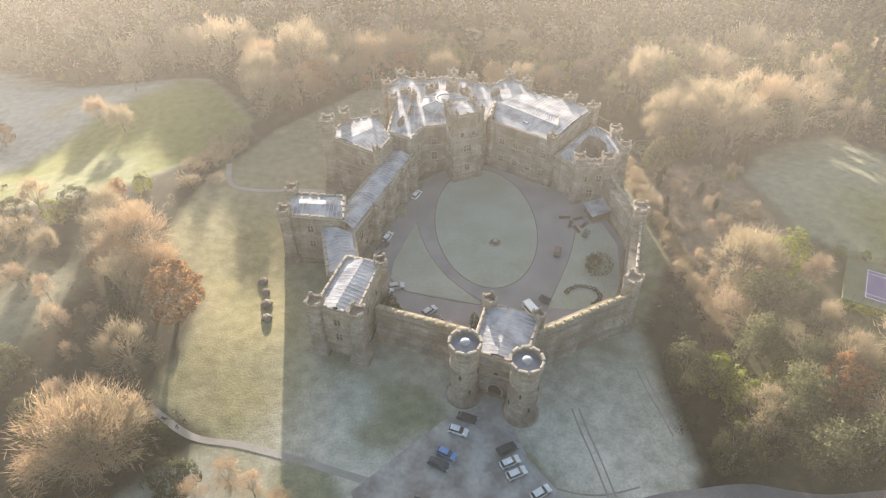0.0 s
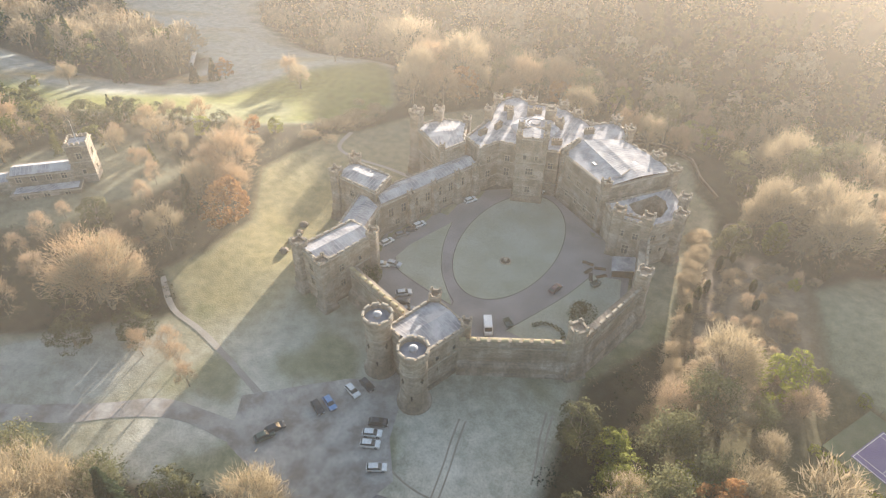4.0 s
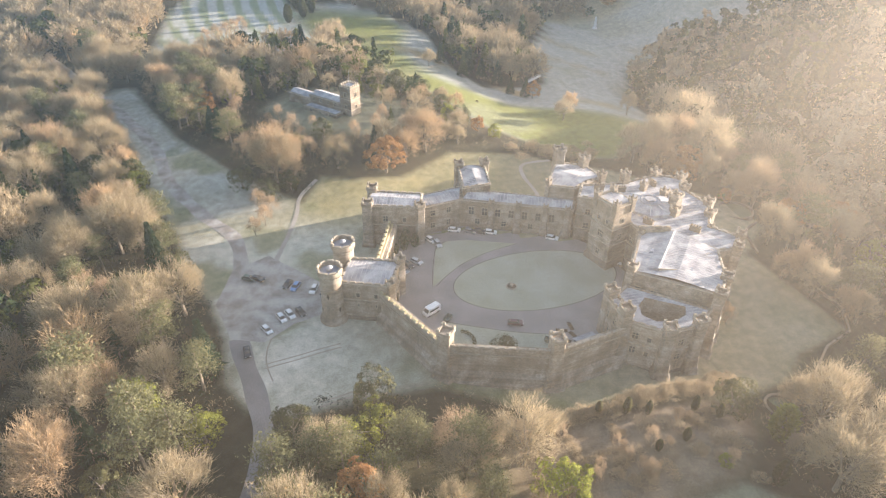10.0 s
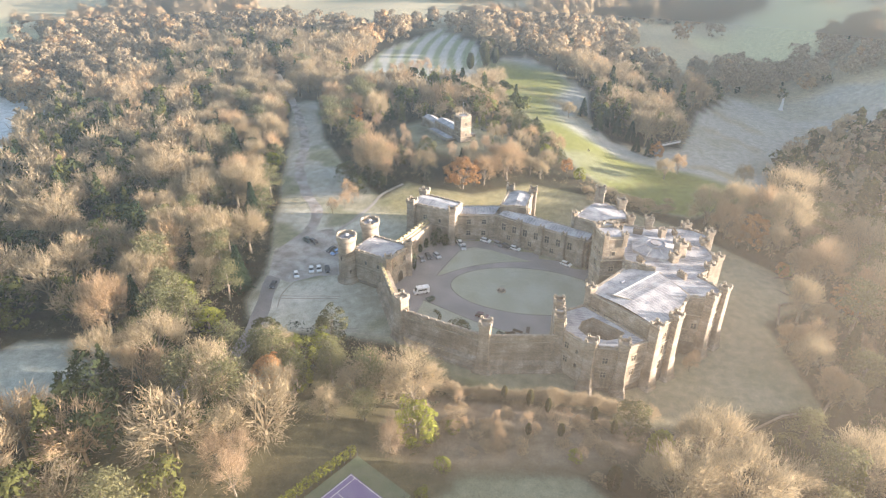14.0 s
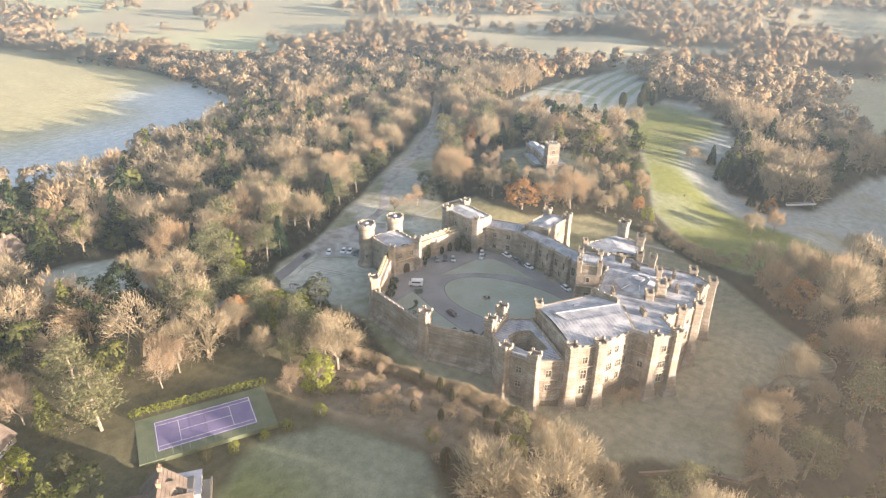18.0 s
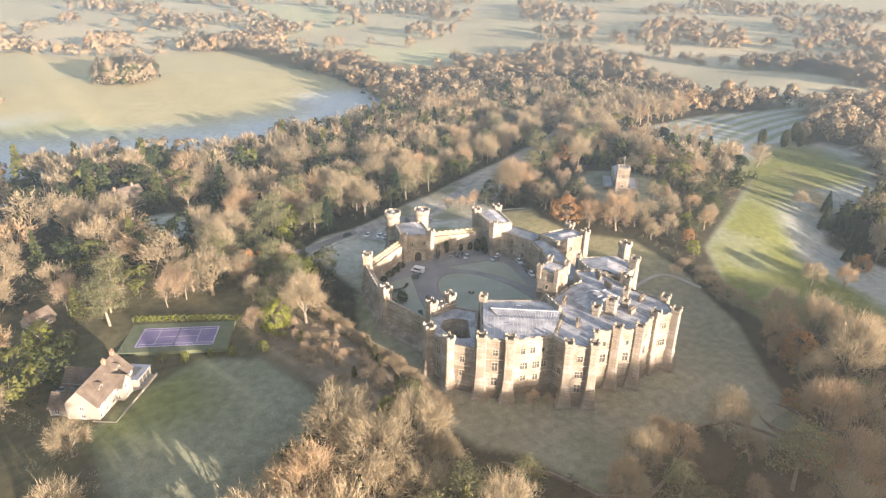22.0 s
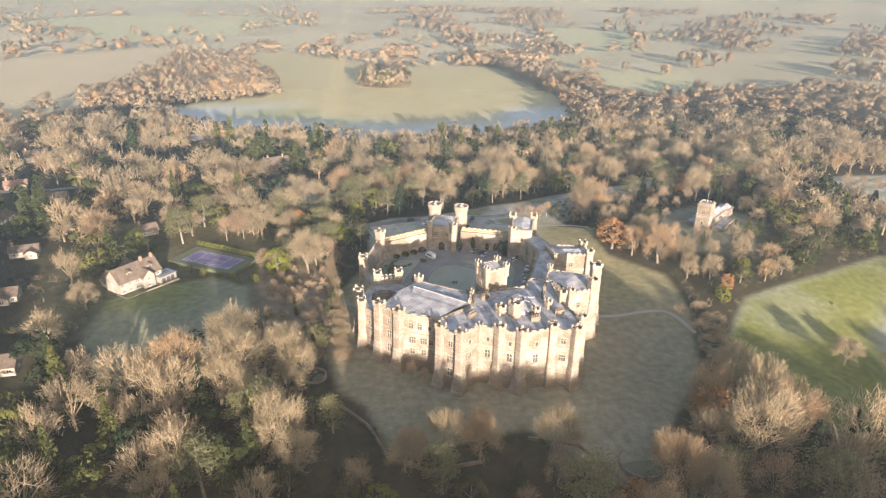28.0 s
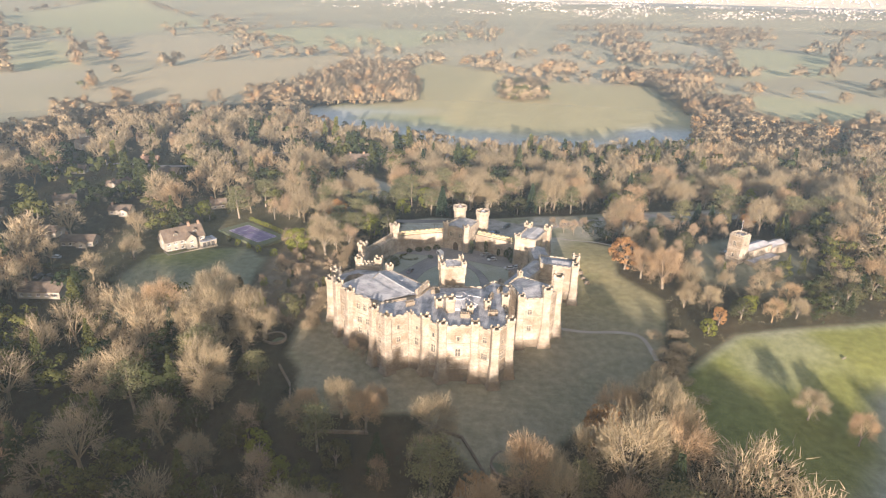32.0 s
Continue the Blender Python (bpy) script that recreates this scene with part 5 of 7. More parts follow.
def make_tree(kind, seed):
    """Trunk and crown meshes of a tree of one kind, about 12 m high."""
    g = np.random.default_rng(seed)
    if kind in ("bare", "birch"):
        r, h = (5.0, 12.0) if kind == "bare" else (3.4, 11.5)
        fr = boughs(h, r, g, 9 if kind == "bare" else 7, 6 if kind == "bare" else 4, 0.22)
        tm = limbs(h, r, g, trunk_r=0.27 if kind == "bare" else 0.14, frame_of=fr)
        v, f = twig_fans(fr[2], 5000 if kind == "bare" else 2000, 1.05, 0.062 if kind == "bare" else 0.062, g, np.array((0, 0, h * 0.2)))
        return tm, tri_mesh("crown", v, f, TWIG if kind == "bare" else BIRCH)
    if kind == "russet":
        r, h = 5.0, 12.0
        fr = boughs(h, r, g, 8, 4, 0.22)
        v, f, nn = leaf_clumps(3200, 95, r, h * 0.12, h, g, 0.95, 0.55, 0.36)
        me = grid_mesh("crown", v, f)
        me.materials.append(RUSSET)
        return limbs(h, r, g, trunk_r=0.3, frame_of=fr), me
    if kind == "shrub":
        tm = limbs(3.0, 2.2, g, 5, 2, 0.08, 0.12)
        p, d = crown_points(700, 2.3, 0.1, 3.2, g, 0.4, -0.3, 9, 0.25)
        d = p - np.array((0, 0, -0.3))
        d /= np.linalg.norm(d, axis=1)[:, None]
        v, f = sprays(p, d, 0.8, 0.06, g, 0.35)
        return tm, tri_mesh("crown", v, f, BRAMBLE)
    if kind in ("evergreen", "golden"):
        h, r = 10.0, 4.2
        tm = limbs(h, r, g, 5, 2, 0.26)
        v, f, nn = leaf_clumps(3300, 95, r, 0.2, h, g, 0.95, 0.46, 0.2, -0.75)
        me = grid_mesh("crown", v, f, {"custom_normal": ("FLOAT_VECTOR", nn)})
        me.materials.append(GREEN if kind == "evergreen" else GOLD)
        return tm, me
    if kind == "pine":
        h = 14.0
        k = Mesh()
        k.tube((0, 0, -0.5), (0.4, 0.2, h * 0.5), 0.34, 0.26, 7)
        k.tube((0.4, 0.2, h * 0.5), (0.1, 0.5, h * 0.92), 0.26, 0.06, 6)
        vs = []
        for i in range(11):
            a, z = i * 2.4 + g.random(), h * (0.38 + 0.055 * i)
            q = 3.6 * (1 - 0.05 * i) * (0.6 + 0.5 * g.random())
            e = np.array((math.cos(a) * q, math.sin(a) * q, z + 0.6))
            k.tube((0.35, 0.2, z - 0.4), e, 0.11, 0.04, 4)
            m = 210
            pts = g.normal(size=(m, 3)) * np.array((1.15, 1.15, 0.36)) + e
            vs.append(sprays(pts, np.tile((0, 0, 0.6), (m, 1)), 0.62, 0.26, g, 1.0)[0])
        v = np.concatenate(vs)
        return from_lists("trunk", *k.get()), tri_mesh("crown", v, np.arange(len(v)).reshape(-1, 3), PINE)
    h, r = (12.0, 2.7) if kind == "conifer" else (9.0, 1.5)
    k = Mesh()
    k.tube((0, 0, -0.5), (0, 0, h * 0.97), 0.22, 0.03, 6)
    n = 1700
    t = g.random(n) ** 0.75
    a = g.random(n) * 2 * math.pi
    shape = (1 - t) ** 0.85 if kind == "conifer" else np.sin(np.clip(t * 0.94 + 0.06, 0, 1) * math.pi) ** 0.5
    q = r * shape * (0.72 + 0.28 * g.random(n)) * (1 + 0.12 * np.sin(a * 5 + t * 30))
    p = np.stack([np.cos(a) * q, np.sin(a) * q, 0.4 + t * h * 0.96], 1)
    d = np.stack([np.cos(a), np.sin(a), np.full(n, -0.35 if kind == "conifer" else 1.2)], 1)
    v, f = sprays(p, d, 0.9, 0.45, g, 0.35)
    return from_lists("trunk", *k.get()), tri_mesh("crown", v, f, {"conifer": CONIFER, "gold_cypress": GOLD}.get(kind, GREEN))


LABELS = {"bare": ("leafless_tree", "leafless broad-crowned winter tree with tan twigs", "tree"), "birch": ("birch_tree", "slender leafless birch with reddish twigs", "tree"), "russet": ("copper_beech_tree", "broad tree still holding russet leaves", "tree"),
          "evergreen": ("evergreen_tree", "dark green dense evergreen tree", "tree"), "golden": ("golden_evergreen", "yellow-green bushy evergreen tree", "tree"), "pine": ("pine_tree", "blue-green pine with layered crown and bare trunk", "tree"),
          "shrub": ("leafless_shrub", "bushy leafless shrub with reddish-tan twigs", "shrub"), "gold_cypress": ("golden_cypress", "tall upright yellow-green conifer", "tree"), "conifer": ("conifer_tree", "tall dark pointed conifer", "tree"), "cypress": ("cypress_tree", "narrow dark green upright cypress", "tree")}
TREE_MESH = {k: [make_tree(k, 11 + 17 * i + 5 * len(k)) for i in range(5 if k == "bare" else 2)] for k in LABELS}
for kind, sets in TREE_MESH.items():
    for tm, cm in sets:
        tm.materials.append(BARK)
planted = []


def tree(kind, x, y, size=1.0, wide=1.0):
    tm, cm = TREE_MESH[kind][int(rng.integers(len(TREE_MESH[kind])))]
    name, label, cat = LABELS[kind]
    t = thing(name, label, cat, Matrix.LocRotScale((x, y, gz(x, y) - 0.1), Euler((0, 0, rng.random() * 6.28)), (size * wide, size * wide, size)), group=cat + "s round the castle")
    part("trunk", tm, None, t)
    part("crown", cm, None, t)
    planted.append((x, y, 4.0 * size * wide))


# trees that stand out on their own
for kind, x, y, s, w in (
        ("russet", -63.5, 106, 1.25, 1.25), ("birch", 37, 191.5, 0.65, 1.0), ("birch", 33, 193.5, 0.5, 1.0), ("evergreen", -51, 61, 0.95, 1.2), ("birch", -41, 62, 0.8, 1.2), ("birch", -36, 60, 0.75, 1.1), ("birch", -30, 57, 0.7, 1.1), ("birch", -46, 58, 0.8, 1.1), ("evergreen", -75, 60, 1.0, 1.2), ("bare", 96, 200, 1.5, 1.0), ("bare", 113, 187, 1.4, 1.0), ("bare", 30, 226, 1.2, 1.1), ("bare", 40, 229, 1.0, 1.0), ("pine", 62, 216, 0.9, 1.0), ("bare", -113, 199, 0.95, 1.1), ("golden", 64, 79, 1.15, 1.3), ("golden", 74, 84, 0.9, 1.2), ("evergreen", 57, 67, 1.05, 1.2), ("pine", 78, 85, 0.9, 1.1), ("pine", 68, 91, 0.95, 1.1), ("bare", 78, 102, 1.15, 1.05), ("bare", 85, 84, 1.2, 1.0), ("bare", 86.5, 97, 0.85, 1.0), ("bare", 65, 74, 1.1, 1.1), ("bare", 102, 79, 1.2, 1.0), ("cypress", 78.5, 146.5, 0.42, 1.2), ("cypress", 76.8, 154.5, 0.46, 1.2), ("bare", 72, 108, 0.9, 1.1), ("pine", 84, 106, 0.7, 1.1), ("golden", 86, 158, 0.42, 1.0),
        ("conifer", 94, 70, 0.9, 1.2), ("pine", 127, 67, 1.15, 1.2), ("pine", 83, 65, 1.0, 1.1), ("conifer", 95, 53, 0.95, 1.3), ("birch", 139, 61, 0.95, 1.2), ("evergreen", 145, 95, 0.75, 1.2), ("golden", 54, 47, 1.0, 1.2), ("birch", 90, 114, 0.7, 1.3), ("pine", 69, 72, 1.0, 1.0),
        ("birch", 67, 103, 1.1, 1.3), ("cypress", 92.5, 166.5, 0.85, 1.2), ("gold_cypress", 79, 178, 1.2, 1.6), ("bare", 87, 176, 0.8, 0.9), ("bare", 72, 188, 1.15, 1.0), ("bare", 20, 223, 0.9, 1.0), ("evergreen", 68, 211, 0.9, 1.1), ("bare", -48, 221, 0.95, 1.1),
        ("bare", -56, 214, 0.8, 1.0), ("bare", -39, 243, 0.9, 1.0), ("bare", -125, 239, 1.1, 0.9), ("conifer", -189, 168, 1.1, 1.2), ("conifer", -206, 176, 1.15, 1.2), ("conifer", -196, 172, 1.1, 1.2), ("conifer", -163, 197, 0.9, 1.3), ("conifer", -168, 190, 0.8, 1.3),
        ("conifer", -146, 50, 1.1, 1.2), ("conifer", -164, 52, 1.1, 1.1), ("cypress", -212, 83, 1.3, 1.4), ("cypress", -290, 74, 1.3, 1.4), ("cypress", -302, 84, 1.3, 1.4), ("cypress", -312, 90, 1.3, 1.4), ("conifer", -105, 42, 1.15, 1.2), ("conifer", -113, 38, 1.0, 1.2), ("pine", -96, 47, 1.1, 1.1),
        ("russet", -30, 234, 0.55, 1.0), ("golden", -33, 236, 0.6, 1.1), ("evergreen", -92, 84, 1.0, 1.2), ("evergreen", -80, 72, 1.0, 1.2), ("evergreen", -119, 140, 0.9, 1.2), ("evergreen", -104, 146, 0.9, 1.2), ("evergreen", 82, -169, 0.9, 1.0), ("evergreen", 92, -152, 0.8, 1.0), ("evergreen", 160, -171, 1.0, 1.0),
        ("bare", -198, 150, 0.9, 1.0), ("bare", -240, 100, 1.3, 1.2), ("conifer", -209, 159, 1.0, 1.2), ("conifer", -193, 180, 1.0, 1.3), ("conifer", -243, 172, 1.4, 1.3), ("conifer", -252, 176, 1.3, 1.3), ("conifer", -262, 178, 1.4, 1.3), ("conifer", -271, 181, 1.3, 1.3), ("conifer", -187, 188, 1.1, 1.3),
        ("bare", -125, 207, 1.0, 0.9), ("russet", -159, 200, 0.8, 1.0), ("birch", -244, 26, 1.1, 1.0), ("birch", -250, 31, 1.1, 1.0), ("birch", -256, 36, 1.1, 1.0), ("birch", -262, 41, 1.1, 1.0), ("birch", -268, 45, 1.1, 1.0), ("cypress", -324, 80, 1.5, 1.6), ("cypress", -339, 83, 1.5, 1.6),
        ("evergreen", -189, 100, 1.25, 1.1), ("evergreen", -176, 108, 1.1, 1.2), ("evergreen", -162, 116, 1.3, 1.1), ("evergreen", -150, 124, 1.1, 1.2), ("evergreen", -141, 133, 1.1, 1.2), ("evergreen", -139, 124, 1.0, 1.2), ("conifer", -216, 80, 1.5, 1.3), ("evergreen", -62, 52, 1.0, 1.2), ("pine", 132, 88, 1.2, 1.2), ("pine", 90, 73, 1.15, 1.1),
        ("pine", 56, 42, 1.0, 1.2), ("pine", 72, 64, 1.1, 1.1), ("birch", 106, 84, 1.1, 1.1), ("birch", 113, 86, 1.1, 1.1), ("birch", 109, 80, 1.15, 1.1), ("birch", 142, 70, 1.1, 1.2), ("golden", 152, 88, 0.95, 1.0), ("birch", 93, 115, 0.85, 1.2), ("golden", 95, 128, 0.4, 1.2), ("birch", 86, 140, 0.6, 1.0), ("birch", 76, 146, 0.55, 1.0), ("bare", 152, 148, 1.0, 1.1), ("golden", 82, 128, 0.45, 1.0), ("golden", 104, 125, 0.4, 0.9), ("golden", 110, 123, 0.38, 0.8), ("golden", 117, 120, 0.4, 0.9), ("evergreen", 123, 117, 0.4, 1.0), ("evergreen", 39.5, 123.0, 0.46, 1.2)):
    tree(kind, x, y, s, w)

# shrubs along the foot of the castle mound, in the rough garden and by the path
edge_line = [(63, 94), (66, 106), (65, 120), (63.2, 144), (61.5, 161), (59.5, 179)]
for (x0, y0), (x1, y1) in zip(edge_line, edge_line[1:]):
    for j in range(17):
        u = (j + rng.random()) / 17
        tree("shrub", x0 + (x1 - x0) * u + rng.normal() * 1.0, y0 + (y1 - y0) * u, 0.75 + 0.5 * rng.random(), 0.9 + 0.4 * rng.random())
for j in range(52):
    tree("shrub", 68 + 24 * rng.random(), 118 + 50 * rng.random(), 0.4 + 0.6 * rng.random(), 1.0 + 0.3 * rng.random())
for j in range(16):
    tree("birch", 67 + 20 * rng.random(), 116 + 44 * rng.random(), 0.35 + 0.2 * rng.random(), 0.9)
for x, y in ((63.5, 139), (64.5, 146), (66, 151), (70, 168), (67, 163)):
    tree("cypress", x, y, 0.5 + 0.15 * rng.random(), 1.0)
for j in range(18):
    tree("shrub", -66 - 12 * rng.random() - j * 0.4, 160 + 40 * rng.random(), 0.8 + 0.8 * rng.random(), 1.0 + 0.3 * rng.random())

# woodland
VILLAGE = [(188, 136, 12, 15, 8, 3.0), (170, 181, 10, 17, 9, 3.0), (196, 94, 15, 11, 7, 2.8), (258, -64, 30, 12, 8, 4.8), (243, -4, 20, 11, 7.5, 3.0), (216, 20, 5, 18, 8, 2.8), (312, -30, 70, 12, 8, 5.0), (314, -76, 25, 13, 8, 5.0), (236, 86, 40, 11, 8, 3.0), (272, 30, 15, 12, 8, 3.0),
           (285, -62, 55, 11, 8, 5.0), (226, 52, 80, 12, 8, 2.9), (212, 128, 5, 13, 8, 3.0), (-186, -112, 35, 26, 9, 3.2), (-206, -102, 30, 14, 8, 3.2), (340, -60, 20, 12, 8, 5.0), (300, 70, 60, 12, 8, 4.8), (258, 112, 25, 12, 8, 3.0), (190, -40, 15, 12, 8, 4.8), (340, 10, 45, 12, 8, 5.0), (230, 168, 15, 13, 8, 3.0), (290, 140, 70, 12, 8, 4.8)]
HOUSE_SPOTS = [(140, 128), (151, 74), (103, -26), (-112, 97), (-122, 93), (-130, 88), (150, 95)] + [v[:2] for v in VILLAGE]
ROADS = [[(20, 53), (42, 58), (80, 56), (120, 60), (160, 75)], [(-10, 53), (-48, 38), (-110, 13), (-170, -18), (-240, -60)]]


def line_dist(px, py, pts):
    best = np.full(px.shape, 1e9)
    for (x0, y0), (x1, y1) in zip(pts, pts[1:]):
        dx, dy = x1 - x0, y1 - y0
        t = np.clip(((px - x0) * dx + (py - y0) * dy) / (dx * dx + dy * dy), 0, 1)
        best = np.minimum(best, np.hypot(px - x0 - t * dx, py - y0 - t * dy))
    return best


def free(px, py, margin):
    ok = np.ones(px.shape, bool)
    for poly in OPEN:
        ok &= poly_dist(px, py, poly) > margin
    for poly in ([(92, 104), (120, 86), (141, 98), (138, 112), (108, 128)],):
        ok &= poly_dist(px, py, poly) > 7.0
    for hx, hy in HOUSE_SPOTS:
        ok &= np.hypot(px - hx, py - hy) > 11.5
    for hx, hy, *_ in VILLAGE[:5]:
        ok &= line_dist(px, py, [(hx, hy), (hx - 15, hy + 21)]) > 9.5
    for r in ROADS:
        ok &= line_dist(px, py, r) > 5.5
    ok &= poly_dist(px, py, [(-148, 66), (-126, 54), (-92, 88), (-96, 112), (-116, 114), (-148, 86)]) > -3.5
    ok &= ~inside(px, py, [(54, 184), (73, 184), (70, 226), (50, 226)])
    return ok


def scatter(x0, x1, y0, y1, cell):
    nx, ny = int((x1 - x0) / cell), int((y1 - y0) / cell)
    ix, iy = np.meshgrid(np.arange(nx), np.arange(ny))
    return (x0 + (ix + rng.random(ix.shape)) * cell).ravel(), (y0 + (iy + rng.random(ix.shape)) * cell).ravel()


px, py = scatter(-330, 330, -150, 430, 9.4)
ok = free(px, py, 4.2)
village = (px > 130) & (px < 380) & (py < 190)
ok &= ~(py > 214) | (rng.random(px.shape) < 0.8)
ok &= ~village | (rng.random(px.shape) < 0.36)
for tx, ty, tr in planted:
    ok &= np.hypot(px - tx, py - ty) > tr * 0.9
ok &= ~((px > 60) & (px < 94) & (py > 120) & (py < 170)) | (rng.random(px.shape) < 0.42)
px, py = px[ok], py[ok]
near = poly_dist(px, py, CASTLE_LAWN)
order = np.argsort(near + 25 * rng.random(near.shape))
green_zone = lumps(px, py, 26, 3.3) > 0.72
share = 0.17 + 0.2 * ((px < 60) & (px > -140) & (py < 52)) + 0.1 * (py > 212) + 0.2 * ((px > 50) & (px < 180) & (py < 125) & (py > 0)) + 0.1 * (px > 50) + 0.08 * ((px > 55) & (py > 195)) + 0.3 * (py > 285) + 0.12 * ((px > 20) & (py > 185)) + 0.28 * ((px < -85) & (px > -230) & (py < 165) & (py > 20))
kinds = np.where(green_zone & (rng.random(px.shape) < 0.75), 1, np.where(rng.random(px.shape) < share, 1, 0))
NEAR_TREES = 290
taken = set()
for i in order[:NEAR_TREES]:
    kind = "bare" if kinds[i] == 0 else ("evergreen", "pine", "conifer", "evergreen", "golden", "pine")[int(rng.integers(6))]
    if kind == "bare" and rng.random() < 0.16:
        kind = "birch"
    elif kind == "bare" and rng.random() < 0.03:
        kind = "russet"
    if math.hypot(px[i] + 112, py[i] - 82) < 42:
        kind = "birch"
    garden_tree = 60 < px[i] < 94 and 120 < py[i] < 170
    tree(kind, float(px[i]), float(py[i]), (0.58 if garden_tree else 0.62 if math.hypot(px[i] + 112, py[i] - 82) < 42 else 0.6 if -155 < px[i] < -82 and 105 < py[i] < 180 else 1.0) * (1.52 if kind == "bare" else 1.2) * (1.3 if px[i] < -50 and py[i] > 238 else 0.85 if 206 < py[i] < 245 and -40 < px[i] < 50 else 1.0) * float(0.74 + 0.5 * rng.random()), float(0.88 + 0.28 * rng.random()))
    taken.add(int(i))


def base_crown(kind, seed, n, length, width):
    g = np.random.default_rng(seed)
    if kind == 0 and width > 0.5:
        v, f, nn = leaf_clumps(n, max(8, n // 13), 4.4, 0.3, 11.8, g, 1.7, length, width * 1.5, -0.6)
        return v, nn
    if kind == 0:
        top, out, ends = boughs(12.0, 5.0, g, 7, 5, 0.22)
        v = twig_fans(ends, n, length, width, g, np.array((0, 0, 2.4)))[0]
        if n < 100:
            return v, crown_normals(v, 5.0)
        k = Mesh()
        k.tube((0, 0, -0.6), top, 0.36, 0.28, 4)
        for p, q, level in out:
            k.tube(p, q, (0.17, 0.09)[level], (0.09, 0.03)[level], 3)
        vv, ff = k.get()
        tri = [t for q in ff for t in ((q[0], q[1], q[2]), (q[0], q[2], q[-1])) if len(q) > 3] + [q for q in ff if len(q) == 3]
        v = np.concatenate([v, np.array([vv[j] for t in tri for j in t])])
        return v, crown_normals(v, 5.0)
    if kind == 1:
        v, f, nn = leaf_clumps(n, max(10, n // 26), 4.2, 0.3, 11.0, g, 1.35 if n > 300 else 1.7, length * 0.6, width * 1.3, -0.7)
        return v, nn
    t = g.random(n)
    a = g.random(n) * 6.283
    q = 2.9 * (1 - t) ** 0.85 * (0.8 + 0.3 * np.sin(t * 40))
    p = np.stack([np.cos(a) * q, np.sin(a) * q, 0.5 + t * 12], 1)
    d = np.stack([np.cos(a), np.sin(a), -0.3 * np.ones(n)], 1)
    v = sprays(p, d, length * 0.6, width * 1.4, g, 0.7)[0]
    return v, crown_normals(v, 5.0)


def wood(name, label, pts, kind, n, length, width, mat, lo=1.05, hi=1.8):
    """Many trees joined into one mesh."""
    bases = [base_crown(kind, 50 + i + kind, n, length, width) for i in range(6)]
    bases, norms = [b[0] for b in bases], [b[1] for b in bases]
    vs, tints, ns = [], [], []
    for x, y in pts:
        pick = int(rng.integers(6))
        b, nb = bases[pick], norms[pick]
        a, s = rng.random() * 6.283, (lo + (hi - lo) * rng.random()) * (0.55 if math.hypot(x + 112, y - 82) < 44 else 0.55 if -155 < x < -82 and 105 < y < 180 else 1.3 if -260 < x < -50 and 238 < y < 330 else 0.85 if 206 < y < 245 and -40 < x < 50 else 1.0)
        ca, sa = math.cos(a) * s, math.sin(a) * s
        w = 0.9 + 0.3 * rng.random()
        vs.append(np.stack([x + (b[:, 0] * ca - b[:, 1] * sa) * w, y + (b[:, 0] * sa + b[:, 1] * ca) * w, b[:, 2] * s], 1))
        ns.append(np.stack([(nb[:, 0] * ca - nb[:, 1] * sa) / s, (nb[:, 0] * sa + nb[:, 1] * ca) / s, nb[:, 2]], 1))
        tints.append(np.full(len(b), rng.random()))
    hz = ground(np.array([p[0] for p in pts]), np.array([p[1] for p in pts]))
    for v, z in zip(vs, hz):
        v[:, 2] += z - 0.2
    v = np.concatenate(vs)
    me = grid_mesh(name, v, np.arange(len(v)).reshape(-1, 3), {"tint": ("FLOAT", np.concatenate(tints)), **({"custom_normal": ("FLOAT_VECTOR", np.concatenate(ns))} if (kind == 0 and width > 0.5) or kind == 1 else {})})
    me.materials.append(mat)
    tagged(part(name, me, None), label, "woodland", kind="stuff")


rest = [i for i in range(len(px)) if i not in taken]
mid = [i for i in rest if math.hypot(px[i] - 10, py[i] - 135) < 185]
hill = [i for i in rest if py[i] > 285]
edge = [i for i in rest if math.hypot(px[i] - 10, py[i] - 135) >= 185 and py[i] <= 285]
mid = [i for i in mid if py[i] <= 285]
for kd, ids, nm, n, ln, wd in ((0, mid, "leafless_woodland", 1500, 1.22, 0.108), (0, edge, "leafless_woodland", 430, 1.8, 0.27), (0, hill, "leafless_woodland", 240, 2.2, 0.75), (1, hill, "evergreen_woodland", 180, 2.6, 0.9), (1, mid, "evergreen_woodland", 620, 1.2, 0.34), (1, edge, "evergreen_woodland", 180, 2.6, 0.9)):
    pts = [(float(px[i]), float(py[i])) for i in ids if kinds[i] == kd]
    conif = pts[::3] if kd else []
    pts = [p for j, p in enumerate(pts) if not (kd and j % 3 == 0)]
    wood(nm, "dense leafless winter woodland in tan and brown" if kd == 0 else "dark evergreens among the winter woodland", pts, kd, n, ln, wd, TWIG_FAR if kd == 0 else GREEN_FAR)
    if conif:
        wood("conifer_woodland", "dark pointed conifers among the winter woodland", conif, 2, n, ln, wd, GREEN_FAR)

# evergreen undergrowth in the ravine and along the slopes; its leaf colour holds the shade
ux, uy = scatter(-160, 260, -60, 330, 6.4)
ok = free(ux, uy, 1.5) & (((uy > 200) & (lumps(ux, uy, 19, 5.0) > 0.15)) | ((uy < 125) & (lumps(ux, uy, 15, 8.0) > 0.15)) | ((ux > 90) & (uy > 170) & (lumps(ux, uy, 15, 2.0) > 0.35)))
wood("undergrowth", "evergreen undergrowth below the bare trees, shade put into its dark leaves", list(zip(ux[ok].tolist(), uy[ok].tolist())), 1, 110, 1.1, 0.45, SHADE_LEAF, 0.28, 0.55)

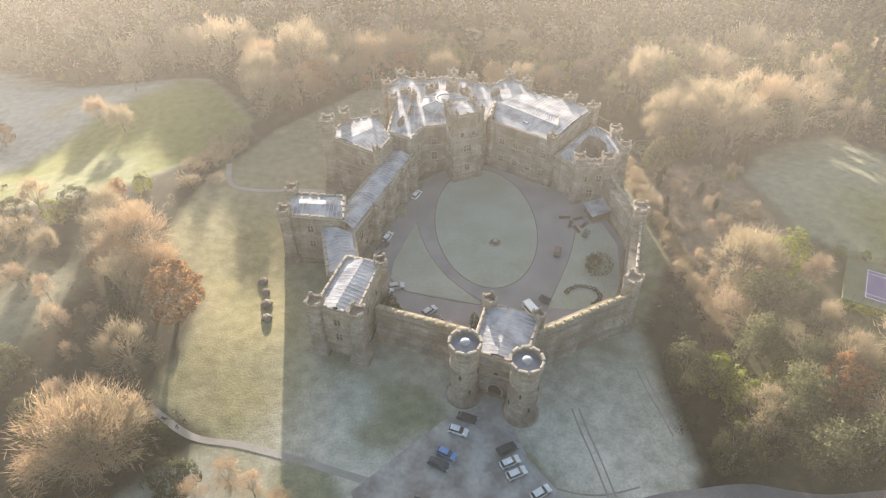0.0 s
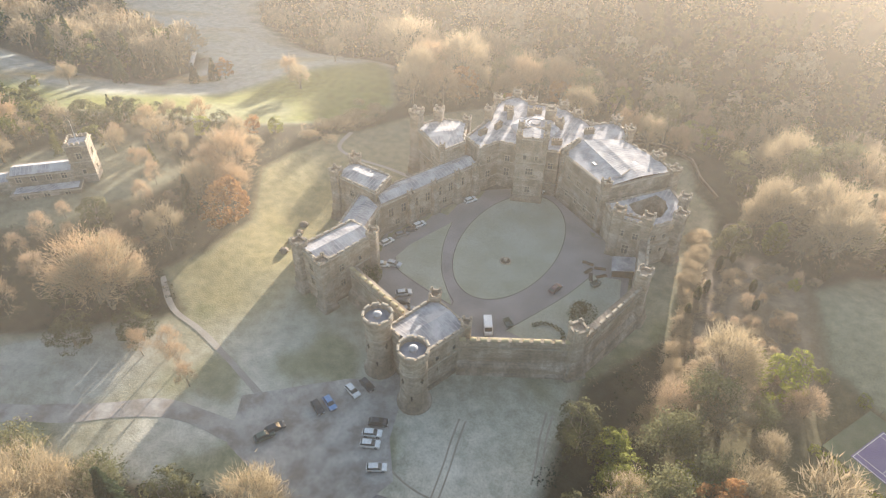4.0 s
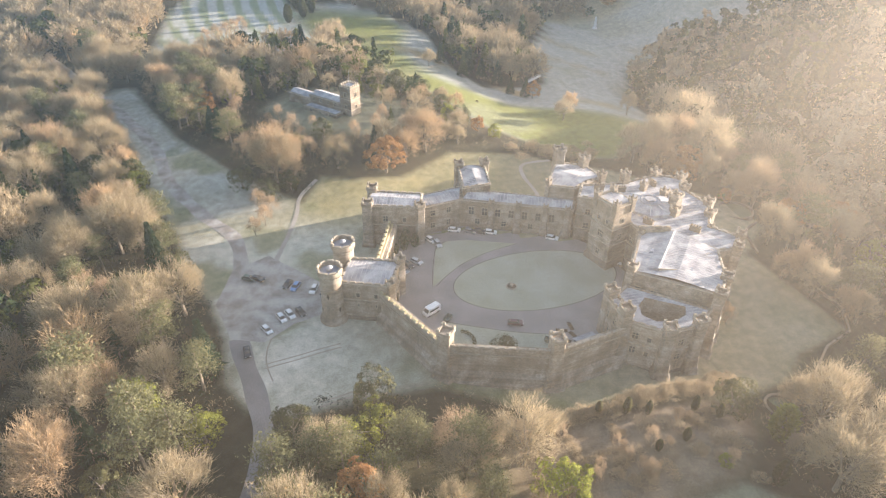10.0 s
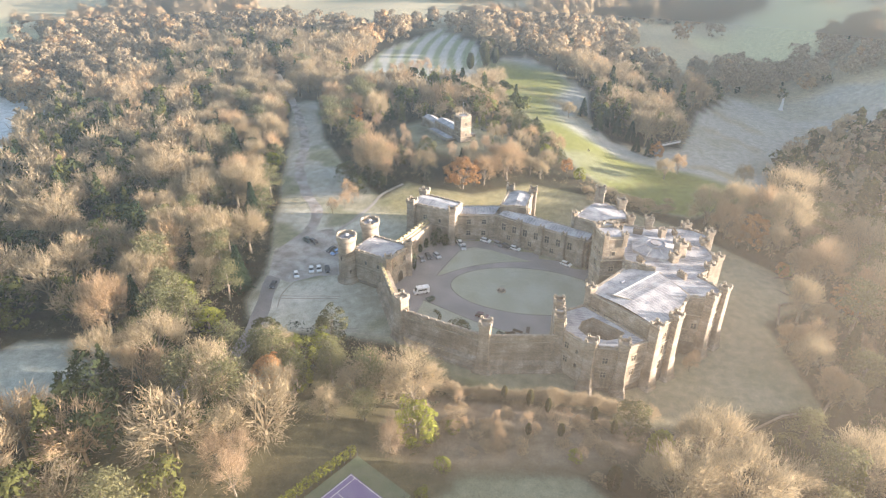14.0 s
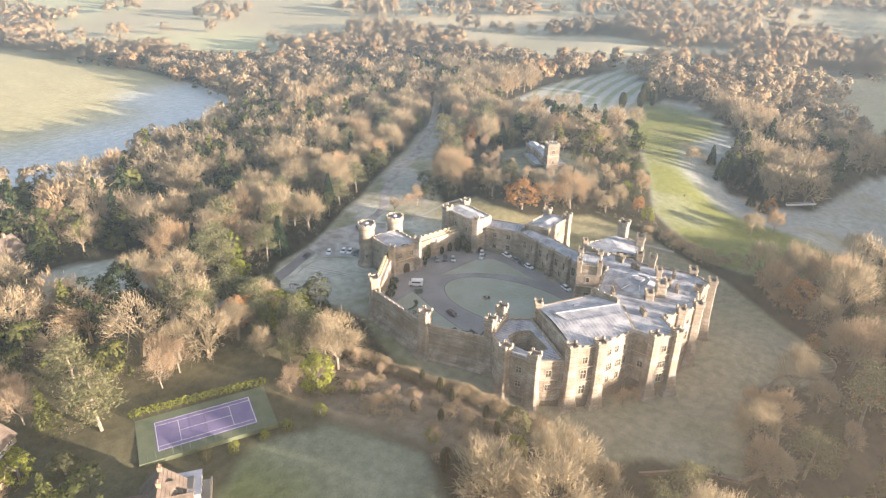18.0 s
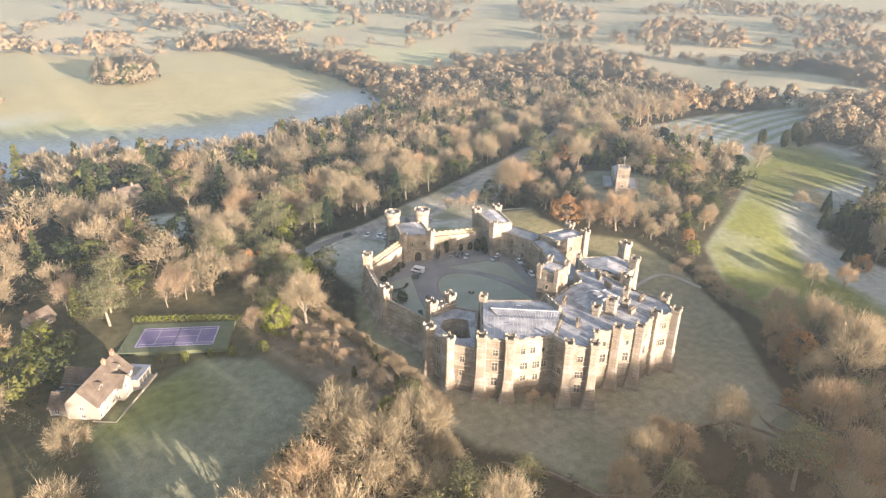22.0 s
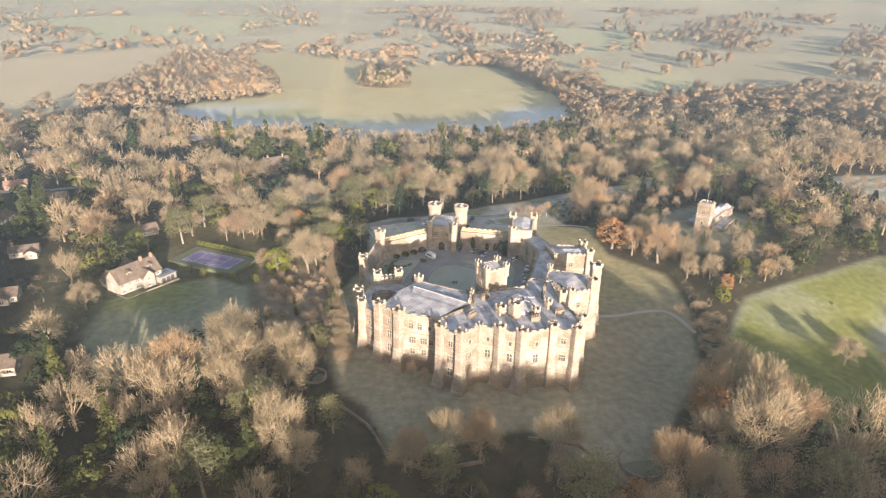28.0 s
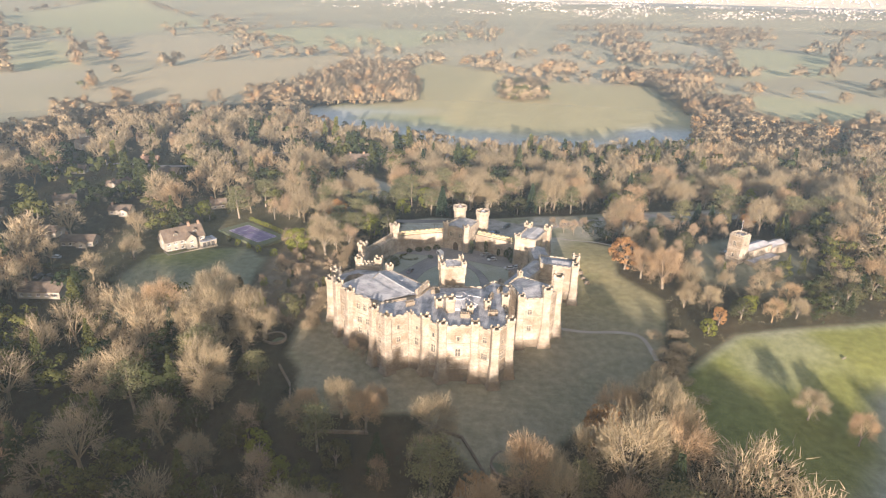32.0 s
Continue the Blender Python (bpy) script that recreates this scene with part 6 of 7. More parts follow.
ux, uy = scatter(-200, 260, -60, 340, 7.4)
ok = free(ux, uy, 1.0) & (uy < 205) & (np.hypot(ux - 20, uy - 130) < 225) & ~((ux > 66) & (ux < 96) & (uy > 118) & (uy < 168))
wood("leafless_undergrowth", "tan leafless scrub below the woodland trees", list(zip(ux[ok].tolist(), uy[ok].tolist())), 0, 56, 1.5, 0.28, TWIG_FAR, 0.3, 0.5)

# distant woods, hedgerows and the clump in the field
fx, fy = scatter(-900, 800, -800, 900, 13.5)
wx, wy = scatter(-1800, 1700, -2300, 1000, 29)
keep_far = np.hypot(wx, wy - 100) > 740
fx, fy = np.concatenate([fx[np.hypot(fx, fy - 100) <= 740], wx[keep_far]]), np.concatenate([fy[np.hypot(fx, fy - 100) <= 740], wy[keep_far]])
ok = free(fx, fy, 4) & ~((fx > -330) & (fx < 330) & (fy > -150) & (fy < 430))
rr = np.hypot(fx, fy - 100)
ok &= (lumps(fx, fy, 120, 1.0) > 0.42 + 0.22 * step(500, 1500, rr)) | (rr < 420)
ok &= ((fx < -130) & (fy > -650)) | (fy > -190) & (fx < 420) | ((fx < -130) & (lumps(fx, fy, 120, 1.0) > 0.62)) | (lumps(fx, fy, 95, 6.0) > 0.8)
pts = list(zip(fx[ok].tolist(), fy[ok].tolist()))
for poly in [NEAR_FIELD, BROWN_FIELD, *FAR_FIELDS]:
    for (x0, y0), (x1, y1) in zip(poly, poly[1:] + poly[:1]):
        n = int(math.hypot(x1 - x0, y1 - y0) / 9)
        for i in range(n):
            if rng.random() < (0.75 if poly is NEAR_FIELD else 0.3) * step(0.25, 0.45, float(lumps(x0 + (x1 - x0) * i / n, y0 + (y1 - y0) * i / n, 45, 2.0))):
                pts.append((x0 + (x1 - x0) * i / n + rng.normal() * 2.5, y0 + (y1 - y0) * i / n + rng.normal() * 2.5))
clump = []
for i in range(75):
    a, q = rng.random() * 6.283, 20 * math.sqrt(rng.random())
    clump.append((15 + 1.3 * q * math.cos(a), -440 + 1.2 * q * math.sin(a)))
for x, y, rx, ry, n in ((-24, -737, 26, 8, 30), (-176, -640, 70, 25, 120), (-204, -420, 40, 30, 70), (-215, -330, 18, 50, 40)):
    for i in range(n):
        a, q = rng.random() * 6.283, math.sqrt(rng.random())
        pts.append((x + rx * q * math.cos(a), y + ry * q * math.sin(a)))
wood("field_clump", "tall round clump of trees in the open field", clump[:50], 0, 300, 1.5, 0.6, TWIG_HAZED, 1.9, 2.4)
wood("field_clump_evergreens", "tall dark pines in the field clump", clump[50:], 1, 160, 2.6, 0.9, GREEN_FAR, 1.9, 2.5)
belt = []
for i in range(330):
    u, v = rng.random(), rng.random()
    west = 238 - 98 * step(0.0, 0.25, v) + 75 * step(0.3, 0.95, v)
    belt.append((float(west + (302 - west) * u), -262 - 395 * v))
wood("field_belt", "belt of tall leafless trees between fields", belt, 0, 200, 1.7, 0.6, TWIG_HAZED, 1.4, 2.0)
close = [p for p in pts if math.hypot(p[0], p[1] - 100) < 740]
wood("distant_woodland", "leafless woods and hedgerows beyond the park", close, 0, 230, 1.9, 0.7, TWIG_HAZED, 1.1, 1.9)
wood("far_woodland", "far leafless woods and hedgerows, paled for haze", [p for p in pts if math.hypot(p[0], p[1] - 100) >= 740], 0, 90, 3.0, 1.3, TWIG_HAZED, 1.5, 2.2)
pts = [(x + 6, y + 5) for x, y in pts if rng.random() < 0.10]
wood("distant_evergreens", "distant dark evergreens", pts, 1, 70, 3.6, 1.3, GREEN_FAR, 0.6, 1.0)

# ---- vehicles ----
def car_meshes():
    prof = [(-2.1, 0.35), (-2.15, 0.62), (-2.05, 0.88), (-1.35, 0.96), (1.0, 0.98), (1.75, 0.9), (2.1, 0.75), (2.15, 0.45), (2.05, 0.3)]
    k = Mesh()
    k.rings([[(x, y, z) for x, z in prof] for y in (-0.86, 0.86)], False, False)
    n = len(prof)
    k.f += [tuple(range(n - 1, -1, -1)), tuple(range(n, 2 * n))]
    body = k.get()
    k = Mesh()
    k.rings([[(-1.95, -0.8, 0.9), (1.15, -0.8, 0.95), (1.15, 0.8, 0.95), (-1.95, 0.8, 0.9)], [(-1.55, -0.62, 1.42), (0.35, -0.62, 1.46), (0.35, 0.62, 1.46), (-1.55, 0.62, 1.42)]])
    cabin = k.get()
    k = Mesh()
    k.rings([[(-1.6, -0.65, 1.40), (0.4, -0.65, 1.44), (0.4, 0.65, 1.44), (-1.6, 0.65, 1.40)], [(-1.35, -0.5, 1.5), (0.15, -0.5, 1.52), (0.15, 0.5, 1.52), (-1.35, 0.5, 1.5)]], True, True)
    rf = k.get()
    k = Mesh()
    k.rings([[(0.31 * math.cos(a) , y, 0.31 * math.sin(a)) for a in [2 * math.pi * i / 14 for i in range(14)]] for y in (-0.11, 0.11)], True, True)
    wheel = k.get()
    k = Mesh()
    k.rings([[(0.18 * math.cos(a), y, 0.18 * math.sin(a)) for a in [2 * math.pi * i / 10 for i in range(10)]] for y in (-0.125, 0.125)], True, True)
    return body, cabin, rf, wheel, k.get()


CAR = car_meshes()


def make_car(colour):
    t = thing("car", colour + " car with frosted windows parked at the castle", "car", group="parked cars")
    body = part("body", CAR[0], PAINTS[colour], t)
    part("cabin_glass", CAR[1], GLASS, t)
    part("roof", CAR[2], PAINTS[colour], t)
    for x in (-1.3, 1.32):
        for y in (-0.78, 0.78):
            w = part("wheel", CAR[3], RUBBER, t, m=pose(x, y, 0.31))
            part("rim", CAR[4], PAINTS["silver"], w)
    for y in (-0.6, 0.6):
        for x, mm, nm in ((2.12, PAINTS["white"], "headlight"), (-2.13, PAINTS["red"], "tail_light")):
            k = Mesh()
            k.box(x - 0.05, x + 0.05, y - 0.2, y + 0.2, 0.6, 0.76)
            part(nm, k.get(), mm, t)
    return t


first = {}


def car(colour, x, y, ang, z=0.1):
    m = pose(x, y, gz(x, y) + z, 0, 0, ang)
    if colour in first:
        return copy_thing(first[colour], m)
    first[colour] = make_car(colour)
    first[colour].matrix_basis = m


for c, x, y, a in (("dark", 5.0, 77.2, -20), ("white", 3.0, 74.2, -20), ("blue", 0.6, 68.9, -27), ("dark", -1.0, 66.6, -27), ("dark", 12.8, 70.0, 24), ("white", 13.2, 67.0, 24), ("white", 14.3, 64.6, 24), ("white", 18.6, 60.6, 30), ("dark", -5.6, 57.8, 60), ("green", -6.3, 55.2, 60),
                   ("white", -19.0, 122.5, 70), ("grey", -17.2, 127.6, 55), ("dark", -16.2, 130.6, 60), ("white", -15.2, 134.2, 66), ("white", -7.8, 153.4, 62), ("white", 9.4, 168.0, 75), ("silver", -12.0, 115.2, 10), ("red", 30.8, 128.2, 75), ("dark", -2.2, 103.6, 30), ("silver", -3.4, 106.6, 40),
                   ("white", -14.6, 113.4, 30), ("grey", 0.4, 101.6, 35)):
    car(c, x, y, a)
car("dark", 26.5, 55.5, 8)
car("silver", 150.0, 116.0, 40)
car("dark", 154.0, 108.0, 60)


def van(x, y, ang):
    t = thing("van", "white camper van parked in the courtyard", "van", pose(x, y, gz(x, y) + 0.1, 0, 0, ang))
    prof = [(-2.6, 0.4), (-2.65, 2.3), (-2.5, 2.5), (1.5, 2.5), (1.7, 2.35), (2.2, 1.35), (2.6, 1.15), (2.65, 0.4)]
    k = Mesh()
    k.rings([[(px_, y_, z_) for px_, z_ in prof] for y_ in (-1.0, 1.0)])
    n = len(prof)
    k.f += [tuple(range(n - 1, -1, -1)), tuple(range(n, 2 * n))]
    part("body", k.get(), PAINTS["white"], t)
    for s in (-1, 1):
        k = Mesh()
        k.box(-1.8, 1.4, s * 1.01 - 0.01, s * 1.01 + 0.01, 1.4, 2.0)
        part("window", k.get(), GLASS, t)
        for wx in (-1.6, 1.7):
            part("wheel", CAR[3], RUBBER, t, m=pose(wx, s * 0.92, 0.31))
    k = Mesh()
    k.quad((1.74, -0.9, 2.3), (2.24, -0.9, 1.38), (2.24, 0.9, 1.38), (1.74, 0.9, 2.3))
    part("windscreen", k.get(), GLASS, t)


van(21.4, 106.3, -60)

# ---- church ----
def prism(x0, x1, y0, y1, z0, z1):
    return [(x0, y0), (x1, y0), (x1, y1), (x0, y1)]


def turned(poly, cx, cy, ang):
    ca, sa = math.cos(radians(ang)), math.sin(radians(ang))
    return [(cx + x * ca - y * sa, cy + x * sa + y * ca) for x, y in poly]


CX, CY, CA = -112.0, 97.5, 43.0
ch_z = 5.6
tower = block("church_tower", "pale stone church tower with battlements", turned(prism(-3.1, 3.1, -3.1, 3.1, 0, 0), CX, CY, CA), ch_z - 1, 20.2, windows={i: [(0.5, 14.6, "two"), (0.5, 9.5, "small")] for i in range(4)}, plinth=1.4, pitch=1.4, mesh=MERLON_SMALL, courses=(9.0, 13.6), category="church tower")
k = Mesh()
k.tube((CX, CY, 18.0), (CX, CY, 26.0), 0.09, 0.05, 6)
part("flagpole", k.get(), WHITE_LINE, tower, "white flagpole")
block("church_nave", "pale stone church nave with leaded roof", turned(prism(-21.0, -3.1, -3.8, 3.8, 0, 0), CX, CY, CA), ch_z - 1, 12.4, windows={0: [(u, 9.2, "two") for u in (0.15, 0.38, 0.62, 0.85)], 2: [(u, 9.2, "two") for u in (0.15, 0.38, 0.62, 0.85)]}, ridge=CA, rise=1.2, plinth=0, roof_drop=0.05, merlon_skip=(0, 1, 2, 3), category="church")
for s in (-1, 1):
    block("church_aisle", "church aisle with lean-to lead roof", turned(prism(-20.0, -1.0, 3.8 if s > 0 else -8.6, 8.6 if s > 0 else -3.8, 0, 0), CX, CY, CA), ch_z - 1, 9.0, windows={0 if s < 0 else 2: [(u, 6.2, "two") for u in (0.2, 0.5, 0.8)]}, roof_drop=0.05, plinth=0.8, merlon_skip=(0, 1, 2, 3), category="church")
block("church_chancel", "church chancel with pale lead roof", turned(prism(-35.0, -21.0, -3.4, 3.4, 0, 0), CX, CY, CA), ch_z - 1, 10.4, windows={3: [(0.5, 6.6, "three")]}, ridge=CA, rise=1.2, plinth=0.8, merlon_skip=(0, 1, 2, 3), roof_drop=0.05, category="church")

# ---- tennis court ----
TA, TB, TD = Vector((123.0, 96.6)), Vector((102.2, 108.4)), Vector((128.4, 106.2))
u = (TB - TA).normalized()
v = Vector((-u.y, u.x)) * (-1 if Vector((-u.y, u.x)).dot(TD - TA) < 0 else 1)
to = TA
tz = max(gz(*(TA + u * a + v * b)) for a in (0, 12, 24) for b in (0, 5, 11)) + 0.12
court = thing("tennis_court", "purple tennis court with white lines, green surround", "tennis court")


def flat(name, a0, a1, b0, b1, z, mat, h=0.03):
    k = Mesh()
    k.rings([[(*(to + u * a + v * b), zz) for a, b in ((a0, b0), (a1, b0), (a1, b1), (a0, b1))] for zz in (z - h, z)], True, True)
    return part(name, k.get(), mat, court)


flat("surround", -4.5, 28.5, -3.0, 14.0, tz, COURT_GREEN, 1.2)
flat("playing_surface", -0.2, 24.0, -0.2, 11.2, tz + 0.02, COURT_BLUE, 0.02)
for a0, a1, b0, b1 in ((0, 23.77, 0, 0.14), (0, 23.77, 10.83, 10.97), (0, 23.77, 1.37, 1.48), (0, 23.77, 9.49, 9.6), (0, 0.14, 0, 10.97), (23.63, 23.77, 0, 10.97), (5.48, 5.59, 1.37, 9.6), (18.28, 18.39, 1.37, 9.6), (5.5, 18.3, 5.43, 5.54)):
    flat("line", a0, a1, b0, b1, tz + 0.035, WHITE_LINE, 0.01)
k = Mesh()
for s in (-0.9, 11.87):
    p = to + u * 11.885 + v * s
    k.tube((p.x, p.y, tz), (p.x, p.y, tz + 1.07), 0.05, 0.05, 6)
part("net_posts", k.get(), IRON, court)
k = Mesh()
p, q = to + u * 11.885 + v * -0.9, to + u * 11.885 + v * 11.87
for i in range(9):
    z0 = tz + 0.06 + i * 0.11
    k.tube((p.x, p.y, z0), (q.x, q.y, z0), 0.012 if i < 8 else 0.045, 0.012 if i < 8 else 0.045, 3)
part("net", k.get(), IRON, court)
for i in range(34):
    pos = [(-4.5 + 33 * i / 17, -3.0) if i < 18 else (-4.5 + 33 * (i - 17) / 17, 14.0)][0]
    k = Mesh()
    w = to + u * pos[0] + v * pos[1]
    k.tube((w.x, w.y, tz - 0.5), (w.x, w.y, tz + 2.7), 0.04, 0.04, 5)
    part("fence_post", k.get(), IRON, court)

# ---- houses ----
def house(x, y, ang, w, d, h, pitch, wall, tile, label, wings=(), chimneys=((0.3, 0.0),), z=None):
    """A house: walls with windows, gabled roof with eaves, chimneys, and gabled wings."""
    z = gz(x, y) - 0.3 if z is None else z
    t = thing("house", label, "house", pose(x, y, z, 0, 0, ang))

    def gabled(cx, cy, w, d, h, rot, nwin):
        rise = d / 2 * math.tan(radians(pitch))
        m = pose(cx, cy, 0, 0, 0, rot)
        k = Mesh()
        wins = [(w * (i + 0.5) / nwin, zz) for i in range(nwin) for zz in ([0.9, 3.4] if h > 4 else [0.9])]
        for a, b, hs in (((-w / 2, -d / 2), (w / 2, -d / 2), wins), ((w / 2, -d / 2), (w / 2, d / 2), [(d / 2, 0.9)] + ([(d / 2, 3.4)] if h > 4 else [])), ((w / 2, d / 2), (-w / 2, d / 2), wins), ((-w / 2, d / 2), (-w / 2, -d / 2), [(d / 2, 0.9)])):
            o, dd, nn = skin(k, a, b, -1.5, h, [(uu, zz, 1.4, 1.3) for uu, zz in hs])
            for uu, zz in hs:
                p = o + dd * uu
                wm = m @ pose(p.x, p.y, zz, 0, 0, math.degrees(math.atan2(dd.y, dd.x)))
                win = part("window", HOUSE_WIN[0], None, t, m=wm)
                part("pane", HOUSE_WIN[1], None, win)
        for s in (-1, 1):
            k.quad((s * w / 2, -d / 2, h), (s * w / 2, d / 2, h), (s * w / 2, 0, h + rise))
        part("wall", k.get(), wall, t, m=m)
        k, e = Mesh(), 0.45
        lo = h - e * math.tan(radians(pitch))
        for s in (-1, 1):
            a = [(-w / 2 - e, s * (d / 2 + e), lo), (w / 2 + e, s * (d / 2 + e), lo), (w / 2 + e, 0, h + rise), (-w / 2 - e, 0, h + rise)]
            k.rings([[(q[0], q[1], q[2] + o) for q in a] for o in (0.02, 0.2)], True, True)
        rows = 7
        for s in (-1, 1):
            for i in range(rows):
                f0 = i / rows
                yy, zz = s * (d / 2 + e) * (1 - f0), lo + (h + rise - lo) * f0 + 0.21
                k.box(-w / 2 - e, w / 2 + e, yy - 0.05, yy + 0.05, zz - 0.02, zz + 0.05)
        part("roof", k.get(), tile, t, m=m)
        return rise
    r0 = gabled(0, 0, w, d, h, 0, max(2, int(w / 3)))
    for cx, cy, ww, dd, hh, rot in wings:
        gabled(cx, cy, ww, dd, hh, rot, max(1, int(ww / 3.2)))
    for fx_, fy_ in chimneys:
        k = Mesh()
        k.box(fx_ * w - 0.5, fx_ * w + 0.5, fy_ * d - 0.4, fy_ * d + 0.4, h, h + r0 + 1.1)
        k.box(fx_ * w - 0.58, fx_ * w + 0.58, fy_ * d - 0.48, fy_ * d + 0.48, h + r0 + 1.1, h + r0 + 1.3)
        for s in (-0.25, 0.25):
            k.rings([circle(fx_ * w + s, fy_ * d, q, 0.14, 8) for q in (h + r0 + 1.3, h + r0 + 1.8)], False, True)
        part("chimney", k.get(), BRICK, t)
    return t


def garden_front():
    """Dormers, flat-roofed garden room and terrace of the large house."""
    t = thing("garden_room", "flat-roofed white garden room with dark roof light", "house extension", pose(141.5, 126.5, gz(141.5, 126.5) - 0.3, 0, 0, 50))
    k = Mesh()
    k.box(-13.5, -6.2, 1.8, 7.4, -1.5, 2.9)
    part("wall", k.get(), RENDER, t)
    k = Mesh()
    k.box(-13.7, -6.0, 1.6, 7.6, 2.9, 3.1)
    part("roof", k.get(), LEAD_DARK, t)
    k = Mesh()
    k.box(-12.0, -7.6, 3.0, 6.2, 3.1, 3.35, (0.3, 0.3))
    part("roof_light", k.get(), GLASS, t)
    for x in (-12.4, -10.4, -8.4):
        k = Mesh()
        k.box(x, x + 1.5, 7.36, 7.46, 0.4, 2.4)
        part("glazed_door", k.get(), GLASS, t)
    for x in (3.6, -5.4):
        d = thing("dormer", "small gabled dormer with dark window on the tiled roof", "dormer", pose(141.5, 126.5, gz(141.5, 126.5) - 0.3, 0, 0, 50))
        k = Mesh()
        k.box(x - 0.9, x + 0.9, 0.8, 3.0, 6.4, 8.0)
        part("wall", k.get(), RENDER, d)
        k = Mesh()
        k.box(x - 0.65, x + 0.65, 2.97, 3.05, 6.9, 7.8)
        part("window", k.get(), GLASS, d)
        k = Mesh()
        for s in (-1, 1):
            k.rings([[(x + s * 1.15, y, 7.8), (x, y, 8.9), (x, y, 9.05), (x + s * 1.15, y, 7.95)] for y in (0.2, 3.2)], True, True)
        part("roof", k.get(), TILE, d)
    w = thing("terrace_wall", "pale stone terrace wall before the house", "wall", pose(141.5, 126.5, gz(141.5, 126.5) - 0.3, 0, 0, 50))
    k = Mesh()
    k.box(-13, 9.5, 4.6, 9.2, -1.5, 0.35)
    part("paving", k.get(), GRAVEL, w)
    k = Mesh()
    k.box(-13, 9.5, 9.2, 9.6, -1.5, 1.0)
    part("wall", k.get(), COPING, w)
    k = Mesh()
    k.box(9.5, 9.9, 3.0, 9.6, -1.5, 1.0)
    part("wall", k.get(), COPING, w)


_f, _p = Mesh(), Mesh()
for a0, a1, b0, b1 in ((-0.7, 0.7, 0, 0.09), (-0.7, 0.7, 1.21, 1.3), (-0.7, -0.61, 0, 1.3), (0.61, 0.7, 0, 1.3), (-0.04, 0.04, 0, 1.3)):
    _f.box(a0, a1, 0.06, 0.2, b0, b1)
_f.box(-0.8, 0.8, -0.1, 0.1, -0.1, 0.0)
_p.quad((-0.7, 0.16, 0), (0.7, 0.16, 0), (0.7, 0.16, 1.3), (-0.7, 0.16, 1.3))
HOUSE_WIN = (from_lists("window", *_f.get()), from_lists("pane", *_p.get()))
HOUSE_WIN[0].materials.append(WHITE_LINE)
HOUSE_WIN[1].materials.append(GLASS)

house(141.5, 126.5, 50, 18, 9, 5.4, 45, RENDER, TILE, "large cream-rendered house with steep brown roof", ((-2.2, 3.2, 6.5, 4.8, 5.2, 90), (-4, -6.5, 9, 7, 4.4, 90), (5, -6, 8, 6, 3.0, 90)), ((-0.2, 0.02), (-0.46, 0.0)))
garden_front()
house(151, 74, 30, 8, 6, 2.8, 40, RENDER, TILE, "small pale cottage among garden trees", (), ((0.4, 0),))
house(103, -26, 20, 15, 10, 6.0, 38, STONE, TILE, "stone house with hipped brown roofs among trees", ((5, -5, 7, 7, 6.0, 90), (-5, -5, 7, 7, 6.0, 90)), ((0.3, 0), (-0.3, 0)))
for i, (hx, hy, ha, hw, hd, hh) in enumerate(VILLAGE):
    lab, wl, tl = (("pale rendered village house with brown roof", RENDER, TILE), ("brick village house with dull tiled roof", BRICK, TILE_RED if i in (4, 16) else TILE), ("stone village house with brown roof", STONE, TILE))[i % 3 if i not in (1, 2, 13, 14) else 0]
    house(hx, hy, ha, hw, hd, hh, 36 if hh > 4 else 27, wl, tl, lab, ((2.5, -4, 5.5, 5, min(hh, 2.8), 90),) if i % 2 else ((-3, 4, 5, 4.5, hh, 90),), ((0.38, 0),))
car("silver", 186.0, 154.5, 5)
car("dark", 181.0, 171.0, 80)
car("dark", 177.0, 170.5, 80)

# ---- bastions and garden walls on the slope ----
def bastion(x, y, r, z0, z1, label, a0=0.0, a1=360.0):
    """A round retaining wall with coping and a filled top."""
    t = thing("bastion", label, "retaining wall")
    n = 26
    k = Mesh()
    pts = [(radians(a0 + (a1 - a0) * i / n)) for i in range(n + 1)]
    k.rings([[(x + rr * math.cos(a), y + rr * math.sin(a), z) for rr, z in ((r + 0.35, z0), (r, z1), (r - 0.5, z1), (r - 0.5, z1 - 1.2))] for a in pts])
    part("wall", k.get(), STONE_DARK, t)
    c = Mesh()
    c.rings([[(x + rr * math.cos(a), y + rr * math.sin(a), z) for rr, z in ((r + 0.08, z1), (r + 0.08, z1 + 0.14), (r - 0.55, z1 + 0.14), (r - 0.55, z1))] for a in pts])
    part("coping", c.get(), STONE_DARK, t)
    s = Mesh()
    s.rings([circle(x, y, z1 - 0.8, r - 0.4, 24), circle(x, y, z1 - 0.65, r * 0.4, 24)], False, True)
    part("fill", s.get(), COURT_GREEN, t)
    return t


bastion(-24.0, 235.5, 6.5, gz(-24, 243) - 1, gz(-24, 233) + 0.35, "round stone bastion at the lawn's edge")
bastion(69.0, 187.0, 4.2, gz(69, 190) - 2.5, gz(66, 186) + 0.8, "round stone planter wall round a leafless tree")


def low_wall(pts, h, label, w=0.6):
    t = thing("garden_wall", label, "wall")
    for a, b in zip(pts, pts[1:]):
        k = Mesh()
        a, b = Vector(a), Vector(b)
        n = Vector((-(b - a).y, (b - a).x)).normalized() * w / 2
        m = max(2, int((b - a).length / 4))
        k.rings([[(*(q - n), gz(*q) - 1.2), (*(q - n), gz(*q) + h), (*(q + n), gz(*q) + h), (*(q + n), gz(*q) - 1.2)] for q in [a.lerp(b, i / m) for i in range(m + 1)]], True, True)
        part("wall", k.get(), STONE_DARK, t)
    return t


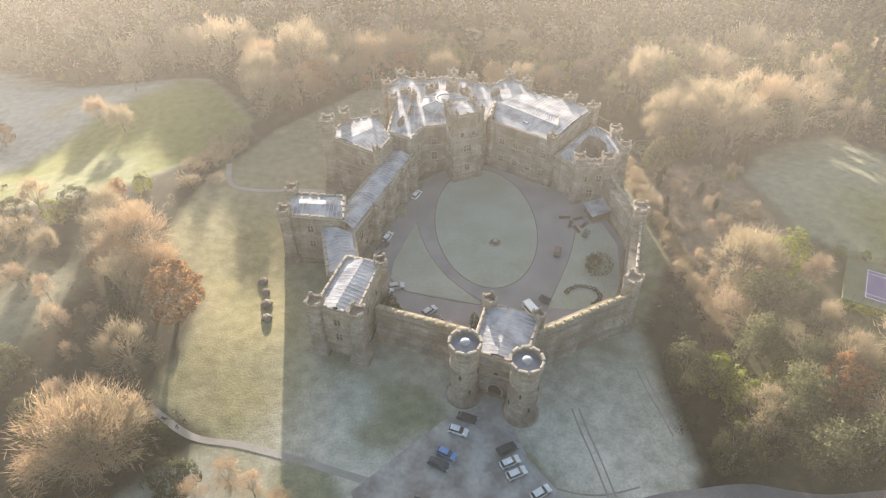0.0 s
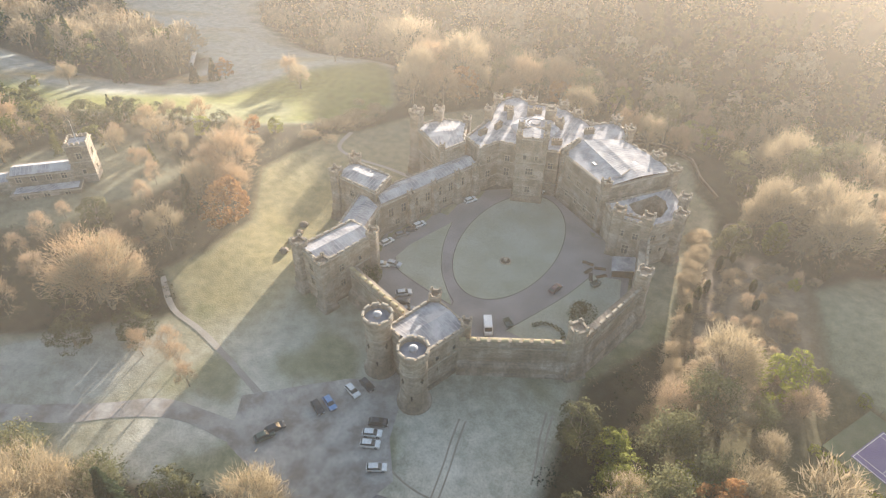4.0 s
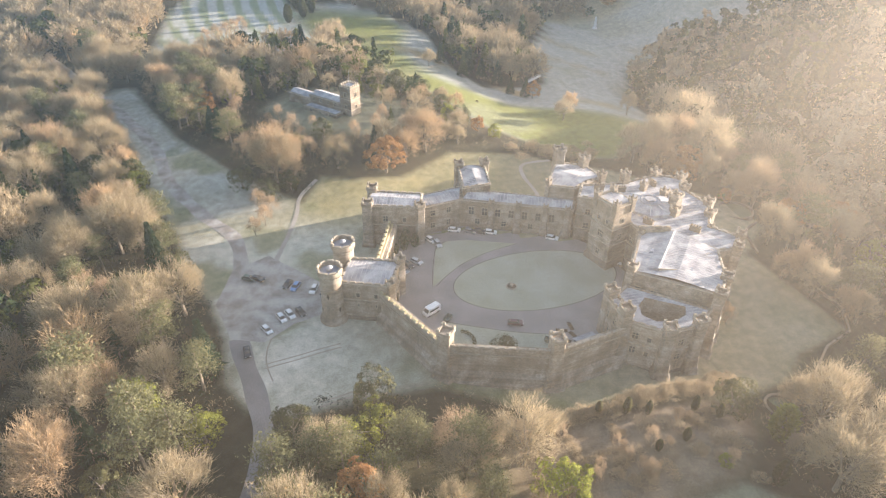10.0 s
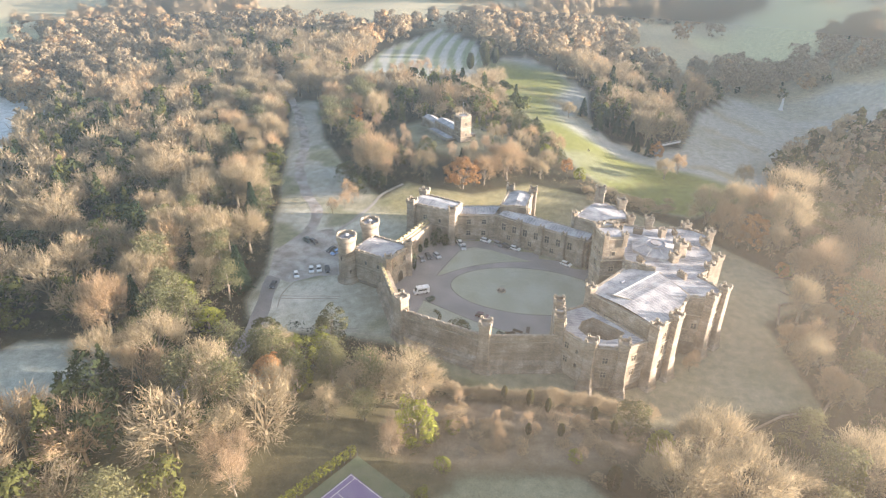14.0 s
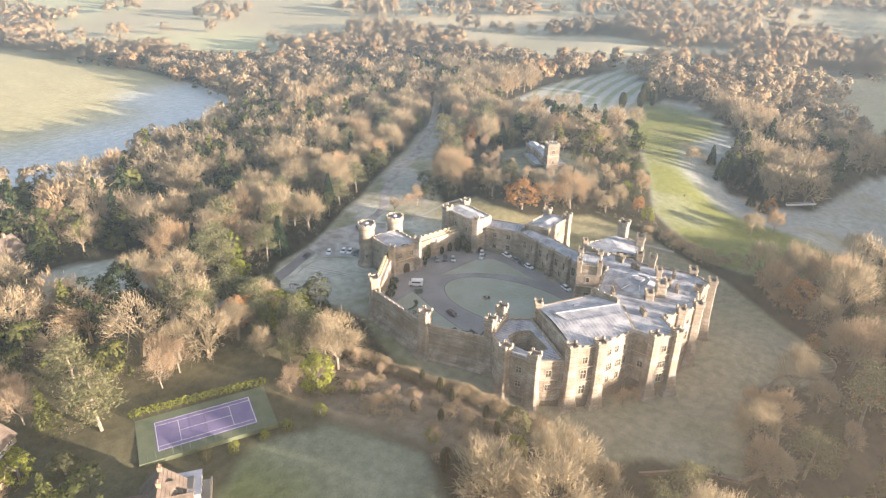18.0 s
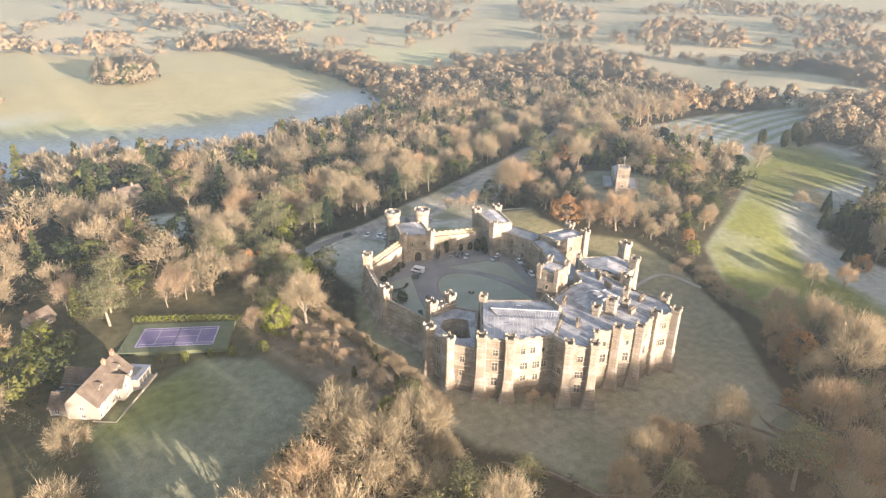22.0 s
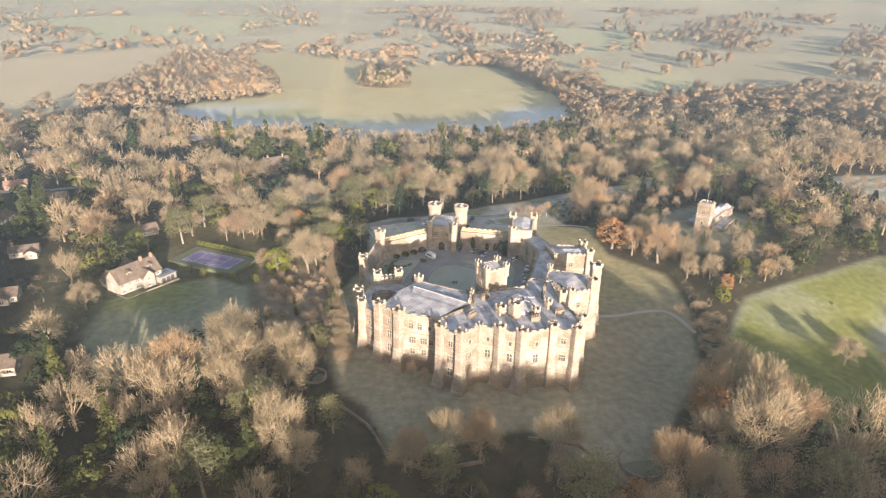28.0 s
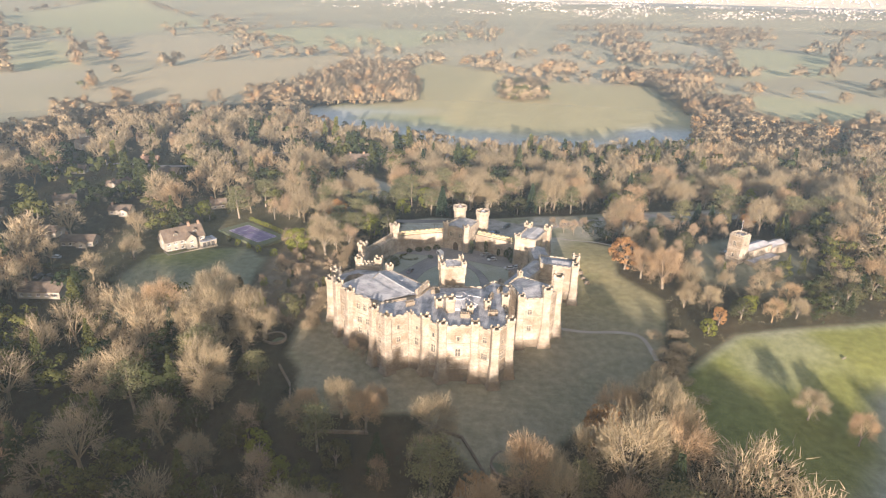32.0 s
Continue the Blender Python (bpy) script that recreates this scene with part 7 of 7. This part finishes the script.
low_wall([(60, 204), (52, 214), (47, 226), (36, 233), (20, 231)], 1.0, "old stone retaining wall above the ravine")
low_wall([(-16, 239), (-8, 228), (6, 224)], 0.9, "old stone wall beside the bastion")

# ---- courtyard clutter ----
shed = thing("shed", "timber lean-to with pale sheet roof below the curtain wall", "shed")
k = Mesh()
P4 = [(42.2, 141.0), (47.6, 143.2), (46.2, 148.4), (40.8, 146.4)]
for i, (a, b) in enumerate(zip(P4, P4[1:] + P4[:1])):
    k.quad((*a, 0), (*b, 0), (*b, 2.3), (*a, 2.3))
part("wall", k.get(), OAK, shed)
k = Mesh()
o = offset(P4, 0.4)
k.rings([[(*p, (2.4 if i in (0, 3) else 3.0) + dz) for i, p in enumerate(o)] for dz in (0.0, 0.12)], True, True)
part("roof", k.get(), LEAD, shed, "pale corrugated sheet roof")
for x, y, a in ((25.2, 110.2, -40), (39.5, 135.2, 60)):
    k = Mesh()
    k.rings([[(sx * w, sy * d, z) for sx, sy in ((-1, -1), (1, -1), (1, 1), (-1, 1))] for w, d, z in ((1.0, 0.75, 0.05), (1.5, 0.85, 1.1), (1.42, 0.77, 1.1), (0.95, 0.7, 0.25))], True, True)
    tagged(part("skip", k.get(), PAINTS["green"], m=pose(x, y, 0.1, 0, 0, a)), "dark green rubbish skip on the courtyard drive", "skip")
for x, y, a in ((38.5, 142.5, 20), (36.0, 140.0, 70), (37.4, 137.8, 110), (39.8, 139.6, 45), (34.8, 143.0, 0)):
    k = Mesh()
    for i in range(5):
        k.box(-1.6, 1.6, -0.5 + i * 0.22, -0.34 + i * 0.22, 0.1 + 0.05 * (i % 2), 0.22 + 0.07 * (i % 3))
    tagged(part("timber_pile", k.get(), OAK, m=pose(x, y, 0.05, 0, 0, a)), "loose pile of weathered planks by the shed", "timber")
for x, y, s in ((-46.8, 119.0, 1.2), (-45.2, 115.0, 1.1), (-44.0, 110.2, 1.3), (-42.8, 105.2, 1.2)):
    k, g = Mesh(), np.random.default_rng(int(-x * 10))
    k.rings([[(px_ * (1 + 0.15 * g.normal()), py_ * (1 + 0.15 * g.normal()), z_) for px_, py_, z_ in circle(0, 0, z, r, 9)] for r, z in ((1.0, -0.3), (1.05, 0.35), (0.8, 0.8), (0.35, 1.05))], False, True)
    tagged(part("boulder", k.get(), STONE_DARK, m=Matrix.LocRotScale((x, y, gz(x, y)), Euler((0, 0, s * 3)), (s, s, s))), "large grey boulder in a row on the grass", "boulder", "row of boulders")


# ---- ivy and shrubs ----
def leafy(name, label, x, y, z, rx, ry, rz, n, mat, size=0.4, category="shrub"):
    g = np.random.default_rng(int(abs(x * 31 + y * 7)))
    p = g.normal(size=(n, 3))
    p /= np.linalg.norm(p, axis=1)[:, None]
    d = p.copy()
    p *= (0.7 + 0.35 * g.random(n))[:, None] * np.array((rx, ry, rz))
    v, f = sprays(p, d, size, size * 0.8, g, 0.7)
    return tagged(part(name, tri_mesh(name, v, f, mat), None, m=pose(x, y, z)), label, category)


for x, y, w, h in ((7.3, 100.6, 1.1, 6.6), (0.6, 97.6, 1.0, 6.0), (-5.6, 99.8, 0.9, 3.4), (-9.4, 101.2, 1.2, 4.0)):
    leafy("ivy", "dark ivy climbing the curtain wall", x, y, h * 0.5, w, 0.8, h * 0.52, 460, IVY, 0.36, "ivy")
for x, y, h in ((-11.2, 103.8, 6.4), (-13.6, 105.0, 7.0), (-12.6, 107.8, 5.0)):
    leafy("yew", "tall dark clipped yew beside the tower wall", x, y, h * 0.5, 1.5, 1.5, h * 0.52, 520, IVY, 0.36, "shrub")
for x, y, r in ((40.5, 122.0, 3.9), (24.5, 98.6, 1.9), (28.5, 100.8, 1.7), (32.5, 103.0, 1.8), (36.5, 105.0, 1.5), (-16.5, 110.5, 1.6)):
    leafy("shrub", "rounded evergreen shrub in the courtyard", x, y, r * 0.45, r, r, r * 0.7, 600 if r > 2 else 300, GREEN, 0.45)
k, g = Mesh(), np.random.default_rng(3)
for i in range(14):
    a = radians(-60 + i * 17)
    leafy("hedge", "clipped low curving hedge on the courtyard lawn", 35.0 + 4.2 * math.cos(a), 112.0 + 3.2 * math.sin(a), 0.45, 0.7, 0.6, 0.5, 70, GREEN, 0.3, "hedge")
for i in range(16):
    q = to + u * (-4.5 + i * 2.2) + v * -5.2
    leafy("hedge", "yellow-green hedge along the tennis court", q.x, q.y, gz(q.x, q.y) + 0.9, 1.4, 1.3, 1.1, 130, GOLD, 0.4, "hedge")
for i in range(13):
    leafy("hedge", "clipped dark green hedge between village gardens", 171.5 + 2.2 * i, 161.5 + 0.3 * i, gz(180, 162) + 0.9, 1.4, 1.1, 1.2, 150, GREEN, 0.4, "hedge")

# ---- pond, footbridge, column and bench in the park ----
WATER, nt, b = material("still_water", 0.12)
b.inputs["Base Color"].default_value = (0.30, 0.34, 0.37, 1)
bump(nt, b, noise_fac(nt, 0.8, 3), 0.05, 0.05)
patch("water", ellipse(-391, -633, 17, 8, 10), WATER, "pale still pond among far fields", 0.3, 8, "pond")
bridge = thing("footbridge", "small white footbridge over the stream", "footbridge")
bz = gz(-193, 212) + 1.2
k = Mesh()
k.box(-8.4, 8.4, -1.0, 1.0, bz, bz + 0.2)
part("deck", k.get(), WHITE_LINE, bridge, m=pose(-193, 212, 0, 0, 0, 130))
for sy in (-0.85, 0.85):
    k = Mesh()
    k.box(-8.4, 8.4, sy - 0.05, sy + 0.05, bz + 1.0, bz + 1.12)
    for i in range(12):
        k.box(-8.3 + i * 1.5 - 0.05, -8.3 + i * 1.5 + 0.05, sy - 0.05, sy + 0.05, bz + 0.2, bz + 1.0)
    part("rail", k.get(), WHITE_LINE, bridge, m=pose(-193, 212, 0, 0, 0, 130))
for sx in (-7, 7):
    k = Mesh()
    k.box(sx - 0.4, sx + 0.4, -0.8, 0.8, bz - 2.5, bz)
    part("pier", k.get(), STONE, bridge, m=pose(-193, 212, 0, 0, 0, 130))
column = thing("obelisk", "white stone obelisk on the far hillside", "obelisk", pose(-319, 308, gz(-319, 308)))
k = Mesh()
k.box(-1.4, 1.4, -1.4, 1.4, -0.5, 1.2, (0.1, 0.1))
part("pedestal", k.get(), WHITE_LINE, column)
k = Mesh()
k.rings([[(sx * r, sy * r, z) for sx, sy in ((-1, -1), (1, -1), (1, 1), (-1, 1))] for r, z in ((0.9, 1.2), (0.55, 8.5), (0.05, 9.6))], False, True)
part("shaft", k.get(), WHITE_LINE, column)
bench = thing("bench", "wooden bench on the golf course", "bench", pose(-136, 162, gz(-136, 162), 0, 0, 40))
k = Mesh()
k.box(-0.8, 0.8, -0.2, 0.25, 0.42, 0.48)
part("seat", k.get(), BARK, bench)
k = Mesh()
k.box(-0.8, 0.8, 0.22, 0.28, 0.5, 0.95)
part("backrest", k.get(), BARK, bench)
for sx in (-0.7, 0.7):
    k = Mesh()
    k.box(sx - 0.05, sx + 0.05, -0.2, 0.25, 0, 0.42)
    part("leg", k.get(), BARK, bench)
strip("path", [(-33, 160), (-45, 161), (-58, 160), (-66, 163), (-70, 176)], 1.6, GRAVEL, "narrow footpath across the castle lawn", 0.07, category="path")
strip("road", [(300, 30), (262, 5), (225, 2), (196, -14), (183, -45), (150, -62)], 5.0, ASPHALT, "narrow village lane between houses", 0.07)

# ---- distant town and pylons ----
TOWN, nt, b = material("distant_walls", 0.9)
isl = nt.nodes.new("ShaderNodeNewGeometry").outputs["Random Per Island"]
nt.links.new(mix(nt, isl, (0.22, 0.17, 0.15), mix(nt, noise_fac(nt, 0.3, 2), (0.85, 0.83, 0.80), (0.62, 0.56, 0.52))), b.inputs["Base Color"])
vs, fs = [], []
for i in range(3000):
    x, y = rng.uniform(-1900, 1300), rng.uniform(-4700, -2900)
    if lumps(np.array([x]), np.array([y]), 210, 4.0)[0] < 0.45:
        continue
    w, d, h = rng.uniform(2.5, 5.0), rng.uniform(2.5, 3.5), rng.uniform(2.0, 3.5)
    z, k = gz(x, y), Mesh()
    k.box(x - w, x + w, y - d, y + d, z - 2, z + h)
    k.rings([[(x - w, y - d, z + h), (x + w, y - d, z + h), (x + w, y + d, z + h), (x - w, y + d, z + h)], [(x - w, y, z + h + 2.6), (x + w, y, z + h + 2.6), (x + w, y + 0.2, z + h + 2.6), (x - w, y + 0.2, z + h + 2.6)]], False, True)
    n = len(vs)
    vs += k.v
    fs += [tuple(j + n for j in f) for f in k.f]
tagged(part("distant_town", (vs, fs), TOWN), "pale houses of a distant town", "town", kind="stuff")
for x, y in ((-277, -950), (-20, -1080), (240, -1230)):
    t, z = thing("pylon", "grey steel lattice power pylon in far fields", "pylon", group="power line"), gz(x, y)
    k = Mesh()
    for sx in (-1, 1):
        for sy in (-1, 1):
            k.tube((x + 4 * sx, y + 4 * sy, z - 1), (x + 0.8 * sx, y + 0.8 * sy, z + 34), 0.3, 0.2, 4)
    for i in range(6):
        w, zz = 4 - i * 0.53, z + 1 + i * 5.5
        for a, b in (((-w, -w), (w, w - 1)), ((w, -w), (-w, w - 1)), ((-w, -w), (w, -w)), ((-w, w), (w, w))):
            k.tube((x + a[0], y + a[1], zz), (x + b[0], y + b[1], zz + (5 if a[1] != b[1] else 0)), 0.14, 0.14, 3)
    part("mast", k.get(), IRON, t)
    for i, w in ((22, 8), (27, 10), (32, 7)):
        k = Mesh()
        k.tube((x - w, y, z + i), (x + w, y, z + i + 0.5), 0.3, 0.3, 4)
        k.tube((x - w, y, z + i), (x, y, z + i + 2.5), 0.15, 0.15, 3)
        k.tube((x + w, y, z + i), (x, y, z + i + 2.5), 0.15, 0.15, 3)
        part("crossarm", k.get(), IRON, t)
